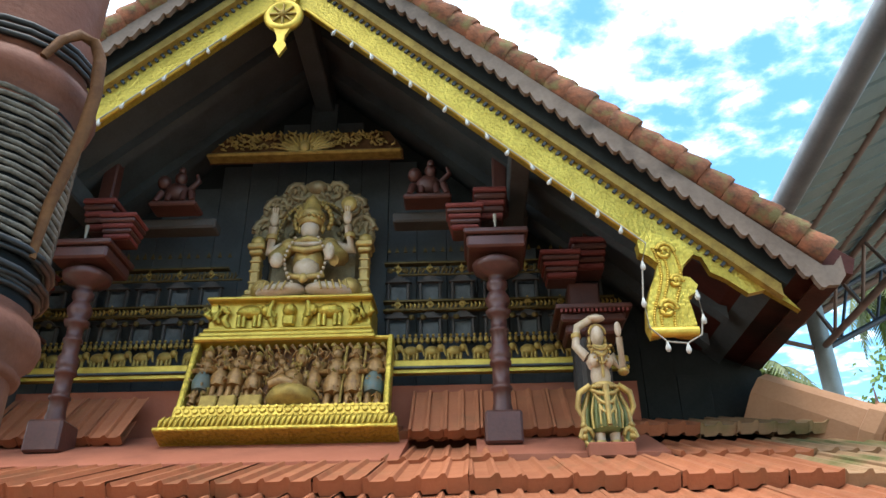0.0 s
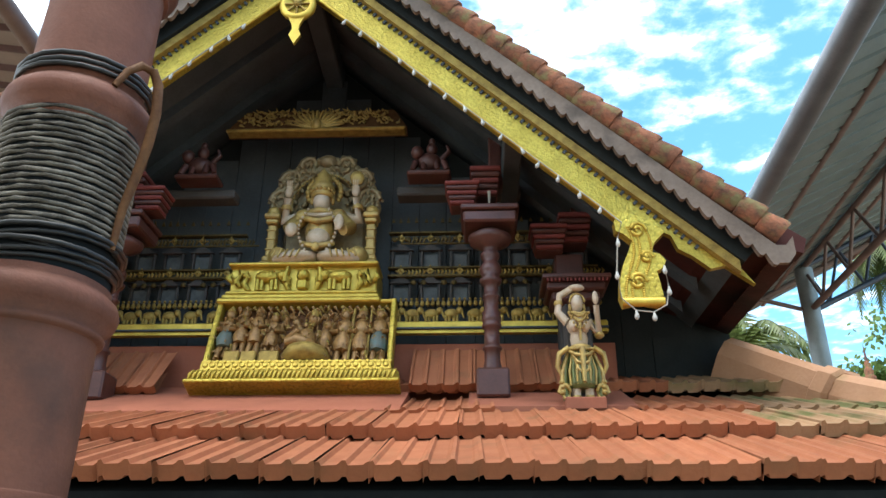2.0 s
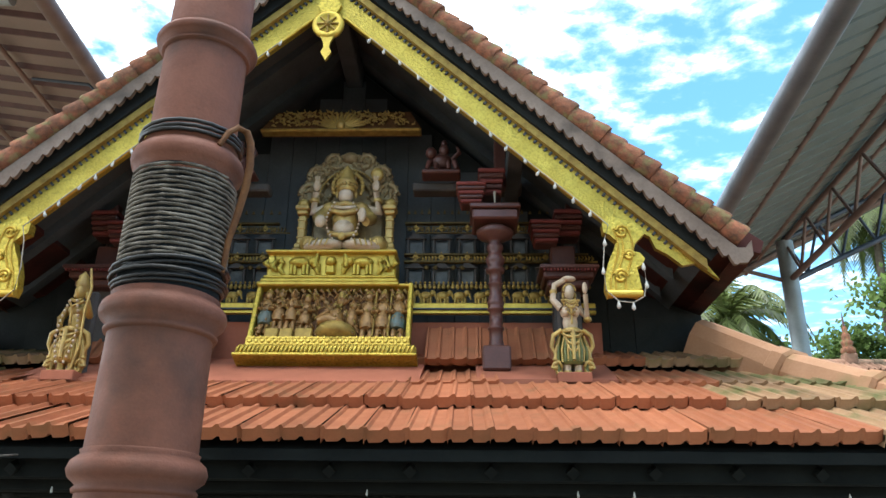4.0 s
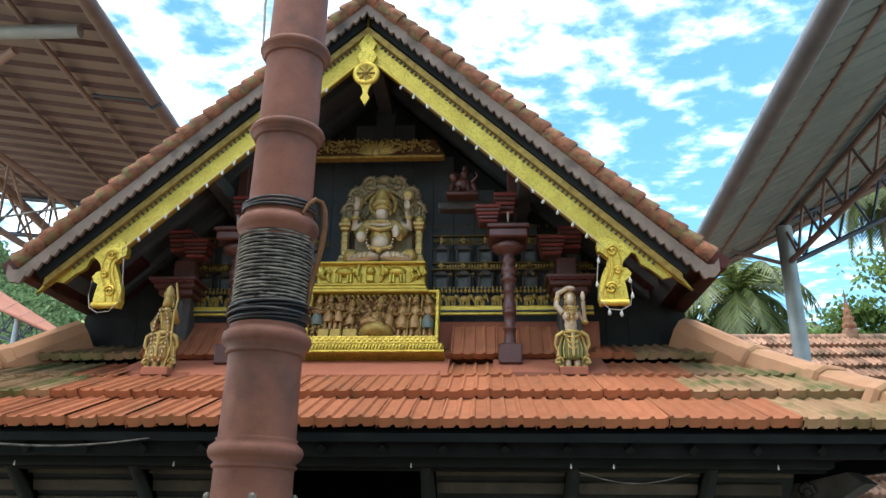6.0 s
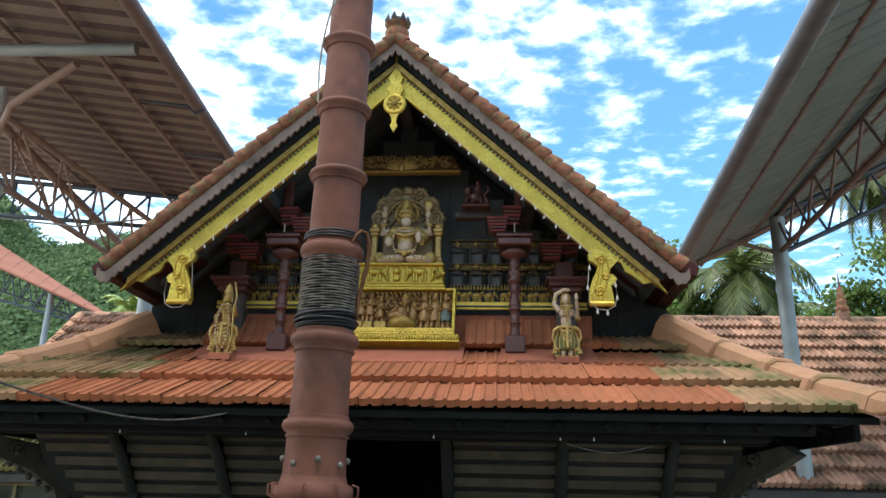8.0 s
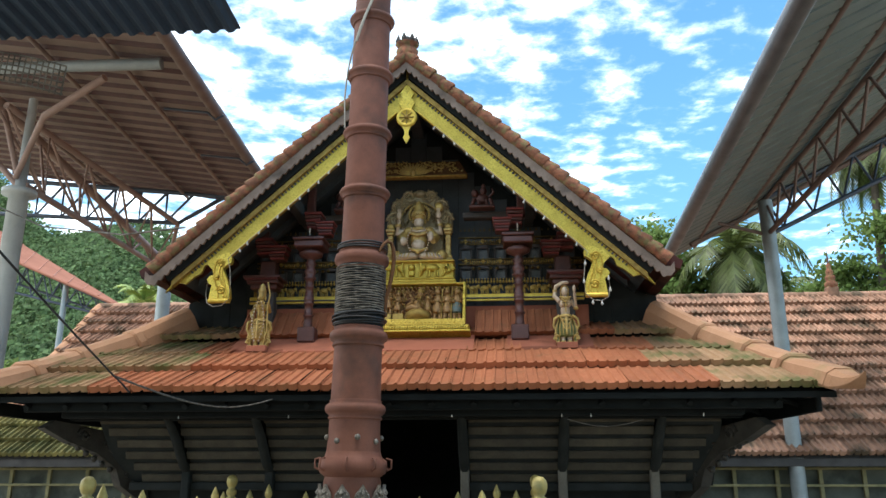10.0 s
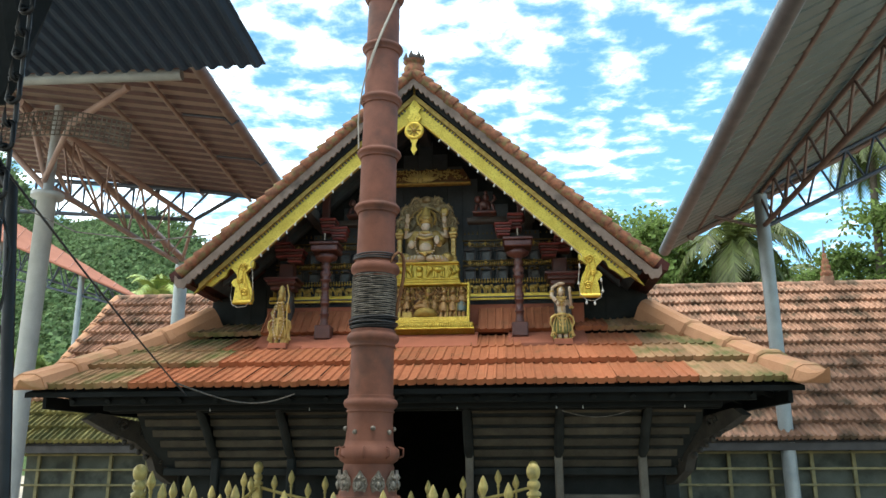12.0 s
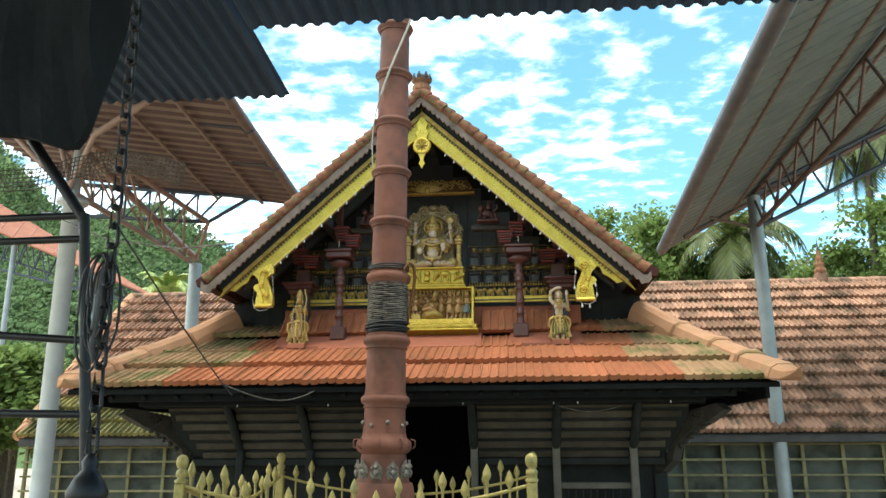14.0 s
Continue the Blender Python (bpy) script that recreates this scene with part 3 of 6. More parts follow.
# Walls, ceiling and screen backing near black, porch shade painted in.
part("lower_wall", Shape().box((1.73, -0.20, 0.76), (2.14, 0.14, 1.52)), M_NEARBLACK, porch)
part("lower_wall", Shape().box((-1.70, -0.20, 0.76), (2.10, 0.14, 1.52)), M_NEARBLACK, porch)
part("room_back", Shape().box((0, 3.2, 1.4), (5.6, 0.1, 2.8)), M_NEARBLACK, porch)
part("ceiling_boards", Shape().box((0, 1.7, 2.66), (5.6, 3.2, 0.06)), M_NEARBLACK, porch)
# slatted screens lean outwards from the sill to the eave beam, between dark ribs
TOE, HEAD = Vector((0, -0.50, 1.54)), Vector((0, -1.10, 2.19))
rise = (HEAD - TOE).normalized()
tilt = Matrix.Rotation(math.atan2(rise.z, rise.y) - math.pi / 2, 3, "X")
part("screen_head", Shape().box((0, -1.16, 2.19), (6.3, 0.12, 0.14), None, 0.01), M_EAVE_BLACK, porch)
SCREENS = (((0.66, 1.52), (1.60, 2.40), (2.48, 3.02)), ((-1.30, -0.56), (-2.15, -1.38), (-2.95, -2.23)))
for bays in SCREENS:
    for x0, x1 in bays:
        outer = abs(x0) > 2.2 or abs(x1) > 2.4
        part("screen_backing", Shape().box(Vector(((x0 + x1) / 2, 0.045, 0)) + TOE.lerp(HEAD, 0.5), (x1 - x0, 0.02, 0.92), tilt), M_NEARBLACK, porch)
        for i in range(6):
            q = TOE.lerp(HEAD, (i + 0.5) / 6)
            cut = 0.30 * (1 - (i + 0.5) / 6) if outer else 0.0      # the end bays narrow towards the sill
            xa, xb = (x0, x1 - cut) if x0 > 0 else (x0 + cut, x1)
            part("slat", Shape().box(q + Vector(((xa + xb) / 2, 0, 0)), (xb - xa, 0.022, 0.078), tilt @ Matrix.Rotation(radians(-20), 3, "X"), 0.005), M_SLAT, porch)
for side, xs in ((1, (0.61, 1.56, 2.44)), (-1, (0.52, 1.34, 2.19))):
    part("end_wall", Shape().box((side * 2.80, 3.5, 1.4), (0.12, 7.4, 2.8)), M_NEARBLACK, porch)
    part("sill", Shape().box((side * 1.70, -0.50, 1.51), (2.2, 0.14, 0.08), None, 0.01), M_NEARBLACK, porch)
    part("corner_post", Shape().box((side * 2.78, -0.24, 0.75), (0.16, 0.16, 1.5), None, 0.012), M_NEARBLACK, porch)
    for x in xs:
        # right posts coloured as lit, left ones near black as shaded
        part("post", Shape().box((side * x, -0.60, 0.86), (0.085, 0.09, 1.72), None, 0.012), M_POST_GREY if side > 0 else M_NEARBLACK, porch, "daylit grey timber post" if side > 0 else "")
        part("rib", Shape().tube([(side * x, -0.56, 1.66), (side * x, -0.72, 1.72), (side * x, -0.98, 1.98), (side * x, -1.22, 2.16)], [0.045, 0.052, 0.050, 0.042], 6), M_NEARBLACK, porch)
    # carved scroll bracket that springs from the corner post to the hip
    pts = [(0, 0), (0.10, 0.04), (0.20, 0.14), (0.24, 0.28), (0.36, 0.40), (0.52, 0.48), (0.66, 0.58), (0.60, 0.64), (0.42, 0.60), (0.24, 0.56), (0.10, 0.48), (0.04, 0.30), (-0.06, 0.16)]
    pts = [(px_ * 1.95, pz_ * 1.22) for px_, pz_ in pts]
    turn = Matrix.Translation((side * 2.74, -0.22, 1.34)) @ Matrix.Rotation(radians(-62 if side > 0 else 242), 4, "Z")
    sb = Shape().slab(pts, -0.06, 0.06, 0, turn)
    for cx_, cz_, r in ((0.22, 0.26, 0.13), (0.52, 0.56, 0.11), (0.86, 0.66, 0.07)):
        for yy in (-0.07, 0.07):
            sb.tube([turn @ Vector((cx_ + r * (1 - a / 16) * math.cos(a * 0.7), yy, cz_ + r * (1 - a / 16) * math.sin(a * 0.7))) for a in range(14)], 0.020, 6)
    for i in range(9):                                      # beaded lower edge
        sb.ball(turn @ Vector((0.40 + 0.095 * i, 0, 0.28 + 0.052 * i)), 0.034, 0, 6)
    part("scroll_bracket", sb, M_CARVED, porch, "carved dark scroll bracket at the corner")
# small barred window under the screen
part("window_head", Shape().box((2.02, -0.52, 1.24), (0.82, 0.08, 0.07), None, 0.008), M_POST_GREY, porch, "grey timber window head")
for i in range(9):
    part("window_bar", Shape().tube([(1.68 + 0.085 * i, -0.50, 0.75), (1.68 + 0.085 * i, -0.50, 1.21)], 0.014, 6), M_NEARBLACK, porch)
part("window_sill", Shape().box((2.02, -0.52, 0.72), (0.82, 0.08, 0.06), None, 0.008), M_POST_GREY, porch)

# ---- long hall behind ----
hall = thing("hall", "long low hall with steep tiled roof and lattice walls", "building")
HE, HR = (8.5, 1.92), (13.9, 6.40)          # eave and ridge: y, z
hp = (HR[1] - HE[1]) / (HR[0] - HE[0])
XL, XR = -10.9, 26.0
RL = -11.1
hd = Shape()
hd.add([(XL, HE[0], HE[1]), (XR, HE[0], HE[1]), (XR, HR[0], HR[1]), (RL, HR[0], HR[1])], [(0, 1, 2, 3)])
hd.add([(XL, HE[0], HE[1]), (RL, HR[0], HR[1]), (XL, 2 * HR[0] - HE[0], HE[1])], [(0, 1, 2)])
hd.add([(XL, 2 * HR[0] - HE[0], HE[1]), (RL, HR[0], HR[1]), (XR, HR[0], HR[1]), (XR, 2 * HR[0] - HE[0], HE[1])], [(0, 1, 2, 3)])
part("roof_deck", hd, M_DARKWOOD, hall)
part("wall", Shape().box(((XL + XR) / 2, 9.15, 0.95), (XR - XL - 1, 0.2, 1.9)), M_WALL_PALE, hall, "dark grey-green wall behind the lattice")
part("fascia", Shape().box(((XL + XR) / 2, HE[0] + 0.06, HE[1] - 0.09), (XR - XL, 0.05, 0.16)), M_DARKWOOD, hall)
for i in range(72):
    x = RL + 0.45 * i
    part("ridge_tile", Shape().tube([(x, HR[0], HR[1] + 0.04), (x + 0.46, HR[0], HR[1] + 0.045)], [0.13, 0.11], 8), M_TILE_HALL, hall)
a, b = Vector((XL, HE[0], HE[1] + 0.05)), Vector((RL, HR[0], HR[1] + 0.05))
for i in range(16):
    part("hip_tile", Shape().tube([a.lerp(b, i / 16), a.lerp(b, (i + 1.05) / 16)], [0.15, 0.12], 8), M_HIP, hall)
# lattice before the wall
for i in range(40):
    x = -10.9 + 0.88 * i
    if -2.2 < x < 2.2 or x > 14:
        continue
    part("lattice_post", Shape().box((x, 8.95, 0.9), (0.08, 0.07, 1.8), None, 0.008), M_LATTICE, hall)
for j in range(5):
    for x0, x1 in ((-11.0, -2.3), (2.3, 14.2)):
        part("lattice_rail", Shape().box(((x0 + x1) / 2, 8.90, 0.35 + 0.34 * j), (x1 - x0, 0.04, 0.05), None, 0.006), M_LATTICE, hall)

# stepped clay finial on the hall ridge
fin = thing("ridge_finial", "stepped terracotta finial with a spike on the hall ridge", "finial", place=pose(10.4, 13.9, 6.40) @ Matrix.Diagonal((0.72, 0.72, 1.05, 1)))
part("base", Shape().box((0, 0, 0.10), (0.44, 0.36, 0.36), None, 0.03), M_TILE_HALL, fin)
part("rings", Shape().lathe([(0.19, 0.26), (0.24, 0.32), (0.24, 0.40), (0.15, 0.45), (0.19, 0.50), (0.19, 0.57), (0.12, 0.62), (0.15, 0.67), (0.13, 0.74), (0.08, 0.80), (0.10, 0.86), (0.06, 0.94)], sides=14), M_TILE_VERGE, fin)
part("spike", Shape().lathe([(0.05, 0.93), (0.035, 1.1), (0.002, 1.36)], sides=8), M_BROWNWOOD, fin)

# ---- flag pole ----
PX, PY = -0.125, -2.55
POLE_LEAN = Matrix.Translation((PX, PY, 2.7)) @ Matrix.Rotation(radians(0.85), 4, "Y") @ Matrix.Translation((-PX, -PY, -2.7))   # the pole stands a little off the upright
pole = thing("flag_pole", "tall terracotta painted ringed temple flag pole", "flag pole", place=POLE_LEAN @ pose(PX, PY, 0))
part("plinth", Shape().box((0, 0, 0.35), (1.1, 1.1, 0.7), None, 0.03).box((0, 0, 0.82), (0.85, 0.85, 0.24), None, 0.03), M_PLASTER, pole)
part("lotus_base", Shape().lathe([(0.36, 0.94), (0.38, 1.0), (0.30, 1.06), (0.30, 1.2), (0.285, 1.32), (0.27, 1.36)], sides=28), M_POLE, pole)
drum = part("lantern_drum", Shape().lathe([(0.25, 1.34), (0.235, 1.42), (0.215, 1.52), (0.215, 1.58), (0.205, 1.62)], sides=28), M_POLE, pole)
band = part("band", Shape().lathe([(0.20, 1.61), (0.245, 1.64), (0.26, 1.68), (0.255, 1.73), (0.215, 1.76), (0.205, 1.80)], sides=28), M_POLE, pole)
part("shell", Shape().lathe([(0.205, 1.78), (0.195, 1.95), (0.195, 2.04)], sides=28), M_POLE, pole)


def pole_ring(z, r, h, name="ring", label=""):
    part(name, Shape().lathe([(r - 0.03, z - h), (r + 0.012, z - h * 0.9), (r + 0.016, z - h * 0.75), (r + 0.004, z - h * 0.6), (r + 0.034, z - h * 0.3), (r + 0.042, z), (r + 0.034, z + h * 0.3), (r + 0.004, z + h * 0.6), (r + 0.010, z + h * 0.75), (r - 0.03, z + h)], sides=32), M_POLE, pole, label)


pole_ring(2.11, 0.192, 0.085)
part("shell", Shape().lathe([(0.192, 2.15), (0.186, 2.66)], sides=32), M_POLE, pole)
pole_ring(2.67, 0.188, 0.09)
part("shell", Shape().lathe([(0.184, 2.70), (0.180, 3.28)], sides=32), M_POLE, pole)
# Sleeve added only to blacken the gaps between rope turns.
part("sleeve", Shape().lathe([(0.186, 2.74), (0.189, 2.76), (0.188, 3.22), (0.184, 3.24)], sides=32), M_TARP, pole, "black sleeve added under the rope")
pole_ring(3.29, 0.178, 0.10)
zz, rr_ = 3.33, 0.172
for z in (3.86, 4.39, 4.93, 5.47, 6.02, 6.57, 7.12, 7.67, 8.22):
    part("shell", Shape().lathe([(rr_, zz), (rr_ - 0.004, z)], sides=32), M_POLE, pole)
    rr_ -= 0.004
    pole_ring(z, rr_, 0.062)
    zz = z
part("cap", Shape().lathe([(rr_, 8.22), (rr_, 8.6), (0.08, 8.75), (0.0, 8.8)], sides=24), M_POLE, pole)

# ---- sheet canopies either side ----
M_PIPE = material("pale pink primed pipe", (0.36, 0.25, 0.205), (0.27, 0.18, 0.15), 0.55, 0.1, 4, 50, 0.1)
canopy_r = thing("canopy", "tall sheet canopy sloping to a gutter, on steel posts and trusses", "canopy", "yard canopies")
g0, g1 = Vector((4.21, -5.5, 6.74)), Vector((5.19, 10.3, 6.74))
up_r = Vector((6.5, 0, 3.3))
s = Shape()
corrugated(s, g0, g1 - g0, up_r, 44, 0.07, 0, 1)
part("roof_sheet", s, [M_SHEET_R, M_TRUSS_BLUE], canopy_r, "green grey ribbed roof sheet")
part("gutter", Shape().tube([g0 + Vector((-0.10, 0, -0.05)), g1 + Vector((-0.10, 0.1, -0.05))], 0.14, 12), M_GUTTER, canopy_r, "round grey gutter along the low edge")
for k in (0.09, 0.25, 0.40, 0.55, 0.75):
    part("purlin", Shape().tube([g0 + up_r * k - Vector((0, 0, 0.07)), g1 + up_r * k - Vector((0, 0, 0.07))], 0.055, 6), M_TRUSS, canopy_r)
post = part("post", Shape().lathe([(0.155, 0), (0.155, 7.55)], (7.03, 8.7, 0), 16), M_STEEL, canopy_r, "round galvanised steel post")
part("post", Shape().lathe([(0.17, 0), (0.17, 7.35)], (6.6, -5.0, 0), 16), M_STEEL, canopy_r, "round galvanised steel post")
part("far_rafter", Shape().tube([g1 + Vector((0.3, -0.8, 0.05)), g1 + up_r + Vector((0, -0.8, -0.12))], 0.07, 6), M_TRUSS, canopy_r)
truss("t", (7.03, 8.7, 7.58), (6.6, -5.0, 7.75), 0.80, 0.80, 12, M_TRUSS, canopy_r, 0.05)
truss("t", (7.03, 8.7, 7.6), (11.2, 8.7, 9.65), 0.85, 0.9, 6, M_TRUSS_BLUE, canopy_r, 0.05)
part("brace", Shape().tube([(7.03, 8.7, 6.75), (5.95, 8.7, 7.05)], 0.04, 6), M_TRUSS, canopy_r)

canopy_l = thing("canopy", "tall sheet canopy sloping to a gutter, on steel posts and trusses", "canopy", "yard canopies")
g0, g1 = Vector((-3.35, -3.0, 7.4)), Vector((-4.0, 8.0, 7.45))
up_l = Vector((-6.5, 0, 1.0))
s = Shape()
corrugated(s, g0, g1 - g0, up_l, 30, 0.06, 0, 1)
part("roof_sheet", s, [M_SHEET, M_BROWNWOOD], canopy_l, "brown grey ribbed roof sheet")
part("gutter", Shape().tube([g0 + Vector((0.06, 0, -0.03)), g1 + Vector((0.06, 0.1, -0.03))], 0.10, 12), M_TRUSS, canopy_l, "round brown gutter along the low edge")
for k in (0.15, 0.33, 0.62):
    part("purlin", Shape().tube([g0 + up_l * k - Vector((0, 0, 0.05)), g1 + up_l * k - Vector((0, 0, 0.05))], 0.04, 6), M_SHEET, canopy_l)
part("post", Shape().lathe([(0.155, 0), (0.155, 6.02), (0.27, 6.02), (0.27, 6.10), (0.09, 6.12), (0.07, 7.75)], (-6.86, 3.0, 0), 16), M_POST_PALE, canopy_l, "pale light-tinted steel post with a flange")
for p, q, r in (((-6.86, 3.0, 6.15), (-8.6, 3.0, 7.85), 0.055), ((-6.88, 3.0, 6.2), (-7.38, 3.0, 7.62), 0.05), ((-6.11, 2.2, 7.03), (-4.94, 1.75, 7.42), 0.06), ((-6.11, 2.2, 7.03), (-6.9, 2.9, 6.3), 0.05)):
    part("strut", Shape().tube([p, q], r, 8), M_PIPE, canopy_l)
# three-chord girder from the near post to the far one
chords = [(Vector((-7.35, 2.6, 7.66)), Vector((-7.58, 10.4, 6.78)), 0.088), (Vector((-7.05, 2.6, 7.46)), Vector((-6.21, 7.72, 7.02)), 0.06), (Vector((-6.80, 3.0, 6.20)), Vector((-7.72, 10.4, 6.70)), 0.06)]
for p, q, r in chords:
    part("girder_chord", Shape().tube([p, q], r, 10), M_PIPE, canopy_l)
for k in range(5):
    for c0 in (0, 1):
        up, dn = chords[c0], chords[2]
        m0, m1 = up[0].lerp(up[1], k / 5), up[0].lerp(up[1], (k + 1) / 5)
        mid = dn[0].lerp(dn[1], (k + 0.5) / 5)
        part("web", Shape().tube([m0, mid, m1], 0.028, 6), M_PIPE, canopy_l)
# cross truss under the far end of the sheet
a, b, c, d = Vector((-10.2, 7.7, 8.16)), Vector((-4.9, 7.7, 7.60)), Vector((-10.5, 7.7, 7.36)), Vector((-6.19, 7.7, 7.02))
part("top_chord", Shape().tube([a, b], 0.055, 8), M_TRUSS_BLUE, canopy_l)
part("bottom_chord", Shape().tube([c, d, Vector((-5.2, 7.7, 7.60))], 0.05, 8), M_TRUSS_BLUE, canopy_l)
for k in range(7):
    t0, t1 = a.lerp(b, k / 8.6), a.lerp(b, (k + 1) / 8.6)
    part("web", Shape().tube([t0, c.lerp(d, (k + 0.5) / 7), t1], 0.032, 6), M_TRUSS_BLUE, canopy_l)
part("strut", Shape().tube([d, Vector((-7.58, 10.4, 6.78))], 0.045, 8), M_PIPE, canopy_l)
for yy in (3.0, 5.0):
    gx = -3.35 - 0.65 * (yy + 3.0) / 11.0
    part("gutter_hook", Shape().tube([(gx - 0.85, yy, 7.50), (gx - 0.10, yy, 7.40), (gx + 0.05, yy, 7.26), (gx + 0.18, yy, 7.34)], 0.02, 6), M_TRUSS_BLUE, canopy_l)
part("post", Shape().lathe([(0.17, 0), (0.17, 6.66)], (-7.62, 10.5, 0), 16), M_STEEL, canopy_l, "round galvanised steel post")
part("drain_pipe", Shape().tube([(-3.85, 1.3, 7.36), (-9.5, 1.3, 7.42)], 0.085, 12), M_STEEL, canopy_l, "pale capped drain pipe under the sheet")

# near sheet roof over the walkway
shed = thing("walkway_roof", "dark blue ribbed sheet roof over the walkway", "canopy")
s = Shape()
corrugated(s, (-0.9, -4.72, 4.86), (7.6, 0, 0), (0, -9.5, 0.5), 60, 0.03)
part("front_sheet", s, M_SHEET_BLUE, shed)
s = Shape()
corrugated(s, (-6.9, -3.62, 4.84), (6.0, 0.08, 0), (0, -10.6, 0.55), 48, 0.03)
part("long_sheet", s, M_SHEET_BLUE, shed)

# sky, woods and palms behind
hill = Shape()
rng = random.Random(5)
for i in range(21000):
    u = rng.uniform(-1, 1)
    x = -45 + u * 45
    d = rng.uniform(0, 1)
    y = 62 + d * 40
    ridge = 36 + 7 * math.sin(x * 0.06 + 1.0) + 3.0 * math.sin(x * 0.21)
    ridge *= max(0.2, min(1, -x / 38))
    z = ridge * (0.25 + 0.75 * d) * 1.15
    r = rng.uniform(0.5, 1.0)
    for k in range(6):
        c = Vector((x, y, z)) + Vector((rng.uniform(-1, 1), rng.uniform(-1, 1), rng.uniform(-0.6, 1))) * r
        n = Vector((rng.uniform(-1, 1), rng.uniform(-1.2, 0.2), rng.uniform(-0.2, 1.2))).normalized()
        a = n.orthogonal().normalized() * rng.uniform(0.16, 0.42)
        b = n.cross(a) * rng.uniform(0.6, 1.1)
        hill.add([c - a, c - b * 0.6, c + a, c + b], [(0, 1, 2, 3)])
for i in range(24):
    x0, x1 = -85 + i * 4.6, -85 + (i + 1) * 4.6
    h = lambda x: (36 + 7 * math.sin(x * 0.06 + 1.0) + 3.0 * math.sin(x * 0.21)) * max(0.2, min(1, -x / 38)) * 1.12
    hill.quad((x0, 60, 0), (x1, 60, 0), (x1, 104, h(x1)), (x0, 104, h(x0)))
solid("hill_forest", hill, M_LEAF_FAR, "wooded green hillside far behind the roofs", "woods", kind="stuff")


def palm(name, x, y, h, lean, crown, seed, fronds=34, mat=None, rise=-45, label="tall coconut palm with drooping feathery fronds"):
    rg = random.Random(seed)
    ob = thing(name, label, "palm", "coconut palms", pose(x, y, 0))
    top = Vector((lean[0], lean[1], h))
    pts = [Vector((lean[0] * t * t, lean[1] * t * t, h * t)) for t in [i / 8 for i in range(9)]]
    part("trunk", Shape().tube(pts, [0.22 - 0.10 * i / 8 for i in range(9)], 8), M_BARK, ob)
    fr = Shape()
    for i in range(fronds):
        az = 2 * math.pi * (i * 0.381966) + rg.uniform(-0.2, 0.2)
        el = radians(rg.uniform(rise, 70 if rise < 0 else 85))
        L = crown * rg.uniform(0.8, 1.1)
        d = Vector((math.cos(az) * math.cos(el), math.sin(az) * math.cos(el), math.sin(el)))
        side = Vector((-math.sin(az), math.cos(az), 0))
        p = top.copy()
        rib = [p.copy()]
        n = 12
        for k in range(n):
            d = (d + Vector((0, 0, -0.14 - 0.02 * k))).normalized()
            p = p + d * L / n
            rib.append(p.copy())
        fr.tube(rib, [0.035 - 0.0025 * k for k in range(n + 1)], 4, 0, False)
        for k in range(1, n + 1):
            for hh in (0.0, 0.5):
                q = rib[k - 1].lerp(rib[k], hh) if hh else rib[k]
                dd = (rib[k] - rib[k - 1]).normalized()
                ll = crown * 0.26 * math.sin(math.pi * min(0.95, 0.18 + 0.8 * k / n)) * rg.uniform(0.8, 1.15)
                for sg in (1, -1):
                    tip = q + (side * sg * 0.75 + dd * 0.5 + Vector((0, 0, -0.55))) * ll
                    w = dd * 0.085
                    fr.add([q - w, q + w, tip], [(0, 1, 2)])
    part("crown", fr, mat or M_PALM, ob)
    return ob


def tree(x, y, h, spread, seed, mat=None, label="leafy green tree with an uneven open crown", clumps=110, leaves=270):
    rg = random.Random(seed)
    ob = thing("tree", label, "tree", "trees behind the hall", pose(x, y, 0))
    tr = Shape()
    tr.tube([(0, 0, 0), (0.1, 0, h * 0.3), (-0.05, 0.1, h * 0.55), (0.1, 0, h * 0.85)], [0.3, 0.24, 0.17, 0.05], 8)
    cr = Shape()
    for i in range(clumps):
        az, t = rg.uniform(0, 2 * math.pi), rg.uniform(0.0, 1)
        rad = spread * (0.35 + 0.65 * math.sin(math.pi * (0.15 + 0.75 * t))) * rg.uniform(0.45, 1.05)
        c = Vector((math.cos(az) * rad, math.sin(az) * rad, h * (0.42 + 0.58 * t)))
        if i % 5 == 0:
            tr.tube([(0, 0, h * (0.3 + 0.3 * t)), c * 0.6 + Vector((0, 0, h * 0.2)), c], [0.10, 0.06, 0.02], 5)
        rr = spread * rg.uniform(0.16, 0.30)
        for k in range(leaves):
            v = Vector((rg.gauss(0, 1), rg.gauss(0, 1), rg.gauss(0, 0.7)))
            p = c + v * rr * 0.5
            n = Vector((rg.uniform(-1, 1), rg.uniform(-1, 1), rg.uniform(0, 1.3))).normalized()
            a = n.orthogonal().normalized() * rg.uniform(0.085, 0.17)
            b = n.cross(a) * 0.55
            cr.add([p - a, p - b, p + a, p + b], [(0, 1, 2, 3)])
    part("trunk", tr, M_BARK, ob)
    part("crown", cr, mat or M_LEAF, ob)
    return ob


palm("coconut_palm", 9.6, 21, 9.6, (0.3, 0), 3.6, 1)
palm("coconut_palm", 7.6, 25, 9.0, (-0.4, 0), 3.4, 2)
palm("coconut_palm", 14.6, 20, 14.2, (0.6, 0), 3.4, 3)
palm("coconut_palm", 13.0, 27, 9.0, (0.3, 0), 3.3, 4)
palm("coconut_palm", -16.3, 27.5, 8.8, (0.1, 0), 2.6, 6, 18, M_PALM_YOUNG, 62, "young palm with bright upright fronds behind the hall")
tree(5.9, 24, 11.4, 4.0, 11)
tree(8.2, 30, 10.5, 3.6, 17)
tree(17.3, 20, 11.0, 4.0, 12)
tree(20.5, 23, 11.5, 4.2, 13)
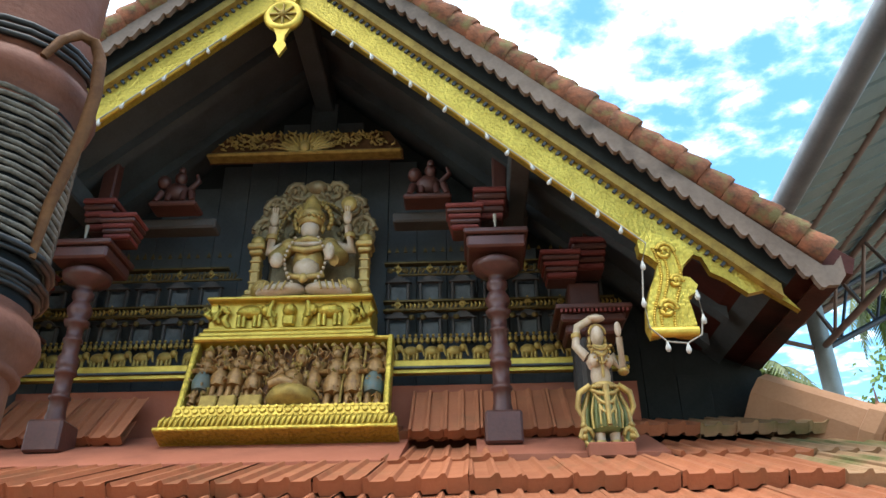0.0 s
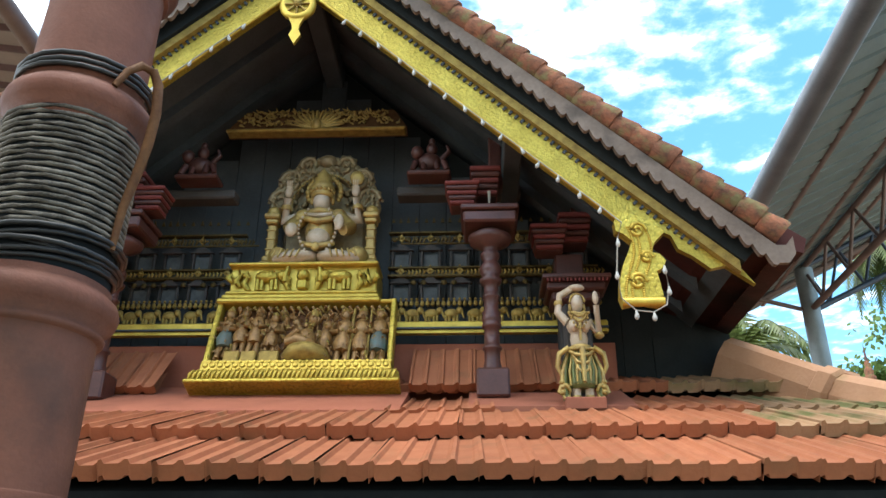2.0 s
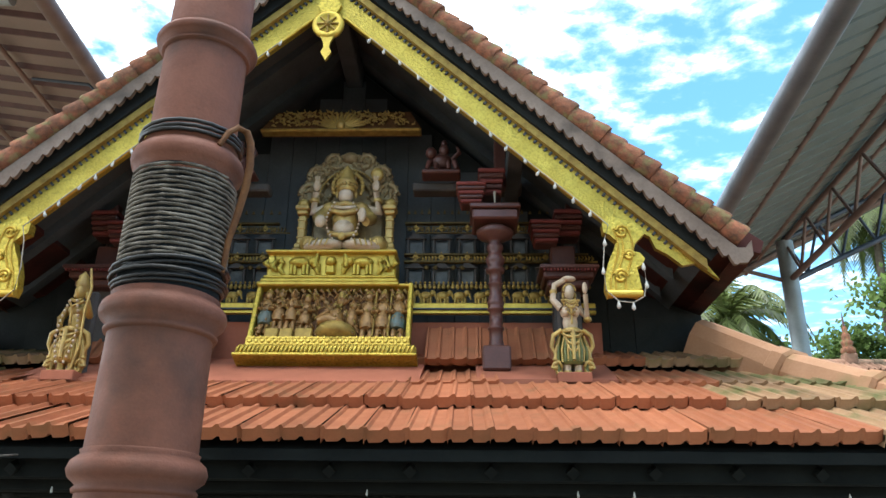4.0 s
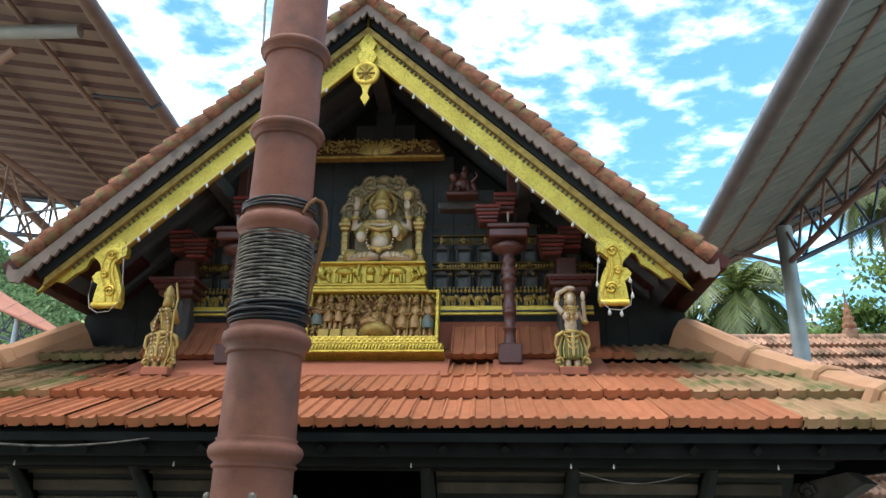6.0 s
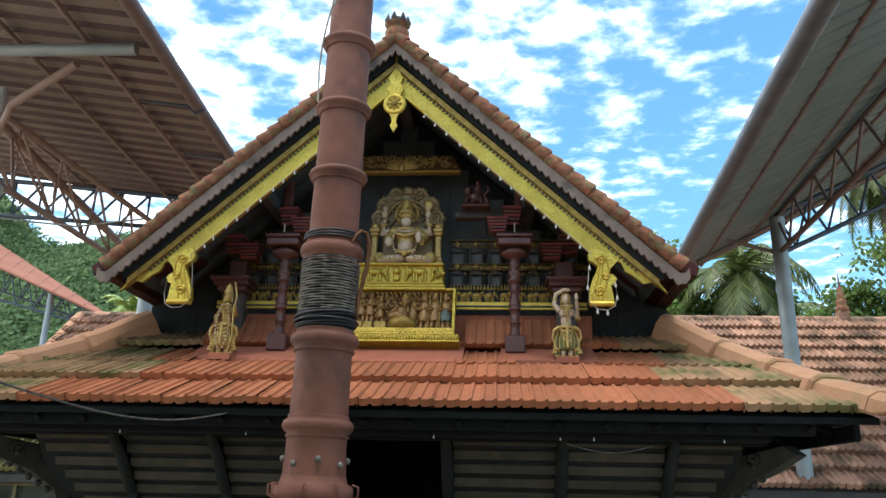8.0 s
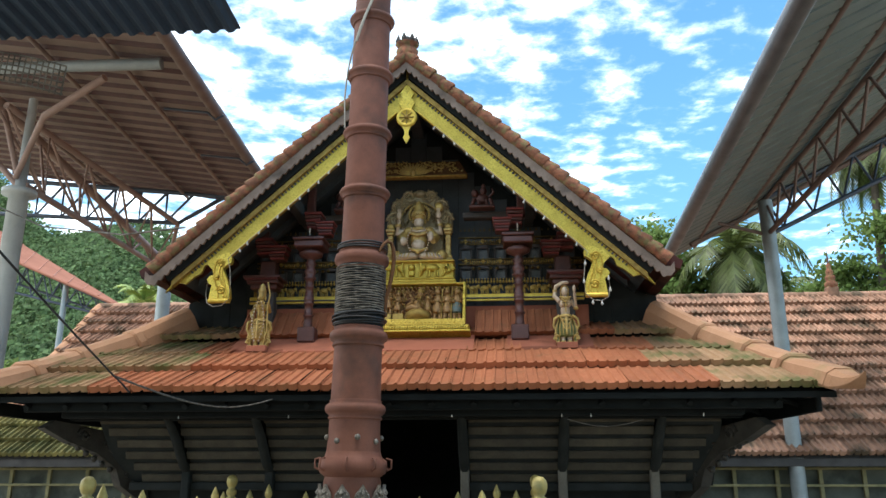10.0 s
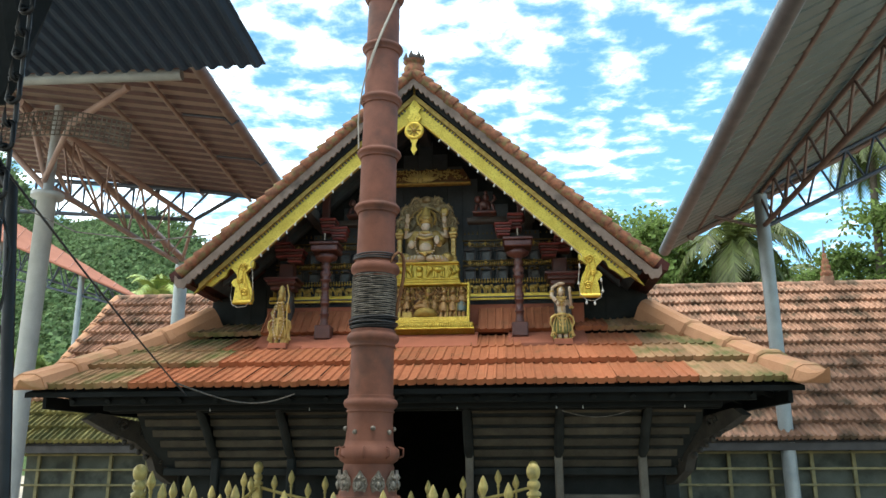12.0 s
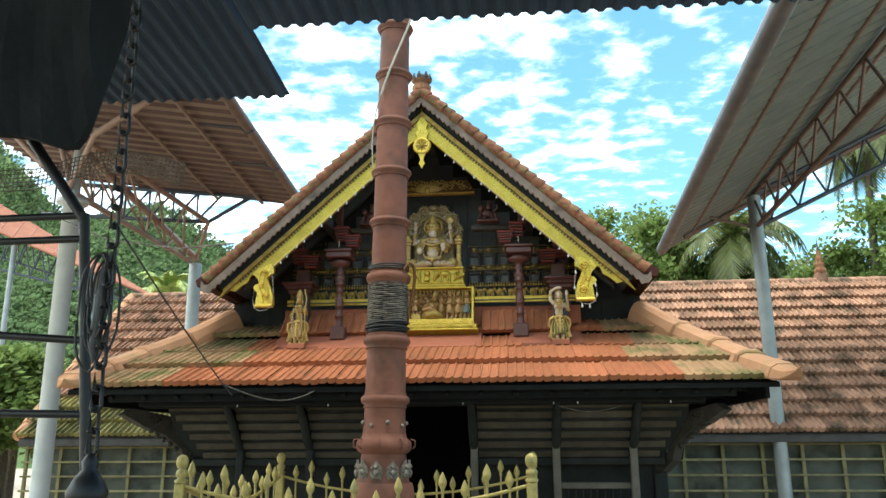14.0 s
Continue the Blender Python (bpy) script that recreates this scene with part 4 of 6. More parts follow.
tree(13.6, 32, 10.0, 4.2, 15)
tree(18.5, 32, 10.5, 4.6, 18)
tree(10.8, 36, 10.5, 4.4, 19)
tree(9.0, 24, 8.8, 2.8, 20)
tree(12.0, 23, 8.6, 2.6, 21)
tree(14.6, 24, 8.2, 2.8, 22)
tree(-16.0, 9, 3.6, 2.2, 16)
tree(-14.4, 13, 4.4, 1.9, 31)
palm("coconut_palm", -15.6, 15.5, 3.4, (0.2, 0), 2.4, 8, 18)

# ---- gable front: boards and gilding ----
GT, GB = 5.88, 5.60                        # gilt board: top and bottom height on the axis


def along_rake(side, d, off, y):
    """A point d metres down the slope from the axis, off above the line of the tiles' top."""
    c = 1 / math.sqrt(1 + K * K)
    return Vector((side * d * c, y, TOP + off - d * c * K))


RAKE = HALF * math.sqrt(1 + K * K)
for side in (1, -1):
    board = thing("scalloped_board", "weathered brown bargeboard with a scalloped lower edge", "bargeboard", "bargeboards")
    c = 1 / math.sqrt(1 + K * K)
    low = []
    n = 44
    for i in range(n * 4 + 1):
        d = RAKE * 0.985 * i / (n * 4)
        dip = 0.035 * abs(math.sin(math.pi * i / 4))
        low.append((side * d * c, TOP - 0.285 - dip - d * c * K))
    e = low[-1]
    low.append((e[0] + side * 0.05, e[1] + 0.0))
    low.append((e[0] + side * 0.09, e[1] + 0.05))
    s = Shape()
    m_ = len(low)
    strip_top = [(x, z + 0.10 + (0.035 * abs(math.sin(math.pi * min(i, n * 4) / 4)) if i <= n * 4 else 0)) for i, (x, z) in enumerate(low)]
    vs = [(x, -0.815, z) for x, z in low] + [(x, -0.815, z) for x, z in strip_top] + [(x, -0.785, z) for x, z in low] + [(x, -0.785, z) for x, z in strip_top]
    fs = []
    for i in range(m_ - 1):
        fs += [(i, i + 1, m_ + i + 1, m_ + i), (2 * m_ + i, 3 * m_ + i, 3 * m_ + i + 1, 2 * m_ + i + 1), (i, 2 * m_ + i, 2 * m_ + i + 1, i + 1)]
    s.add(vs, fs)
    part("board", s, M_BOARD, board)
    part("under_batten", Shape().slab([(0.02 * side, TOP - 0.20), (side * 2.60, TOP - 0.20 - K * 2.60), (side * 2.52, TOP - 0.36 - K * 2.52), (0.02 * side, TOP - 0.36)], -0.72, -0.66), M_NEARBLACK, board, "dark timber behind the scallops")

    gilt = thing("gilt_bargeboard", "embossed gilt metal bargeboard ending in a scrolled bracket", "bargeboard", "gilt bargeboards")
    y0, y1 = -0.66, -0.62
    face = [(0, GT), (2.52, GT - K * 2.52), (2.58, GT - K * 2.58 - 0.03), (2.44, GT - K * 2.44 - 0.05), (2.36, GT - K * 2.36 - 0.14), (2.27, 3.66), (2.20, 3.70), (2.17, 3.78), (2.06, 3.84), (1.90, GB - K * 1.90), (0, GB)]
    part("face", Shape().slab([(side * x, z) for x, z in face], y0, y1), M_GOLD, gilt)
    part("top_moulding", Shape().slab([(0, GT + 0.015), (side * 2.5, GT + 0.015 - K * 2.5), (side * 2.5, GT - 0.052 - K * 2.5), (0, GT - 0.052)], y0 - 0.045, y0), M_GOLD_OLD, gilt, "dull gilt upper moulding")
    part("bottom_bead", Shape().tube([(side * 0.12, y0 - 0.005, GB + 0.012 - K * 0.12), (side * 1.90, y0 - 0.005, GB + 0.012 - K * 1.90)], 0.014, 8), M_GOLD_PLAIN, gilt)
    dent = Shape()
    for i in range(66):
        x = 0.12 + i * 0.0335
        dent.box((side * x, y0 - 0.006, GT - 0.072 - K * x), (0.016, 0.014, 0.026), Matrix.Rotation(side * math.atan(K), 3, "Y"))
    tagged(part("dentil_band", dent, M_BLACKWOOD, gilt, "dark pierced dentils along the board"), kind="stuff")
    br = [(1.90, 3.92), (1.865, 3.86), (1.87, 3.80), (1.91, 3.78), (1.95, 3.74), (1.93, 3.68), (1.90, 3.62), (1.87, 3.52), (1.86, 3.42), (1.875, 3.37), (1.92, 3.38), (1.96, 3.395), (2.01, 3.38), (2.07, 3.37), (2.085, 3.42), (2.075, 3.50), (2.065, 3.56), (2.10, 3.58), (2.12, 3.62), (2.09, 3.66), (2.05, 3.67), (2.07, 3.73), (2.13, 3.79), (2.08, 3.86)]
    part("bracket", Shape().slab([(side * x, z) for x, z in br], y0 - 0.03, y1), M_GOLD_FINE, gilt, "gilt scrolled pendant bracket")
    for i in range(34):                                   # raised beads that follow the bracket's curve
        q = i / 33
        zc = 3.82 - 0.42 * q
        xc = 1.985 + 0.028 * math.sin(q * 5.2) - 0.012 * q
        for dx in (-0.052, -0.02, 0.04):
            part("bead", Shape().ball((side * (xc + dx), y0 - 0.032, zc), (0.009, 0.007, 0.007), 0, 6), M_GOLD_PLAIN, gilt)
    for cx, cz, r0 in ((1.985, 3.80, 0.05), (1.96, 3.50, 0.05), (2.02, 3.64, 0.035)):
        sc = Shape().tube([(side * (cx + r0 * (1 - a / 18) * math.cos(a * 0.7)), y0 - 0.035, cz + r0 * (1 - a / 18) * math.sin(a * 0.7)) for a in range(16)], 0.011, 6)
        part("scroll", sc, M_GOLD_PLAIN, gilt)
    part("bracket_foot", Shape().tube([(side * 1.865, y0 - 0.03, 3.385), (side * 2.085, y0 - 0.03, 3.385)], 0.026, 8), M_GOLD_PLAIN, gilt)

    lights = thing("string_light", "string of small white bulbs hung along the gilt board", "string light", "string lights")
    pts = []
    rg = random.Random(7 + side)
    for i in range(15):
        x = 0.32 + i * 0.106 + rg.uniform(-0.015, 0.015)
        p = Vector((side * x, y0 - 0.03, GB - 0.005 - K * x))
        pts.append(p)
        tilt = Matrix.Rotation(rg.uniform(-0.5, 0.5), 3, "Y")
        part("bulb", Shape().lathe([(0.005, 0), (0.006, -0.012), (0.011, -0.022), (0.012, -0.034), (0.008, -0.043), (0.0, -0.046)], p, 8, m=tilt), M_BULB, lights)
    pts.append(Vector((side * 1.90, y0 - 0.05, 3.84)))
    drape = [Vector((side * x, y0 - 0.055, z)) for x, z in ((1.87, 3.74), (1.85, 3.55), (1.86, 3.40), (1.93, 3.33), (2.02, 3.32), (2.09, 3.36), (2.11, 3.46), (2.10, 3.58))]
    part("wire", Shape().tube(pts + drape, 0.004, 5), M_CORD, lights)
    for p in (drape[0], drape[1], drape[3], drape[4], drape[6], drape[7]) if side > 0 else ():
        part("bulb", Shape().lathe([(0.005, 0), (0.007, -0.012), (0.012, -0.024), (0.013, -0.036), (0.008, -0.046), (0.0, -0.05)], p, 8), M_BULB, lights)

apex = thing("gilt_pendant", "gilt wheel pendant hanging from the gable's apex", "ornament")
part("hood", Shape().slab([(-0.085, 5.60), (-0.05, 5.66), (-0.075, 5.72), (-0.03, 5.80), (0.0, 5.90), (0.03, 5.80), (0.075, 5.72), (0.05, 5.66), (0.085, 5.60), (0.05, 5.52), (-0.05, 5.52)], -0.70, -0.665), M_GOLD_FINE, apex)
part("wheel", Shape().lathe([(0.0, -0.02), (0.112, -0.02), (0.118, 0.0), (0.112, 0.02), (0.085, 0.028), (0.075, 0.015), (0.0, 0.015)], (0, -0.70, 5.42), 24, m=Matrix.Rotation(radians(90), 3, "X")), M_GOLD_PLAIN, apex)
sp = Shape()
for i in range(8):
    a = math.pi * i / 4
    sp.tube([(0.02 * math.cos(a), -0.722, 5.42 + 0.02 * math.sin(a)), (0.078 * math.cos(a), -0.722, 5.42 + 0.078 * math.sin(a))], 0.007, 5)
sp.ball((0, -0.722, 5.42), 0.024)
part("spokes", sp, M_GOLD_OLD, apex, "spokes and hub of the wheel")
part("drop", Shape().slab([(-0.055, 5.33), (-0.025, 5.26), (-0.02, 5.22), (-0.038, 5.18), (0.0, 5.11), (0.038, 5.18), (0.02, 5.22), (0.025, 5.26), (0.055, 5.33)], -0.715, -0.69), M_GOLD_PLAIN, apex)
part("hook", Shape().tube([(0.0, -0.70, 5.90), (0.0, -0.70, 6.00), (-0.04, -0.70, 6.04), (0.0, -0.70, 6.08), (0.04, -0.70, 6.04), (0, -0.70, 6.0)], 0.014, 6), M_GOLD_OLD, apex)

top_fin = thing("roof_finial", "dark weathered clay flower finial on the gable's apex", "finial", place=pose(0, -0.74, TOP - 0.07) @ Matrix.Diagonal((0.85, 0.85, 0.85, 1)))
part("stem", Shape().lathe([(0.14, -0.05), (0.15, 0.03), (0.10, 0.07), (0.12, 0.10), (0.16, 0.13), (0.10, 0.16)], sides=12), M_TILE_VERGE, top_fin)
pet = Shape()
for i in range(7):
    a = 2 * math.pi * i / 7
    pet.tube([(0.06 * math.cos(a), 0.06 * math.sin(a), 0.12), (0.13 * math.cos(a), 0.13 * math.sin(a), 0.17), (0.12 * math.cos(a), 0.12 * math.sin(a), 0.25)], [0.05, 0.04, 0.01], 6)
pet.ball((0, 0, 0.18), (0.07, 0.07, 0.08))
part("petals", pet, M_DARKWOOD, top_fin)

# ---- carved ornament inside the gable ----
frieze = thing("carved_frieze", "dull gilt carved leaf frieze above the shrine", "frieze")
part("backing", Shape().add([(-0.68, 0.20, 5.09), (0.63, 0.20, 5.09), (0.53, 0.24, 5.27), (-0.56, 0.24, 5.27), (-0.68, 0.26, 5.05), (0.63, 0.26, 5.05), (0.53, 0.30, 5.27), (-0.56, 0.30, 5.27)], [(0, 1, 2, 3), (4, 7, 6, 5), (0, 4, 5, 1), (2, 6, 7, 3), (1, 5, 6, 2), (0, 3, 7, 4)]), M_CLAY_DARK, frieze)
lf = Shape()
rg = random.Random(21)
for i in range(240):
    u, v = rg.uniform(-0.62, 0.57), rg.uniform(0.08, 0.85)
    c = Vector((u * (1 - 0.14 * v), 0.195 + 0.04 * v - 0.008, 5.09 + 0.19 * v + 0.008))
    a = rg.uniform(0, 6.28)
    r = rg.uniform(0.012, 0.022)
    lf.tube([c, c + Vector((math.cos(a) * r, 0.02 * math.sin(a) - 0.01, math.sin(a) * r)), c + Vector((math.cos(a + 1) * r * 1.5, -0.012, math.sin(a + 1) * r * 1.5))], [0.008, 0.009, 0.003], 5)
part("leaves", lf, M_GOLD_FIG, frieze)
part("shelf", Shape().box((-0.025, 0.20, 5.06), (1.30, 0.10, 0.028), None, 0.01), M_GOLD_OLD, frieze)
fan = Shape()
for i in range(15):
    a = math.pi * (i + 0.5) / 15
    fan.tube([(-0.025 + 0.04 * math.cos(a), 0.185, 5.085 + 0.02 * math.sin(a)), (-0.025 + 0.14 * math.cos(a), 0.17, 5.09 + 0.10 * math.sin(a)), (-0.025 + 0.20 * math.cos(a), 0.185, 5.09 + 0.15 * math.sin(a) ** 0.7)], [0.008, 0.013, 0.004], 5)
fan.ball((-0.025, 0.17, 5.11), (0.04, 0.03, 0.05))
part("fan", fan, M_GOLD_FIG, frieze, "gilt fan carved at the middle of the frieze")


def corbel(ob, x, y, z, w, d, h, n=5):
    for i in range(n):
        k = 0.72 + 0.28 * i / (n - 1)
        part("corbel_board", Shape().box((x, y, z + h * (i + 0.5) / n), (w * k, d * k, h / n * 0.82), None, 0.008), M_REDWOOD if i % 2 == 0 else M_BROWNWOOD, ob)
    part("corbel_core", Shape().box((x, y + 0.02, z + h / 2), (w * 0.66, d * 0.6, h)), M_BROWNWOOD, ob)


def column(side):
    ob = thing("turned_column", "red brown turned wooden column on a square block", "column", "gable columns", pose(1.20 if side > 0 else -1.155, -0.09, 0))
    z0 = roof_z(-0.09) + 0.07
    part("block", Shape().box((0, 0, z0 + 0.075), (0.19, 0.19, 0.17), None, 0.012), M_BROWNWOOD, ob)
    pr = [(0.058, z0 + 0.15), (0.062, z0 + 0.19), (0.054, z0 + 0.22), (0.054, z0 + 0.285), (0.066, z0 + 0.29), (0.066, z0 + 0.305), (0.053, z0 + 0.31), (0.053, z0 + 0.42), (0.066, z0 + 0.425), (0.068, z0 + 0.445), (0.058, z0 + 0.455), (0.066, z0 + 0.465), (0.070, z0 + 0.49), (0.060, z0 + 0.505), (0.066, z0 + 0.52), (0.051, z0 + 0.535), (0.051, z0 + 0.61), (0.060, z0 + 0.615), (0.060, z0 + 0.63), (0.050, z0 + 0.635), (0.050, z0 + 0.70), (0.072, z0 + 0.71), (0.082, z0 + 0.735), (0.055, z0 + 0.75), (0.076, z0 + 0.785), (0.080, z0 + 0.81), (0.058, z0 + 0.845), (0.050, z0 + 0.86), (0.068, z0 + 0.885), (0.068, z0 + 0.91), (0.048, z0 + 0.93), (0.062, z0 + 0.95), (0.135, z0 + 0.985), (0.145, z0 + 1.02), (0.09, z0 + 1.06)]
    part("shaft", Shape().lathe([(r * (0.86 if r < 0.1 else 0.95), z) for r, z in pr], sides=20), M_BROWNWOOD, ob)
    part("abacus", Shape().box((0, 0, z0 + 1.10), (0.33, 0.33, 0.075), None, 0.012).box((0, 0, z0 + 1.16), (0.36, 0.36, 0.035), None, 0.008), M_BROWNWOOD, ob)
    corbel(ob, side * -0.17, -0.04, z0 + 1.21, 0.22, 0.20, 0.16)
    corbel(ob, side * -0.02, 0.02, z0 + 1.30, 0.20, 0.24, 0.20)
    part("upper_post", Shape().box((side * 0.05, 0.12, z0 + 1.72), (0.09, 0.09, 0.6), None, 0.01), M_BROWNWOOD, ob)
    part("peg", Shape().tube([(side * 0.0, -0.12, z0 + 1.29), (side * 0.0, -0.12, z0 + 1.20)], [0.012, 0.006], 6), M_CORD, ob)


both(column)


def bracket_stack(side):
    ob = thing("bracket_stack", "maroon stepped bracket over a moulded shelf and post", "bracket", "gable brackets", pose(side * 1.73, 0.12, -0.045))
    part("post", Shape().box((0, 0.10, 3.38), (0.20, 0.16, 0.8), None, 0.01), M_DARKWOOD, ob)
    part("shelf", Shape().box((0, -0.02, 3.845), (0.42, 0.36, 0.03), None, 0.006).box((0, 0, 3.80), (0.36, 0.30, 0.05), None, 0.01).box((0, 0.02, 3.75), (0.30, 0.24, 0.06), None, 0.012), M_BROWNWOOD, ob)
    dt = Shape()
    for i in range(16):
        dt.box((-0.18 + i * 0.024, -0.19, 3.818), (0.012, 0.02, 0.018))
    tagged(part("dentil_band", dt, M_REDWOOD, ob), kind="stuff")
    corbel(ob, side * -0.15, -0.05, 4.06, 0.24, 0.22, 0.17)
    corbel(ob, side * 0.03, 0.02, 4.14, 0.22, 0.24, 0.20)
    part("neck", Shape().box((side * -0.02, 0.06, 3.96), (0.18, 0.16, 0.22), None, 0.01), M_BROWNWOOD, ob)
    part("upper_post", Shape().box((side * 0.08, 0.16, 4.45), (0.09, 0.09, 0.42), None, 0.01), M_BROWNWOOD, ob)


both(bracket_stack)

# beams that carry two small carved creatures
for side in (1, -1):
    beam = solid("tie_beam", Shape().box((side * 1.0, 0.28, 4.575), (0.86, 0.14, 0.07), None, 0.012), M_DARKWOOD, "dark carved tie beam between the columns", "beam", "tie beams")
    s = Shape()
    bx = side * 0.80
    s.box((bx, 0.12, 4.625), (0.30, 0.16, 0.035), None, 0.01)
    s.ball((bx, 0.10, 4.73), (0.085, 0.06, 0.07))
    s.ball((bx - 0.08, 0.07, 4.79), (0.045, 0.045, 0.05))
    s.ball((bx + 0.02, 0.08, 4.82), (0.04, 0.04, 0.05))
    s.ball((bx + 0.02, 0.08, 4.88), (0.024, 0.024, 0.03))
    for dx in (-0.09, -0.03, 0.05, 0.10):
        s.tube([(bx + dx, 0.08, 4.72), (bx + dx * 1.25, 0.05, 4.64)], [0.026, 0.018], 6)
    s.tube([(bx + 0.08, 0.1, 4.75), (bx + 0.14, 0.08, 4.80), (bx + 0.12, 0.08, 4.85)], [0.02, 0.018, 0.01], 6)
    solid("carved_creature", s, M_BROWNWOOD, "small maroon carved creature crouching on a beam", "statue", "carved creatures")

# gilt relief rows on the back wall
for side in (1, -1):
    rows_thing = thing("relief_rows", "rows of dulled gilt miniature reliefs on shelves", "relief", "relief rows")
    x0, x1 = (0.50, 1.95) if side > 0 else (-1.95, -0.52)
    xm = (x0 + x1) / 2
    part("ledge", Shape().box((xm, 0.30, 3.60), (x1 - x0, 0.12, 0.05), None, 0.008).box((xm, 0.27, 3.555), (x1 - x0, 0.05, 0.02)), M_GOLD_PLAIN, rows_thing, "bright gilt ledge")
    rg = random.Random(31 + side)
    x = x0 + 0.06
    while x < x1 - 0.05:                                 # a file of small beasts
        s = Shape()
        s.ball((x, 0.36, 3.715), (0.052, 0.03, 0.036))
        s.ball((x + 0.055, 0.35, 3.735), (0.024, 0.02, 0.026))
        s.tube([(x + 0.07, 0.345, 3.73), (x + 0.085, 0.34, 3.68)], [0.010, 0.006], 5)
        for dx in (-0.035, -0.012, 0.018, 0.040):
            s.tube([(x + dx, 0.35, 3.70), (x + dx, 0.345, 3.63)], 0.011, 5)
        x += rg.uniform(0.12, 0.16)
        part("beast", s, M_GOLD_OLD, rows_thing, "small gilt beast")
    s, seat = Shape(), Shape()
    x = x0 + 0.03
    while x < x1:                                        # small seated figures above them
        seat.ball((x, 0.40, 3.805), (0.015, 0.014, 0.024), seg=6)
        seat.ball((x, 0.40, 3.838), 0.010, seg=6)
        seat.tube([(x - 0.012, 0.395, 3.80), (x, 0.38, 3.785), (x + 0.012, 0.395, 3.80)], 0.005, 5)
        x += 0.036
    for zr in (4.03, 4.09, 4.36):
        s.box((xm, 0.46, zr), (x1 - x0, 0.05, 0.012))
    for zr, st in ((4.00, 0.07), (4.33, 0.09)):
        x = x0 + 0.04
        while x < x1:
            if rg.random() < 0.7:
                s.ball((x, 0.45, zr - 0.02), (0.022, 0.015, 0.02), seg=6)
            x += st
    for zr, st in ((4.02, 0.045), (4.30, 0.05), (4.44, 0.06)):
        x = x0 + 0.03
        while x < x1:
            s.slab([(x - 0.012, zr), (x + 0.012, zr), (x + 0.008, zr + 0.018), (x, zr + rg.uniform(0.025, 0.05)), (x - 0.008, zr + 0.018)], 0.44, 0.45)
            x += st * rg.uniform(0.8, 1.3)
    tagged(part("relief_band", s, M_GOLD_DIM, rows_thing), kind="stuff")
    tagged(part("tiny_figure_band", seat, M_GOLD_OLD, rows_thing, "row of tiny gilt seated forms"), kind="stuff")
    part("ledge_groove", Shape().box((xm, 0.235, 3.575), (x1 - x0, 0.012, 0.012)), M_BLACKWOOD, rows_thing)
    for i in range(7):                                      # small shrines in two tiers, each with a pale panel, a gable and a diamond
        x = x0 + 0.09 + i * 0.205
        if x > x1 - 0.06:
            break
        for zr in (3.86, 4.11):
            s = Shape()
            for dx in (-0.062, 0.062):
                s.box((x + dx, 0.485, zr + 0.055), (0.016, 0.03, 0.13), None, 0.003)
            s.box((x, 0.48, zr - 0.012), (0.16, 0.04, 0.014), None, 0.003)
            s.slab([(x - 0.085, zr + 0.12), (x + 0.085, zr + 0.12), (x + 0.05, zr + 0.135), (x, zr + 0.185), (x - 0.05, zr + 0.135)], 0.455, 0.49)
            part("niche_frame", s, M_DARKWOOD, rows_thing)
            part("niche_panel", Shape().box((x, 0.505, zr + 0.05), (0.105, 0.02, 0.11), None, 0.004), M_NICHE, rows_thing, "dusty grey niche panel")
            s = Shape()
            zc = zr + 0.205
            s.slab([(x, zc - 0.032), (x + 0.027, zc), (x, zc + 0.032), (x - 0.027, zc)], 0.44, 0.455)
            s.ball((x, 0.435, zc), 0.010, seg=6)
            for dx, dz in ((0, 0.04), (0.034, 0), (-0.034, 0)):
                s.ball((x + dx, 0.447, zc + dz), 0.007, seg=6)
            part("diamond", s, M_GOLD_OLD, rows_thing)
            gild = Shape()
            for k in range(5):                              # gilt leaf work between the diamonds
                u = x + 0.05 + 0.026 * k
                gild.tube([(u, 0.45, zc - 0.03), (u + 0.012, 0.44, zc - 0.012 + 0.008 * (k % 2)), (u + 0.002, 0.445, zc + 0.012)], [0.007, 0.010, 0.003], 5)
            gild.box((x + 0.10, 0.455, zc - 0.036), (0.205, 0.014, 0.012), None, 0.002)
            # the upper tier takes the dimmed copy of the gilt
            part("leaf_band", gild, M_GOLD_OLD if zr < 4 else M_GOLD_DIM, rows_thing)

# shrine: pedestal, seated figure with its arch, relief panel
ped = thing("gilt_pedestal", "gilt pedestal with a relief band of beasts", "pedestal", place=pose(-0.03, 0.30, -0.045))
part("core", Shape().box((0, 0.06, 3.92), (0.98, 0.30, 0.27), None, 0.01), M_GOLD_PLAIN, ped)
part("lower_moulding", Shape().box((0, -0.03, 3.775), (1.06, 0.34, 0.035), None, 0.01).box((0, -0.01, 3.815), (1.03, 0.30, 0.035), None, 0.01).box((0, 0.0, 3.85), (1.00, 0.28, 0.025), None, 0.008), M_GOLD_PLAIN, ped)
part("upper_moulding", Shape().box((0, 0.0, 4.055), (1.00, 0.28, 0.025), None, 0.008), M_GOLD_PLAIN, ped)
s = Shape()
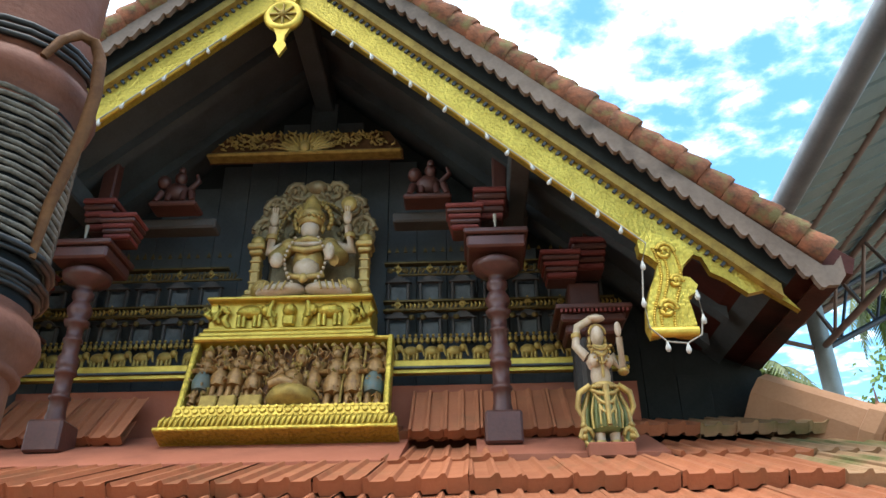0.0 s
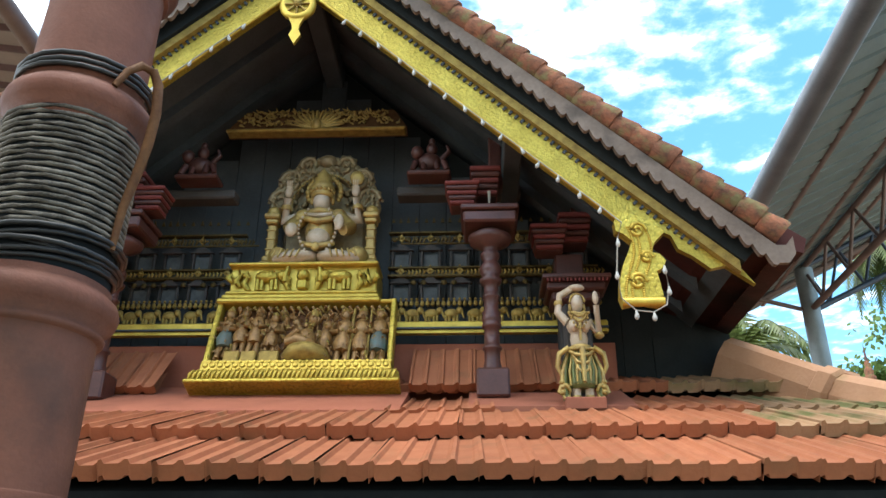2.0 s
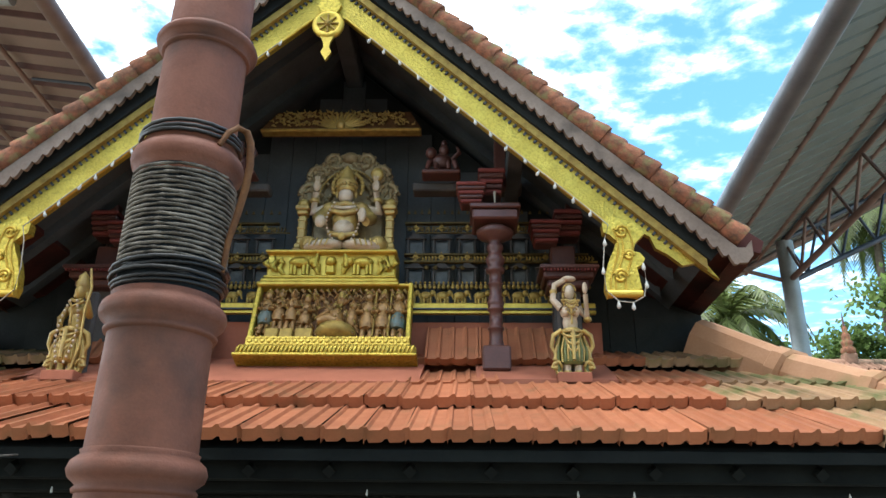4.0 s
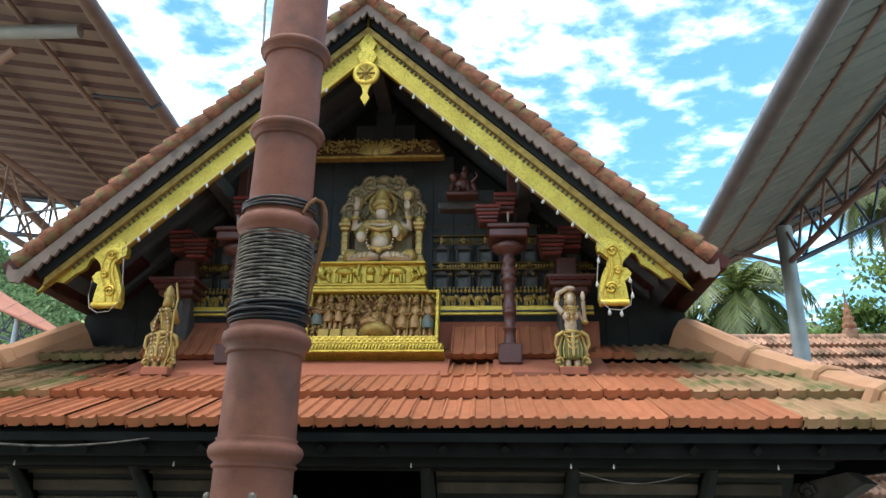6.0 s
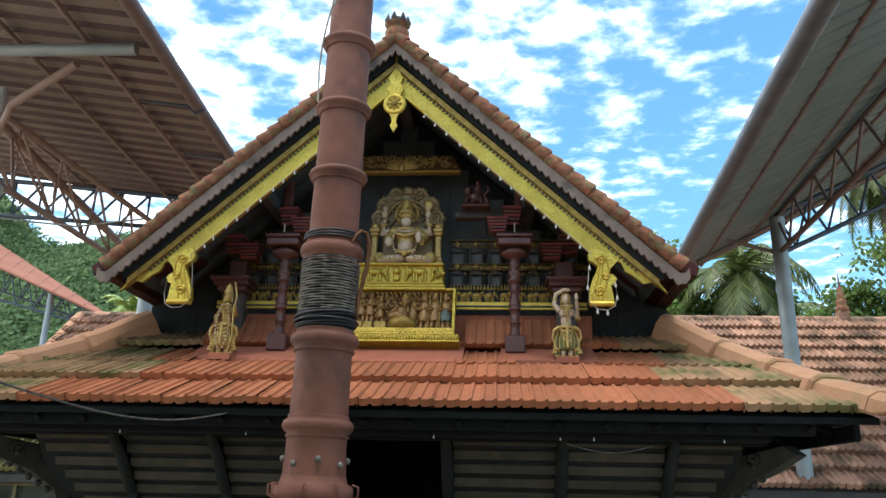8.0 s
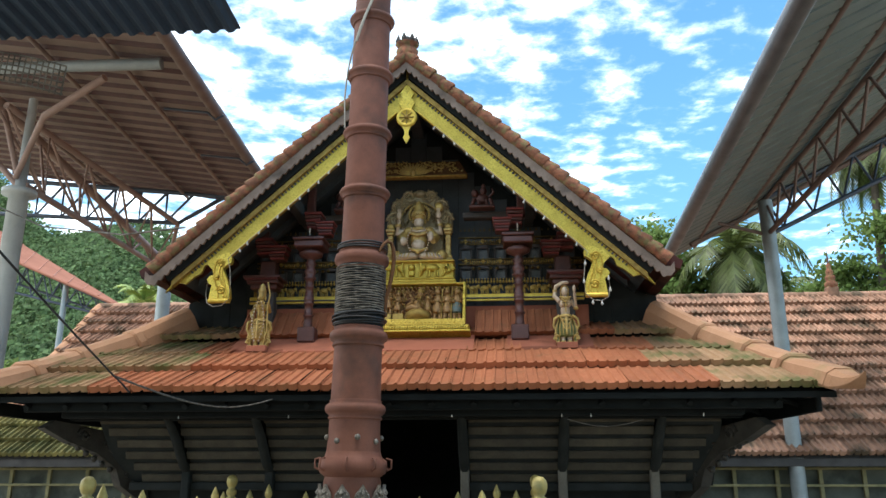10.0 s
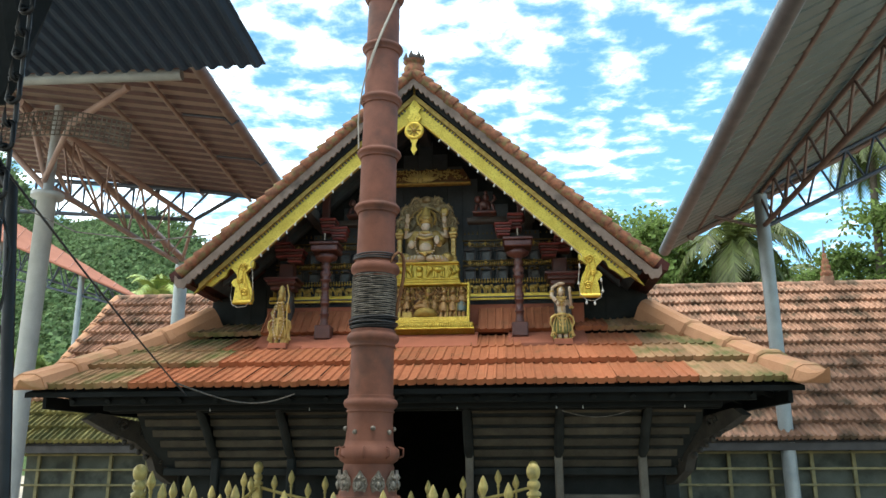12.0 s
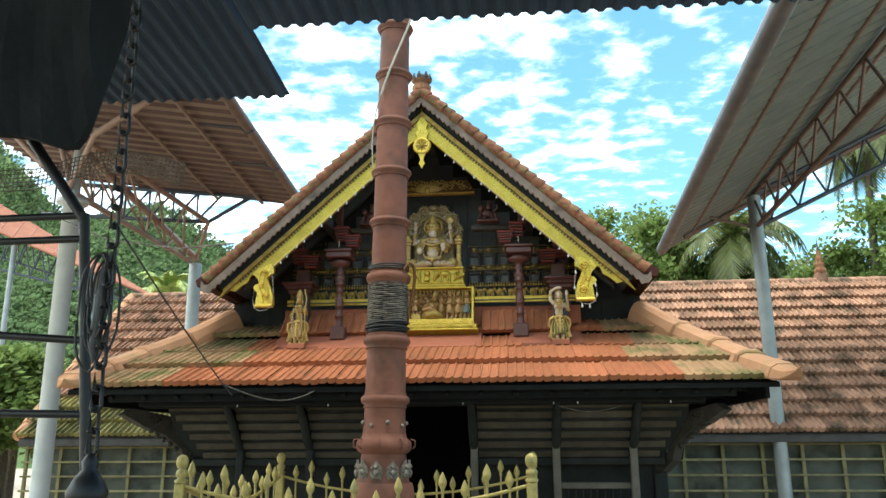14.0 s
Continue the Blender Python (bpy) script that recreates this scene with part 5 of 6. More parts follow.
for sg in (1, -1):
    cx = sg * 0.24
    s.ball((cx, -0.10, 3.975), (0.085, 0.04, 0.045))
    s.ball((cx + sg * -0.10, -0.11, 3.98), (0.035, 0.03, 0.04))
    for dx in (-0.06, -0.03, 0.035, 0.065):
        s.tube([(cx + dx, -0.11, 3.95), (cx + dx, -0.11, 3.875)], 0.015, 6)
    s.tube([(cx - sg * 0.13, -0.12, 3.97), (cx - sg * 0.145, -0.12, 3.90)], [0.014, 0.008], 5)
    for k in range(9):
        rx = sg * (0.36 + 0.11 * (k % 3) / 2) if k < 5 else sg * 0.09
        s.tube([(rx, -0.10, 3.88 + 0.03 * (k % 5)), (rx + sg * 0.03, -0.12, 3.92 + 0.02 * (k % 4)), (rx + sg * 0.01, -0.11, 3.97 + 0.012 * k)], [0.018, 0.022, 0.01], 6)
s.ball((0, -0.11, 3.98), (0.045, 0.04, 0.045))
s.box((0, -0.10, 3.91), (0.075, 0.07, 0.07), None, 0.012)
part("beast_relief", s, M_GOLD, ped)

s = Shape()                                               # materials: gilt, pale, dim scrolls, grey beads
rg = random.Random(9)
cx, cy = 0.045, 0.26
for sg in (1, -1):
    px = cx + sg * 0.345
    s.box((px, cy + 0.04, 4.085), (0.11, 0.12, 0.05), None, 0.01)
    s.box((px, cy + 0.05, 4.13), (0.09, 0.10, 0.04), None, 0.01)
    s.box((px, cy + 0.06, 4.26), (0.062, 0.07, 0.22), None, 0.01)
    for zz_ in (4.20, 4.27, 4.33):
        s.box((px, cy + 0.055, zz_), (0.07, 0.075, 0.012), None, 0.003)
    s.box((px, cy + 0.05, 4.385), (0.085, 0.10, 0.03), None, 0.008)
    s.box((px, cy + 0.05, 4.42), (0.11, 0.12, 0.035), None, 0.008)
    s.ball((px, cy + 0.05, 4.46), (0.05, 0.05, 0.04))
    for (ox, oz, r) in ((0.31, 4.56, 0.085), (0.25, 4.70, 0.085), (0.13, 4.81, 0.07)):
        s.tube([(cx + sg * (ox + r * (1 - a / 20) * math.cos(a * 0.6)), cy + 0.08, oz + r * (1 - a / 20) * math.sin(a * 0.6)) for a in range(18)], [0.020 - 0.0006 * a for a in range(18)], 6, 2)
        s.ball((cx + sg * ox, cy + 0.13, oz), (r * 0.95, 0.04, r * 0.95), 2)
        for k in range(10):
            a = 0.63 * k
            s.ball((cx + sg * (ox + (r + 0.012) * math.cos(a)), cy + 0.10, oz + (r + 0.012) * math.sin(a)), rg.uniform(0.010, 0.018), 2, 6)
    s.ball((cx + sg * 0.15, cy - 0.04, 4.105), (0.16, 0.10, 0.045), 1, 12, Matrix.Rotation(sg * 0.10, 3, "Y"))
    s.ball((cx + sg * 0.27, cy - 0.01, 4.125), (0.075, 0.09, 0.065), 0)
    for k in range(5):
        s.tube([(cx + sg * (0.10 + 0.04 * k), cy - 0.13, 4.135), (cx + sg * (0.12 + 0.04 * k), cy - 0.145, 4.08)], 0.007, 5, 0)
    s.ball((cx + sg * 0.125, cy - 0.01, 4.40), (0.06, 0.055, 0.05), 0)
    s.tube([(cx + sg * 0.12, cy - 0.01, 4.40), (cx + sg * 0.205, cy - 0.03, 4.31), (cx + sg * 0.175, cy - 0.10, 4.27)], [0.050, 0.055, 0.036], 8, 0)
    s.tube([(cx + sg * 0.12, cy + 0.03, 4.42), (cx + sg * 0.26, cy + 0.03, 4.40), (cx + sg * 0.24, cy - 0.02, 4.53)], [0.045, 0.044, 0.028], 8, 1)
    s.lathe([(0.036, 4.455), (0.040, 4.47), (0.034, 4.485)], (cx + sg * 0.25, cy + 0.005, 0), 10, 0)
    s.ball((cx + sg * 0.235, cy - 0.03, 4.575), (0.030, 0.020, 0.045), 1)
    for k in range(3):
        s.tube([(cx + sg * (0.220 + 0.013 * k), cy - 0.035, 4.60), (cx + sg * (0.218 + 0.015 * k), cy - 0.04, 4.645)], 0.007, 5, 1)
    for k in range(11):
        a = k / 10
        s.ball((cx + sg * (0.072 + 0.055 * math.sin(a * 3.1)), cy - 0.105, 4.41 - 0.27 * a), 0.0105, 3, 7)
    s.ball((cx + sg * 0.072, cy - 0.0, 4.52), (0.016, 0.02, 0.034), 0)
s.ball((cx - 0.17, cy - 0.125, 4.265), (0.044, 0.025, 0.048), 1)
s.ball((cx + 0.15, cy - 0.13, 4.31), (0.034, 0.02, 0.055), 1)
s.lathe([(0.02, -0.012), (0.05, -0.012), (0.05, 0.012), (0.02, 0.012)], (cx + 0.24, cy - 0.03, 4.66), 14, 0, m=Matrix.Rotation(radians(90), 3, "X"))
s.ball((cx, cy, 4.30), (0.105, 0.085, 0.13), 0)
s.ball((cx, cy - 0.055, 4.235), (0.085, 0.06, 0.065), 1)
s.tube([(cx - 0.10, cy - 0.06, 4.37), (cx, cy - 0.105, 4.33), (cx + 0.10, cy - 0.06, 4.37)], 0.020, 8, 0)
s.tube([(cx - 0.08, cy - 0.06, 4.395), (cx, cy - 0.095, 4.375), (cx + 0.08, cy - 0.06, 4.395)], 0.014, 8, 1)
s.tube([(cx - 0.11, cy - 0.06, 4.20), (cx, cy - 0.125, 4.155), (cx + 0.11, cy - 0.06, 4.20)], 0.018, 8, 0)
s.ball((cx, cy - 0.12, 4.155), (0.03, 0.02, 0.03), 0)
s.tube([(cx - 0.08, cy - 0.03, 4.42), (cx, cy - 0.09, 4.41), (cx + 0.08, cy - 0.03, 4.42)], 0.022, 8, 0)
s.ball((cx, cy - 0.03, 4.495), (0.060, 0.058, 0.062), 1, 14)
s.lathe([(0.066, 4.525), (0.082, 4.545), (0.070, 4.56), (0.088, 4.585), (0.080, 4.61), (0.060, 4.625), (0.066, 4.645), (0.045, 4.67), (0.048, 4.685), (0.022, 4.72), (0.0, 4.745)], (cx, cy - 0.02, 0), 18, 0)
for k in range(9):
    a = math.pi * k / 8
    s.ball((cx + 0.078 * math.cos(a), cy - 0.02 - 0.078 * math.sin(a), 4.565), 0.014, 0, 7)
for a in range(17):
    t = math.pi * (a - 2) / 12
    s.ball((cx + 0.118 * math.cos(t), cy + 0.04, 4.60 + 0.11 * math.sin(t)), 0.020, 0, 7)
s.box((cx, cy + 0.17, 4.42), (0.58, 0.05, 0.74), None, 0.02, 2)
ring_o = [(cx + 0.375 * math.cos(math.pi * k / 24), 4.49 + 0.37 * math.sin(math.pi * k / 24)) for k in range(25)]
ring_i = [(cx + 0.235 * math.cos(math.pi * k / 24), 4.49 + 0.25 * math.sin(math.pi * k / 24)) for k in range(25)]
s.slab(ring_o + ring_i[::-1], cy + 0.09, cy + 0.15, 2)
for k in range(37):                                         # scalloped outer rim and inner beads
    a = math.pi * k / 36
    s.ball((cx + 0.378 * math.cos(a), cy + 0.10, 4.49 + 0.374 * math.sin(a)), (0.024, 0.035, 0.024), 2, 7)
    s.ball((cx + 0.245 * math.cos(a), cy + 0.085, 4.49 + 0.26 * math.sin(a)), 0.011, 0, 6)
for k in range(44):                                         # leaf curls cut into the band
    a = rg.uniform(0.05, 3.09)
    r = rg.uniform(0.27, 0.35)
    s.tube([(cx + r * math.cos(a), cy + 0.088, 4.49 + r * math.sin(a)), (cx + (r + 0.015) * math.cos(a + 0.06), cy + 0.065, 4.49 + (r + 0.015) * math.sin(a + 0.06)), (cx + r * math.cos(a + 0.12), cy + 0.085, 4.49 + r * math.sin(a + 0.12))], [0.008, 0.014, 0.006], 5, 2)
s.ball((cx, cy + 0.09, 4.85), (0.075, 0.05, 0.045), 2)
for k in range(60):
    a = rg.uniform(0.1, 3.04)
    r = rg.uniform(0.16, 0.36)
    s.ball((cx + r * math.cos(a), cy + 0.12, 4.48 + r * 1.05 * math.sin(a)), (rg.uniform(0.012, 0.026), 0.02, rg.uniform(0.012, 0.026)), 2, 6)
solid("seated_figure", s, [M_GOLD_FIG, M_STONE, M_ARCH, M_STONE], "gilt and pale seated figure under a scrolled arch", "statue").matrix_basis = Matrix.Translation((0, 0, 4.015)) @ Matrix.Diagonal((1, 1, 1.12, 1)) @ Matrix.Translation((0, 0, -4.06))

lean = Matrix.Translation((0.024, 0.0, 3.185)) @ Matrix.Rotation(radians(-18.5), 4, "X") @ Matrix.Diagonal((0.955, 1, 0.93, 1))
panel = thing("carved_relief", "gilt framed panel carved with a row of figures", "relief panel", place=lean)
part("back", Shape().box((0, 0.05, 0.30), (1.18, 0.05, 0.60)), M_CLAY_DARK, panel)
for sg in (1, -1):
    part("frame_side", Shape().box((sg * 0.587, 0.0, 0.315), (0.036, 0.10, 0.61), None, 0.008), M_GOLD_FINE, panel)
part("frame_top", Shape().box((0, 0.0, 0.60), (1.20, 0.10, 0.03), None, 0.008), M_GOLD_PLAIN, panel)
part("border", Shape().box((0, -0.01, 0.055), (1.21, 0.11, 0.085), None, 0.008), M_GOLD_PLAIN, panel)
for i in range(25):
    s = Shape()
    x = -0.57 + 1.14 * i / 24
    s.lathe([(0.010, -0.005), (0.018, -0.005), (0.018, 0.005), (0.010, 0.005)], (x, -0.068, 0.055), 10, m=Matrix.Rotation(radians(90), 3, "X"))
    s.ball((x, -0.067, 0.055), 0.006, seg=6)
    for zz_ in (0.028, 0.082):
        s.slab([(x + 0.024, zz_ - 0.012), (x + 0.036, zz_), (x + 0.024, zz_ + 0.012), (x + 0.012, zz_)], -0.072, -0.062)
    part("rosette", s, M_GOLD_PLAIN, panel)
part("plinth", Shape().box((0, -0.02, -0.035), (1.31, 0.15, 0.10), None, 0.025).box((0, -0.03, -0.095), (1.33, 0.18, 0.025), None, 0.006), M_GOLD_FINE, panel, "leafy gilt plinth")
for i in range(44):
    u = -0.63 + 1.26 * i / 43
    fl = Shape().tube([(u - 0.012, -0.095, -0.075), (u, -0.112, -0.045), (u + 0.012, -0.10, -0.005)], [0.006, 0.012, 0.004], 5)
    part("leaf", fl, M_GOLD_PLAIN, panel)
s = Shape()
rg = random.Random(77)


def small_figure(s, x, z, h, cloth, lean_=0.0):
    y = -0.0
    s.ball((x, y, z + h * 0.90), (h * 0.085, h * 0.08, h * 0.10), 0, 8)
    s.lathe([(h * 0.08, z + h * 0.94), (h * 0.07, z + h * 1.0), (0.0, z + h * 1.08)], (x, y, 0), 8, 1)
    s.ball((x, y, z + h * 0.66), (h * 0.13, h * 0.09, h * 0.17), 0, 8)
    s.lathe([(h * 0.12, z + h * 0.22), (h * 0.15, z + h * 0.35), (h * 0.11, z + h * 0.52)], (x, y, 0), 8, cloth)
    for sg in (1, -1):
        s.tube([(x + sg * h * 0.06, y, z + h * 0.28), (x + sg * h * 0.07, y - 0.01, z)], h * 0.05, 6, 0)
        s.tube([(x + sg * h * 0.13, y, z + h * 0.74), (x + sg * h * 0.20, y - 0.02, z + h * 0.55), (x + sg * h * 0.06, y - 0.05, z + h * 0.52)], h * 0.042, 6, 0)


for x, z, h, cl in ((-0.51, 0.15, 0.41, 2), (-0.41, 0.19, 0.38, 0), (-0.315, 0.19, 0.38, 0), (-0.205, 0.16, 0.36, 0), (0.27, 0.10, 0.45, 0), (0.385, 0.10, 0.45, 0), (0.50, 0.10, 0.45, 2)):
    fig = Shape()
    small_figure(fig, x, z, h, cl)
    part("figure", fig, [M_CLAY_FIG, M_GOLD_OLD, M_BLUE_PAINT], panel, "ochre carved figure with a blue cloth" if cl == 2 else "ochre carved figure")
for x in (0.32, 0.435):
    s.tube([(x, -0.03, 0.12), (x + 0.01, -0.03, 0.54)], 0.009, 5, 1)
for x, w in ((-0.43, 0.10), (-0.32, 0.10), (-0.19, 0.13)):
    s.box((x, -0.01, 0.14), (w, 0.08, 0.09), None, 0.008, 1)
s.lathe([(0.09, 0.10), (0.15, 0.12), (0.165, 0.16), (0.15, 0.20), (0.12, 0.215)], (0.04, 0.03, 0), 16, 1)
s.ball((0.03, -0.02, 0.29), (0.065, 0.06, 0.085), 0)
s.tube([(0.05, -0.03, 0.24), (-0.02, -0.07, 0.25), (-0.09, -0.06, 0.235)], [0.05, 0.045, 0.03], 8, 0)
s.tube([(0.05, -0.03, 0.24), (0.08, -0.08, 0.20), (0.06, -0.09, 0.13)], [0.045, 0.035, 0.02], 8, 0)
for k in range(9):
    s.ball((0.03 + 0.05 * math.sin(k * 0.5), -0.085, 0.40 - 0.022 * k), 0.008, 1, 6)
s.ball((0.06, -0.01, 0.46), (0.038, 0.04, 0.045), 0)
s.lathe([(0.035, 0.48), (0.03, 0.53), (0.0, 0.58)], (0.06, -0.01, 0), 8, 1)
s.ball((0.15, -0.01, 0.30), (0.045, 0.04, 0.09), 0)
s.ball((0.16, -0.01, 0.41), (0.03, 0.03, 0.035), 0)
s.tube([(-0.06, -0.03, 0.24), (-0.10, -0.05, 0.27), (-0.02, -0.07, 0.33)], 0.02, 6, 0)
for k in range(22):
    u = -0.52 + 1.04 * k / 21
    s.tube([(u, 0.0, 0.575), (u + 0.02, -0.035, 0.555), (u + 0.045, 0.0, 0.535)], [0.008, 0.013, 0.006], 5, k % 3 == 0 and 1 or 0)
for k in range(170):
    u, v = rg.uniform(-0.55, 0.55), rg.uniform(0.13, 0.55)
    a, r = rg.uniform(0, 6.28), rg.uniform(0.012, 0.035)
    s.tube([(u, -0.005, v), (u + r * math.cos(a), rg.uniform(-0.06, -0.03), v + r * math.sin(a)), (u + 1.6 * r * math.cos(a + 0.7), -0.02, v + 1.6 * r * math.sin(a + 0.7))], [0.006, 0.009, 0.004], 5, 1 if k % 5 == 0 else 0)
for k in range(230):                                       # carved clutter behind the figures
    u, v = rg.uniform(-0.55, 0.55), rg.uniform(0.12, 0.54)
    s.ball((u, 0.02, v), (rg.uniform(0.012, 0.03), 0.02, rg.uniform(0.015, 0.04)), 0 if k % 4 else 1, 6)
part("throne_scene", s, [M_CLAY_FIG, M_GOLD_OLD, M_BLUE_PAINT], panel, "ochre carved group on a throne")


def bracket_figure(side):
    s = Shape()                                           # pale, gilt, green
    x, y, z = (1.675 if side > 0 else -1.61), -0.36, roof_z(-0.36) + 0.045
    a, g, c = (0, 1, 2) if side > 0 else (1, 1, 1)
    s.box((x, y, z + 0.015), (0.27, 0.24, 0.07), None, 0.008, 4)
    s.box((x, y + 0.12, z + 0.34), (0.17, 0.06, 0.62), None, 0.02, 3)
    for sg in (1, -1):
        s.ball((x + sg * 0.045, y - 0.06, z + 0.035), (0.026, 0.05, 0.018), a)
        s.tube([(x + sg * 0.042, y - 0.02, z + 0.03), (x + sg * 0.045, y - 0.02, z + 0.16)], [0.026, 0.036], 8, a)
        s.lathe([(0.034, z + 0.055), (0.038, z + 0.065), (0.034, z + 0.075)], (x + sg * 0.043, y - 0.02, 0), 8, 1)
        s.tube([(x + sg * 0.075, y, z + 0.33), (x + sg * 0.115, y - 0.02, z + 0.24), (x + sg * 0.125, y - 0.02, z + 0.12), (x + sg * 0.105, y - 0.02, z + 0.03)], [0.018, 0.028, 0.030, 0.020], 7, c)
        s.tube([(x + sg * 0.09, y - 0.03, z + 0.31), (x + sg * 0.135, y - 0.04, z + 0.20), (x + sg * 0.14, y - 0.04, z + 0.10)], [0.012, 0.016, 0.012], 6, 1)
        for k in range(3):
            s.ball((x + sg * 0.14, y - 0.04, z + 0.09 + 0.028 * k), (0.024, 0.024, 0.016), 1, 7)
    s.lathe([(0.070, z + 0.11), (0.098, z + 0.13), (0.092, z + 0.22), (0.082, z + 0.29), (0.068, z + 0.33)], (x, y - 0.01, 0), 16, c)
    s.lathe([(0.075, z + 0.315), (0.090, z + 0.325), (0.090, z + 0.338), (0.072, z + 0.35)], (x, y - 0.01, 0), 16, 1)
    for k in range(3):
        w, d = 0.085 - 0.01 * k, 0.045 + 0.05 * k
        s.tube([(x - w, y - 0.05, z + 0.32), (x - w * 0.5, y - 0.10, z + 0.32 - d * 0.8), (x, y - 0.112, z + 0.32 - d), (x + w * 0.5, y - 0.10, z + 0.32 - d * 0.8), (x + w, y - 0.05, z + 0.32)], 0.010, 6, 1)
    s.tube([(x, y - 0.105, z + 0.32), (x, y - 0.115, z + 0.13)], [0.022, 0.014], 7, 1)
    s.ball((x, y, z + 0.40), (0.062, 0.052, 0.09), a)
    s.ball((x, y, z + 0.475), (0.082, 0.056, 0.058), a)
    for sg in (1, -1):
        if side > 0:
            s.ball((x + sg * 0.040, y - 0.052, z + 0.462), (0.034, 0.032, 0.034), a)
    s.tube([(x - 0.06, y - 0.045, z + 0.53), (x, y - 0.092, z + 0.475), (x + 0.06, y - 0.045, z + 0.53)], 0.011, 6, 1)
    s.tube([(x - 0.04, y - 0.05, z + 0.54), (x, y - 0.075, z + 0.52), (x + 0.04, y - 0.05, z + 0.54)], 0.012, 6, 1)
    s.tube([(x, y - 0.09, z + 0.47), (x, y - 0.075, z + 0.37)], 0.010, 6, 1)
    s.tube([(x, y, z + 0.51), (x, y - 0.005, z + 0.56)], 0.026, 8, a)
    s.ball((x, y - 0.015, z + 0.605), (0.042, 0.046, 0.054), a, 12)
    s.ball((x, y + 0.012, z + 0.635), (0.056, 0.050, 0.046), 1)
    for sg in (1, -1):
        s.ball((x + sg * 0.048, y, z + 0.585), (0.014, 0.016, 0.03), 1, 7)
    if side > 0:
        s.ball((x, y + 0.020, z + 0.622), (0.064, 0.048, 0.062), 5, 10)
        for k in range(13):
            q = math.pi * k / 12
            s.ball((x + 0.050 * math.cos(q), y - 0.030, z + 0.615 + 0.042 * math.sin(q)), 0.009, 1, 6)
        for r0, drop in ((0.045, 0.030), (0.060, 0.060), (0.070, 0.100)):
            for k in range(11):
                q = k / 10 * 2 - 1
                s.ball((x + r0 * q, y - 0.062 - 0.030 * (1 - q * q), z + 0.535 - drop * (1 - q * q)), 0.0085, 1, 6)
    for k in range(9):                                      # pleats of the skirt
        q = (k - 4) / 4
        s.tube([(x + 0.060 * q, y - 0.085 + 0.035 * q * q, z + 0.31), (x + 0.088 * q, y - 0.105 + 0.040 * q * q, z + 0.20), (x + 0.082 * q, y - 0.098 + 0.040 * q * q, z + 0.125)], [0.006, 0.010, 0.008], 5, 1 if k % 2 == 0 else c)
    for k in range(15):                                     # beaded girdle
        q = k / 14 * 2 - 1
        s.ball((x + 0.092 * q, y - 0.085 * (1 - 0.55 * q * q) - 0.012, z + 0.330 - 0.012 * (1 - q * q)), 0.010, 1, 6)
    for sg in (1, -1):                                      # scarf ends curling at either side
        s.tube([(x + sg * (0.120 + (0.045 - 0.003 * k) * math.cos(0.7 * k)), y - 0.045, z + 0.085 + (0.055 - 0.0036 * k) * math.sin(0.7 * k)) for k in range(12)], [0.015 - 0.0007 * k for k in range(12)], 6, 1)
        s.tube([(x + sg * 0.085, y - 0.06, z + 0.335), (x + sg * 0.150, y - 0.05, z + 0.300), (x + sg * 0.165, y - 0.04, z + 0.235), (x + sg * 0.135, y - 0.04, z + 0.175)], [0.016, 0.020, 0.018, 0.010], 6, 1)
    if side > 0:
        s.tube([(x - 0.075, y, z + 0.50), (x - 0.135, y, z + 0.56), (x - 0.115, y, z + 0.66), (x - 0.03, y - 0.02, z + 0.695)], [0.030, 0.028, 0.024, 0.020], 8, a)
        s.ball((x + 0.0, y - 0.02, z + 0.698), (0.062, 0.035, 0.020), a)
        s.lathe([(0.030, z + 0.60), (0.033, z + 0.612), (0.029, z + 0.624)], (x - 0.128, y, 0), 8, 1)
        s.tube([(x + 0.075, y, z + 0.50), (x + 0.14, y - 0.01, z + 0.42), (x + 0.125, y - 0.06, z + 0.58)], [0.030, 0.029, 0.020], 8, a)
        s.ball((x + 0.122, y - 0.065, z + 0.62), (0.022, 0.016, 0.042), a)
        s.ball((x + 0.14, y - 0.01, z + 0.42), (0.036, 0.036, 0.02), 1)
    else:
        s.lathe([(0.050, z + 0.64), (0.058, z + 0.67), (0.040, z + 0.70), (0.044, z + 0.715), (0.0, z + 0.76)], (x, y, 0), 12, 1)
        s.tube([(x + 0.075, y, z + 0.50), (x + 0.13, y - 0.04, z + 0.43), (x + 0.12, y - 0.09, z + 0.52)], [0.030, 0.028, 0.022], 8, 1)
        s.tube([(x - 0.075, y, z + 0.50), (x - 0.125, y - 0.02, z + 0.41), (x - 0.08, y - 0.08, z + 0.35)], [0.030, 0.028, 0.022], 8, 1)
        s.tube([(x + 0.09, y - 0.10, z + 0.06), (x + 0.135, y - 0.11, z + 0.22), (x + 0.125, y - 0.11, z + 0.45), (x + 0.15, y - 0.11, z + 0.60), (x + 0.11, y - 0.10, z + 0.74)], 0.010, 6, 1)
        for sg in (1, -1):
            for k in range(13):
                q = k / 12
                s.ball((x + sg * (0.03 + 0.05 * math.sin(3.1 * q)), y - 0.085 - 0.03 * q, z + 0.52 - 0.42 * q), 0.0115, 0, 6)
    solid("bracket_figure", s, [M_STONE, M_GOLD_FIG, M_GREEN_PAINT, M_DARKWOOD, M_PLASTER, M_BROWNWOOD], "pale standing figure with gilt ornaments and skirt" if side > 0 else "gilt standing figure holding a tall bow", "statue", "bracket figures").matrix_basis = Matrix.Translation((x, 0, 0)) @ Matrix.Diagonal((0.80, 1, 1, 1)) @ Matrix.Translation((-x, 0, 0))


both(bracket_figure)

# ---- ropes and cords on the flag pole ----
coil = Shape()
turns, per = 20, 20
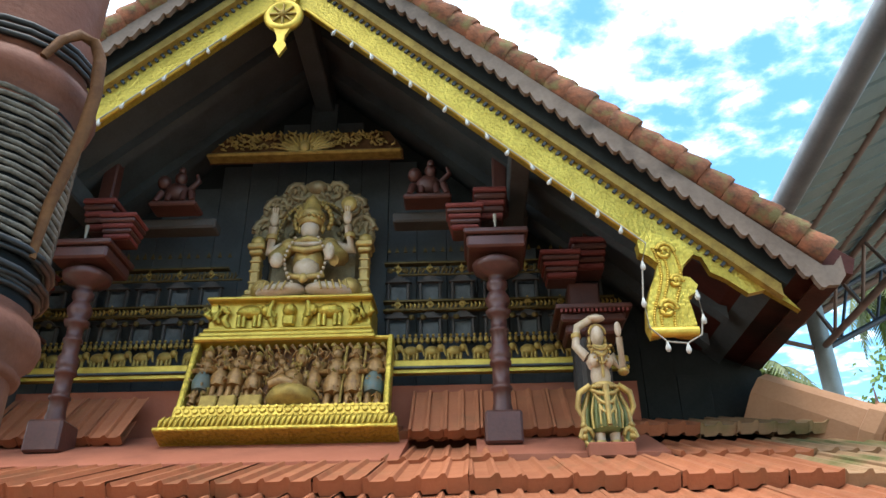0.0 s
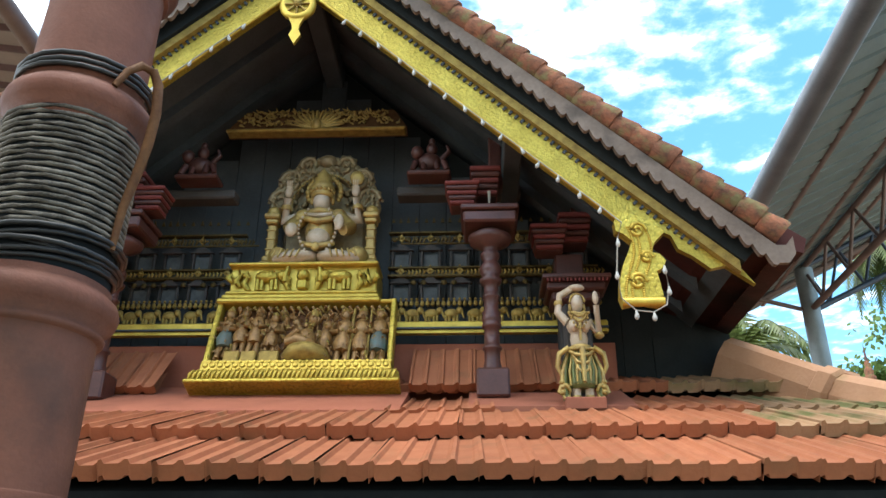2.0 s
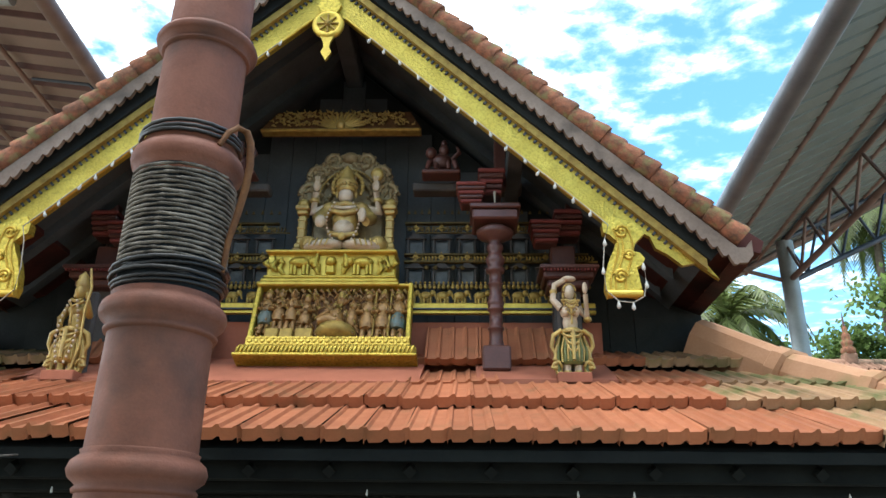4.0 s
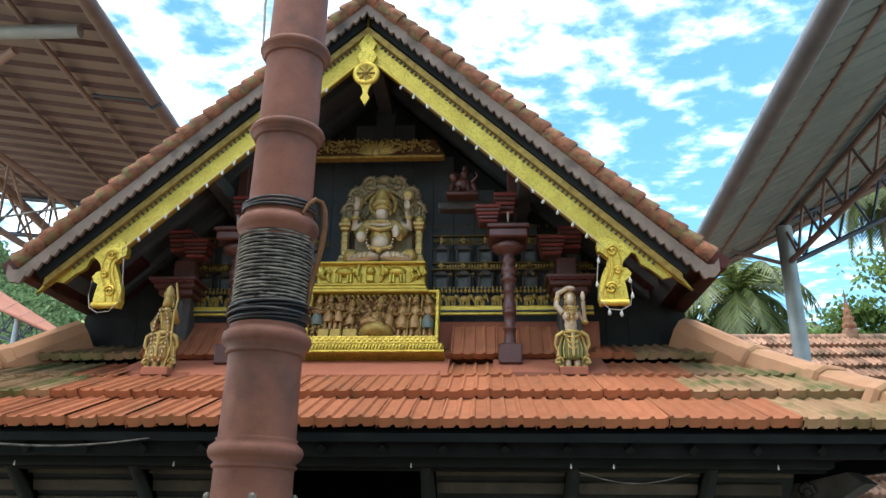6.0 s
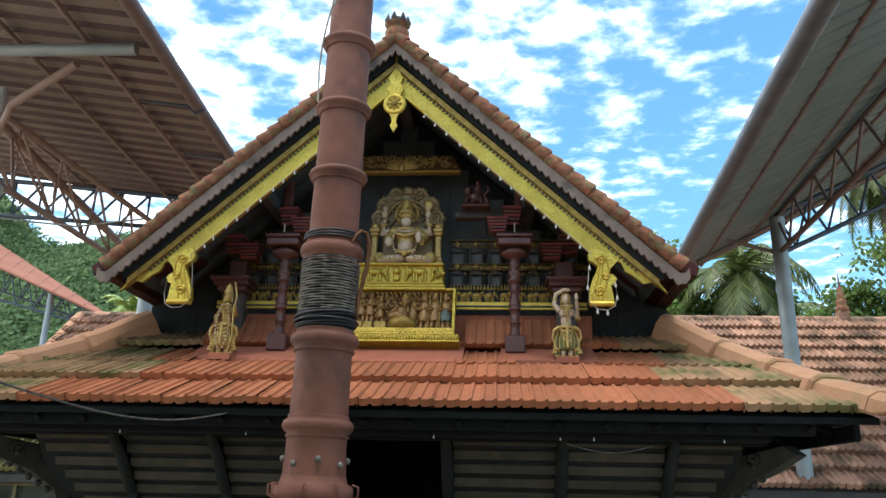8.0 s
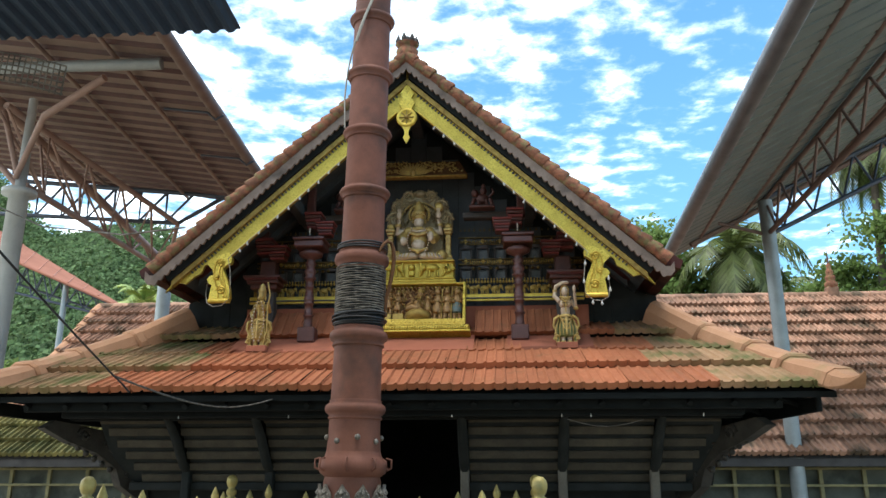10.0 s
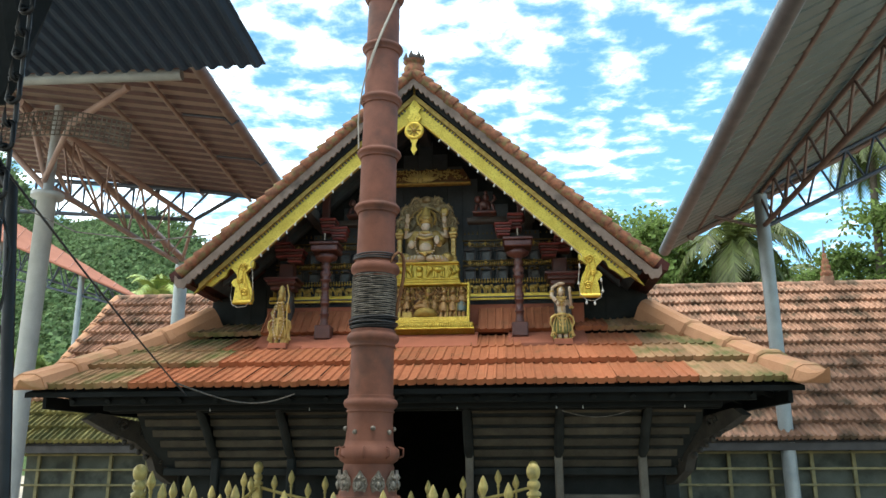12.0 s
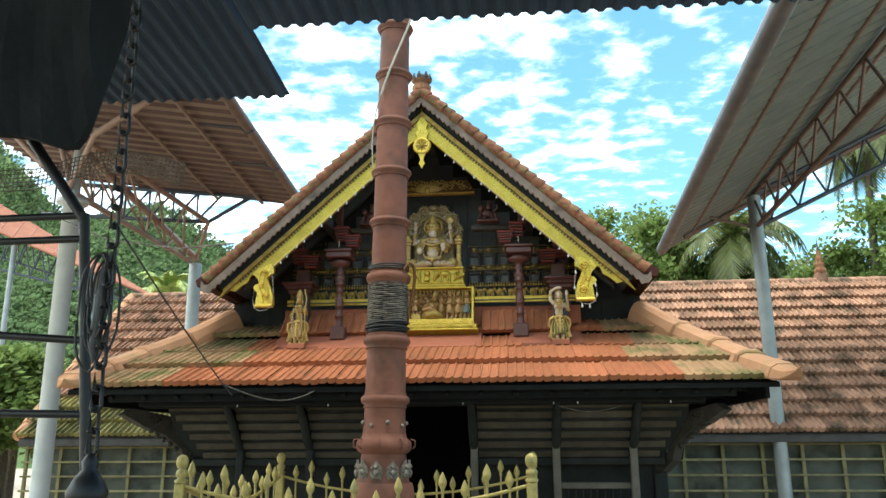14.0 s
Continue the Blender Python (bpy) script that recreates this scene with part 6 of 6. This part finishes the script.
coil.tube([(PX + 0.196 * math.cos(2 * math.pi * i / per), PY + 0.196 * math.sin(2 * math.pi * i / per), 2.845 + 0.0189 * i / per + 0.0025 * math.sin(i * 1.7)) for i in range(turns * per)], 0.0068, 6)
solid("rope_coil", coil, M_ROPE, "weathered grey rope wound tightly round the pole", "rope").matrix_basis = POLE_LEAN
cab = Shape()
rg = random.Random(4)
for k in range(7):
    z, tilt, ph = 2.765 + 0.014 * k, rg.uniform(0.005, 0.03), rg.uniform(0, 6)
    cab.tube([(PX + (0.197 + 0.008 * (k % 3)) * math.cos(a * 0.3), PY + (0.197 + 0.008 * (k % 3)) * math.sin(a * 0.3), z + tilt * math.sin(a * 0.3 + ph)) for a in range(22)], 0.0075, 6)
solid("cable_tangle", cab, M_CABLE, "black cables looped loosely below the rope", "cable").matrix_basis = POLE_LEAN
cab = Shape()
for k in range(3):
    cab.tube([(PX + 0.196 * math.cos(a * 0.3), PY + 0.196 * math.sin(a * 0.3), 3.375 + 0.014 * k + 0.008 * math.sin(a * 0.3 + k)) for a in range(22)], 0.008, 6)
band_loop = Shape()
band_loop.tube([(PX + 0.16, PY - 0.13, 3.33), (PX + 0.185, PY - 0.12, 3.39), (PX + 0.215, PY - 0.10, 3.425), (PX + 0.245, PY - 0.08, 3.415), (PX + 0.262, PY - 0.07, 3.37), (PX + 0.268, PY - 0.06, 3.28), (PX + 0.258, PY - 0.05, 3.18), (PX + 0.238, PY - 0.04, 3.08), (PX + 0.215, PY - 0.035, 2.97), (PX + 0.205, PY - 0.03, 2.84)], [0.010, 0.012, 0.014, 0.015, 0.016, 0.016, 0.016, 0.015, 0.013, 0.010], 8)
solid("cloth_loop", band_loop, M_CLAY_DARK, "worn brown cloth band looped off the pole", "cloth band").matrix_basis = POLE_LEAN
solid("collar_cable", cab, M_CABLE, "black cables looped round the pole's collar", "cable").matrix_basis = POLE_LEAN
cord = Shape()
cp = []
for i in range(26):
    t = i / 25
    a = radians(-10 - 150 * t)
    cp.append((PX + 0.205 * math.cos(a), PY + 0.205 * math.sin(a), 6.3 - 1.5 * t))
cord.tube(cp + [(PX - 0.20, PY - 0.06, 4.70), (PX - 0.19, PY - 0.06, 4.55), (PX - 0.185, PY - 0.06, 4.43)], 0.0075, 6)
cord.tube([(p[0] + 0.02, p[1] - 0.008, p[2] + 0.02) for p in cp[3:20]], 0.008, 6)
solid("flag_rope", cord, M_CORD, "pale flag cord hanging in a spiral along the pole", "rope").matrix_basis = POLE_LEAN

# bosses and hooks of the pole's foot
for i in range(10):
    bs = Shape()
    a = 2 * math.pi * i / 10 + 0.2
    place = Matrix.Translation((0.232 * math.cos(a), 0.232 * math.sin(a), 1.47)) @ Matrix.Rotation(a + math.pi / 2, 4, "Z") @ Matrix.Rotation(radians(6), 4, "X")
    bs.slab([(-0.048, -0.075), (0.048, -0.075), (0.062, -0.02), (0.050, 0.03), (0.026, 0.055), (0, 0.095), (-0.026, 0.055), (-0.050, 0.03), (-0.062, -0.02)], -0.012, 0.012, 0, place)
    bs.ball(place @ Vector((0, -0.016, -0.02)), (0.026, 0.026, 0.036), 0, 8)
    bs.ball(place @ Vector((0, -0.018, 0.035)), 0.017, 0, 7)
    for k in range(9):
        q = math.pi * (k / 8 * 1.3 - 0.15)
        bs.ball(place @ Vector((0.046 * math.cos(q), -0.014, -0.01 + 0.062 * math.sin(q))), 0.010, 0, 6)
    for sg in (1, -1):
        bs.tube([place @ Vector((sg * 0.022, -0.018, 0.0)), place @ Vector((sg * 0.042, -0.018, -0.03)), place @ Vector((sg * 0.012, -0.026, -0.055))], 0.010, 6)
    part("boss", bs, M_BOSS, drum, "tarnished relief plate")
for i in range(8):
    a = 2 * math.pi * i / 8
    part("hook", Shape().tube([(0.25 * math.cos(a), 0.25 * math.sin(a), 1.66), (0.29 * math.cos(a), 0.29 * math.sin(a), 1.68), (0.29 * math.cos(a), 0.29 * math.sin(a), 1.74), (0.25 * math.cos(a), 0.25 * math.sin(a), 1.75)], 0.009, 6), M_POLE, band)
    part("star_boss", Shape().ball((0.205 * math.cos(a + 0.3), 0.205 * math.sin(a + 0.3), 1.90 - 0.03 * (i % 2)), (0.022, 0.022, 0.022), seg=8), M_BOSS, pole)

# ---- gilt fence round the pole ----
M_FENCE = material("yellow gilt fence paint", (0.44, 0.35, 0.11), (0.27, 0.21, 0.065), 0.5, 0.25, 12, 80, 0.2, stain=(0.22, 0.20, 0.09), stain_at=(0.55, 0.75), stain_scale=6)
fence = thing("fence", "yellow gilt railing with spear heads and ball-topped posts", "fence")
corners = [(-1.66, -3.55), (1.21, -3.46), (1.27, -1.25), (-1.50, -1.25)]
for cx_, cy_ in corners:
    pst = part("post", Shape().box((cx_, cy_, 0.70), (0.085, 0.085, 1.40), None, 0.01), M_FENCE, fence)
    part("ball_top", Shape().lathe([(0.05, 1.40), (0.054, 1.42), (0.03, 1.435), (0.044, 1.455), (0.048, 1.475), (0.042, 1.495), (0.026, 1.508), (0.040, 1.525), (0.048, 1.55), (0.050, 1.572), (0.043, 1.60), (0.024, 1.62), (0.0, 1.626)], (cx_, cy_, 0), 14), M_FENCE, pst)
for k in range(4):
    a, b = Vector((*corners[k], 0)), Vector((*corners[(k + 1) % 4], 0))
    L = (b - a).length
    n = int(L / 0.17)
    sag = lambda t: 0.20 * (1 - (2 * t - 1) ** 2)
    part("rail", Shape().tube([a.lerp(b, t / 10) + Vector((0, 0, 1.38 - sag(t / 10))) for t in range(11)], 0.016, 6), M_FENCE, fence)
    part("rail", Shape().tube([a + Vector((0, 0, 0.25)), b + Vector((0, 0, 0.25))], 0.016, 6), M_FENCE, fence)
    for i in range(1, n):
        p = a.lerp(b, i / n)
        h = 1.63 - sag(i / n) - (0.09 if i % 2 else 0)
        part("spear", Shape().tube([p + Vector((0, 0, 0.1)), p + Vector((0, 0, h - 0.13))], 0.011, 6).lathe([(0.012, h - 0.17), (0.018, h - 0.155), (0.012, h - 0.14), (0.033, h - 0.10), (0.035, h - 0.075), (0.016, h - 0.025), (0.002, h)], p, 8), M_FENCE, fence)

# ---- near clutter under the walkway roof ----
stand = thing("pipe_stand", "black painted iron pipe frame holding up the walkway roof", "pipe frame")
SX, SY = -1.44, -5.6
lean_x = lambda z: -1.185 - 0.1165 * z            # the near upright leans
part("upright", Shape().tube([(lean_x(0), SY, 0), (lean_x(3.09), SY, 3.09)], 0.032, 10), M_BLACK, stand)
part("upright", Shape().tube([(SX - 2.2, SY, 0), (SX - 2.2, SY, 4.92)], 0.028, 10), M_BLACK, stand)
for z0, z1 in ((1.87, 1.92), (2.30, 2.50), (2.93, 2.91), (3.08, 3.06)):
    part("rail", Shape().tube([(lean_x(z0), SY, z0), (SX - 2.6, SY, z1)], 0.024, 8), M_BLACK, stand)
part("brace", Shape().tube([(lean_x(3.05), SY, 3.05), (SX - 0.66, SY, 3.80), (SX - 1.16, SY, 4.90)], 0.035, 8), M_BLACK, stand)
tarp = Shape()
TN, TM = 44, 14
tv_, tf_ = [], []
for near in (1, 0):
    for i in range(TN + 1):
        for j in range(TM + 1):
            x = -1.30 - 2.9 * i / TN
            low = 3.45 + 0.25 * math.exp((x + 1.30) / 0.07) + 0.03 * math.sin(5.3 * x) + 0.012 * math.sin(17 * x)
            z = low + (4.90 - low) * j / TM
            slack = 1 - j / TM
            y = (-6.16 if near else -5.70) + (0.05 * math.sin(9 * x + 2.5 * z) + 0.025 * math.sin(23 * x - 4 * z)) * (0.3 + slack) + (0.20 if near else -0.20) * slack ** 4
            tv_.append((x, y, z))
TB = (TN + 1) * (TM + 1)
cell = lambda i, j: i * (TM + 1) + j
for i in range(TN):
    for j in range(TM):
        q = (cell(i, j), cell(i + 1, j), cell(i + 1, j + 1), cell(i, j + 1))
        tf_ += [q, tuple(TB + k for k in reversed(q))]
    tf_.append((cell(i, 0), TB + cell(i, 0), TB + cell(i + 1, 0), cell(i + 1, 0)))
for j in range(TM):
    tf_.append((cell(0, j), cell(0, j + 1), TB + cell(0, j + 1), TB + cell(0, j)))
    tf_.append((cell(TN, j), TB + cell(TN, j), TB + cell(TN, j + 1), cell(TN, j + 1)))
tarp.add(tv_, tf_)
solid("tarpaulin", tarp, M_TARP, "black tarpaulin bundle slung under the sheet roof", "tarpaulin")
net = Shape()
for i in range(56):
    u = i / 55
    x = -0.95 - 1.55 * u
    h = 3.42 + 0.10 * math.sin(math.pi * min(1, u * 1.6))
    net.tube([(x, SY + 0.06, h), (x - 0.015, SY + 0.07, h - 0.14)], 0.004, 4)
for j in range(6):
    net.tube([(-0.95 - 1.55 * k / 20, SY + 0.06, 3.42 - 0.028 * j + 0.10 * math.sin(math.pi * min(1, 1.6 * k / 20))) for k in range(21)], 0.004, 4)
solid("shade_net", net, M_ROPE, "strip of grey shade net hanging below the tarpaulin", "net")

lamp = thing("hanging_lamp", "black hanging temple lamp on an iron chain", "lamp", place=pose(-0.50, -7.15, 0))


def chain_link(z, flip):
    s = Shape()
    pts = []
    for i in range(13):
        a = 2 * math.pi * i / 12
        q = Vector((0.021 * math.cos(a), 0, 0.022 * math.sin(a) + (0.026 if math.sin(a) > 0 else -0.026)))
        if flip:
            q = Vector((0.25 * q.x, q.x, q.z))
        pts.append(q + Vector((0, 0, z)))
    s.tube(pts, 0.0078, 6)
    return s


for i in range(42):
    part("link", chain_link(1.70 + i * 0.080, i % 2 == 1), M_BLACK, lamp)
part("crown", Shape().lathe([(0.01, 1.66), (0.03, 1.63), (0.025, 1.60), (0.05, 1.57), (0.075, 1.52), (0.07, 1.49), (0.05, 1.47), (0.06, 1.43), (0.035, 1.40), (0.03, 1.30), (0.05, 1.27)], sides=14), M_BLACK, lamp)
part("dish", Shape().lathe([(0.05, 1.27), (0.17, 1.25), (0.18, 1.27), (0.15, 1.22), (0.04, 1.18), (0.0, 1.14)], sides=20), M_BLACK, lamp)

loop = Shape()
for k, (w, h, zc, dy) in enumerate(((0.080, 0.235, 2.20, 0.02), (0.060, 0.205, 2.235, 0.03), (0.045, 0.17, 2.26, 0.01), (0.070, 0.215, 2.215, 0.045))):
    loop.tube([(-0.545 + (0.010 * k - 0.015) + 0.85 * w * math.cos(a * math.pi / 14), -7.15 + dy + 0.008 * math.sin(a), zc + h * math.sin(a * math.pi / 14)) for a in range(29)], 0.0055, 6)
loop.tube([(-0.505, -7.13, 2.44), (-0.54, -7.12, 2.35), (-0.535, -7.12, 2.20), (-0.55, -7.12, 2.06), (-0.54, -7.12, 2.00)], [0.010, 0.022, 0.026, 0.022, 0.012], 8)
solid("cable_loop", loop, M_CABLE, "black cable hanging in loops on the iron chain", "cable")
solid("overhead_wire", Shape().tube([Vector((-0.50, -7.15, 2.56)).lerp(Vector((-0.76, -5.15, 2.07)), t / 12) - Vector((0, 0, 0.012 * math.sin(math.pi * t / 12))) for t in range(13)] + [(-0.755, -5.08, 2.045), (-0.74, -5.03, 2.01)], 0.0045, 6), M_CABLE, "thin black wire running out from the lamp chain", "wire")
solid("sagging_wire", Shape().tube([Vector((-0.76, -5.15, 2.07)).lerp(Vector((-1.02, EAVE - 0.03, 2.26)), t / 12) - Vector((0, 0, 0.10 * math.sin(math.pi * t / 12))) for t in range(13)], 0.005, 6), M_ROPE, "pale cord sagging below the porch eave", "wire")
solid("sagging_wire", Shape().tube([Vector((1.55, EAVE + 0.136, 2.09)).lerp(Vector((2.2, EAVE + 0.136, 2.085)), t / 12) - Vector((0, 0, 0.06 * math.sin(math.pi * t / 12))) for t in range(13)], 0.003, 6), M_ROPE, "pale cord sagging below the porch eave", "wire")
eave_bulbs = thing("eave_lights", "few small white bulbs under the porch eave", "string light")
for x in (-1.9, -0.9, 0.55, 1.5, 1.75, 2.7):
    part("bulb", Shape().lathe([(0.002, 0.010), (0.004, 0.0), (0.006, -0.008), (0.006, -0.014), (0.0, -0.020)], (x, EAVE + 0.10, 2.125), 8), M_BULB, eave_bulbs)
solid("roof_wire", Shape().tube([(-6.2, 1.0, 5.3), (-4.6, 0.2, 4.55), (-3.2, -0.5, 4.2), (-2.35, -0.84, 4.16)], 0.010, 6), M_ROPE, "pale cable reaching the gable's edge", "wire")

# far shed with a terracotta sheet roof and light trusses
far = thing("far_shed", "open shed with terracotta sheet roof on light steel trusses", "shed")
tip, back = Vector((-13.74, 21, 7.84)), Vector((-2.0, 4, 0.82))
low, high = Vector((-10.6, 0, 4.45)), Vector((-10.9, 0, 6.35))
s = Shape()
for face, lift in ((1, 0.0), (-1, -0.02)):
    vs = []
    for i in range(61):
        p = tip + back * (i / 60) + Vector((0, 0, lift + (0.05 if i % 4 in (1, 2) else 0)))
        vs += [p, p + low.lerp(high, i / 60)]
    s.add(vs, [(2 * i, 2 * i + 2, 2 * i + 3, 2 * i + 1)[::face] for i in range(60)])
for k in range(1, 16):                                # lapped sheet ends
    a, b = tip + low * (k / 16), tip + back + high * (k / 16)
    s.tube([a + Vector((0, 0, 0.03)), b + Vector((0, 0, 0.03))], 0.035, 5)
part("roof_sheet", s, M_SHEET_PINK, far)
part("edge_strip", Shape().tube([tip - Vector((0, 0.03, 0.03)), tip + low - Vector((0, 0.03, 0.03))], 0.06, 6), M_SHEET_PINK, far)
for k in (0.12, 0.55):
    a, b = tip + back * k + low.lerp(high, k) - Vector((0, 0, 0.12)), tip + back * k - Vector((0, 0, 0.12))
    truss("t", a, b, 2.3, 0.35, 14, M_TRUSS_BLUE, far, 0.05)
for k in (0.26, 0.62):
    top = tip + back * 0.12 + low * k
    part("post", Shape().tube([(top.x, top.y, 0), (top.x, top.y, top.z - 0.1)], 0.12, 10), M_STEEL, far)

# ---- roof tiles, piece by piece ----
TW, TL = 0.190, 0.67
course = Vector((0, 1, RS)).normalized()
STEP = TL / Vector((0, 1, RS)).length
me_red, me_pale = tile_mesh("tile", TW * 1.025, TL * 1.07, M_TILE, 0.065), tile_mesh("tile", TW * 1.025, TL * 1.07, M_TILE_PALE, 0.065)
rng = random.Random(3)
for row in range(4):
    y = EAVE - 0.03 + row * STEP
    halfw = HX1 + (HX0 - HX1) * (y - EAVE) / 2.36
    n = int(2 * halfw / TW) + 1
    for i in range(n):
        x = -halfw + 0.02 + i * TW + (row % 2) * 0.06 - 0.06
        mid = x + TW / 2
        if row >= 2 and (-1.9 < mid < 0.56 or 1.20 < mid < 1.86):
            continue
        pale = max(mid - 0.22, -mid) > 2.45 - 0.16 * row + rng.uniform(-0.22, 0.22) + (0.20 if row == 0 else 0)
        m = frame_of((x + rng.uniform(-0.006, 0.006), y + rng.uniform(-0.012, 0.012), roof_z(y) + 0.05 - (0.04 if row == 2 else 0.0) + rng.uniform(0, 0.010)), (1, rng.uniform(-0.012, 0.012), rng.uniform(-0.014, 0.014)), course)
        o = part("tile", me_pale if pale else me_red, None, porch_roof)
        o.matrix_basis = m

# a short steep row that leans on the riser under the ledge
steep = Vector((0, 1, 1.25)).normalized()
me_short = tile_mesh("tile", TW, 0.42, M_TILE)
for x0, x1 in ((0.70, 1.96), (-1.96, -0.66)):
    n = int((x1 - x0) / TW)
    for i in range(n):
        o = part("tile", me_short, None, porch_roof)
        o.matrix_basis = frame_of((x0 + i * TW, 0.03, roof_z(0.03) + 0.085 + rng.uniform(0, 0.006)), (1, 0, rng.uniform(-0.012, 0.012)), steep)

# verge: overlapping half-round tiles up each edge of the gable, tiles behind them joined
for side in (1, -1):
    a, b = Vector((side * 2.71, -0.79, 3.715)), Vector((0, -0.79, TOP - 0.115))
    n = 27
    for i in range(n):
        p, q = a.lerp(b, i / n), a.lerp(b, (i + 1.12) / n)
        s = Shape()
        j = rng.uniform(-0.012, 0.012)
        s.tube([p + Vector((0, j, 0)), p.lerp(q, 0.12) + Vector((0, j, 0)), q + Vector((0, j, -0.02))], [0.070, 0.074, 0.064], 10)
        part("verge_tile", s, M_TILE_VERGE, gable_roof, "lichened verge tile")
    st = Shape()
    slope = Vector((-side, 0, K)).normalized()
    L = Vector((HALF, 0, K * HALF)).length
    for r in range(10):
        for c in range(34):
            o = Vector((side * HALF, -0.72 + 0.25 * c, TOP - 0.14 - K * HALF)) + slope * (L * r / 10)
            nn = Vector((side * K, 0, 1)).normalized()
            u = Vector((0, 0.24, 0))
            v = slope * L / 10 * 1.08
            st.add([o + nn * 0.06, o + u * 0.3 + nn * 0.085, o + u * 0.5 + nn * 0.055, o + u + nn * 0.06, o + v + nn * 0.03, o + v + u * 0.3 + nn * 0.05, o + v + u * 0.5 + nn * 0.025, o + v + u + nn * 0.03, o, o + u * 0.5, o + u],
                   [(0, 1, 5, 4), (1, 2, 6, 5), (2, 3, 7, 6), (8, 9, 1, 0), (9, 10, 3, 2)])
    tagged(part("tile_field", st, M_TILE_VERGE, gable_roof), kind="stuff")

# hall roof tiles
hv = Vector((0, 1, hp)).normalized()
rows_n = 13
L = Vector((0, HR[0] - HE[0], HR[1] - HE[1])).length
ts = L / rows_n
me_hall, me_moss = tile_mesh("tile", 0.29, ts * 1.12, M_TILE_HALL, 0.125, 2.2, 0.105), tile_mesh("tile", 0.29, ts * 1.12, M_TILE_MOSS, 0.125, 2.2, 0.105)
field_h, field_m = Shape(), Shape()
tv = [tuple(v.co) for v in me_hall.vertices]
tf = [tuple(p.vertices) for p in me_hall.polygons]
for row in range(rows_n):
    o = Vector((0, HE[0], HE[1] + 0.01)) + hv * (row * ts - 0.03)
    left = XL + (RL - XL) * row / rows_n
    i = 0
    x = left
    while x < 18:
        # lower left courses: moss and the canopies' shade both in the tile colour
        moss = x < -3 and row < 3
        if not (-2.5 < x < 2.2):
            m = frame_of((x, o.y, o.z + rng.uniform(0, 0.012)), (1, 0, rng.uniform(-0.02, 0.02)), hv)
            if (3.2 < x < 9.0 and row >= 4) :
                t = part("tile", me_moss if moss else me_hall, None, hall)
                t.matrix_basis = m
            else:
                (field_m if moss else field_h).add([m @ Vector(p) for p in tv], tf)
        x += 0.29
tagged(part("tile_field", field_h, M_TILE_HALL, hall), kind="stuff")
tagged(part("tile_field", field_m, M_TILE_MOSS, hall), kind="stuff")
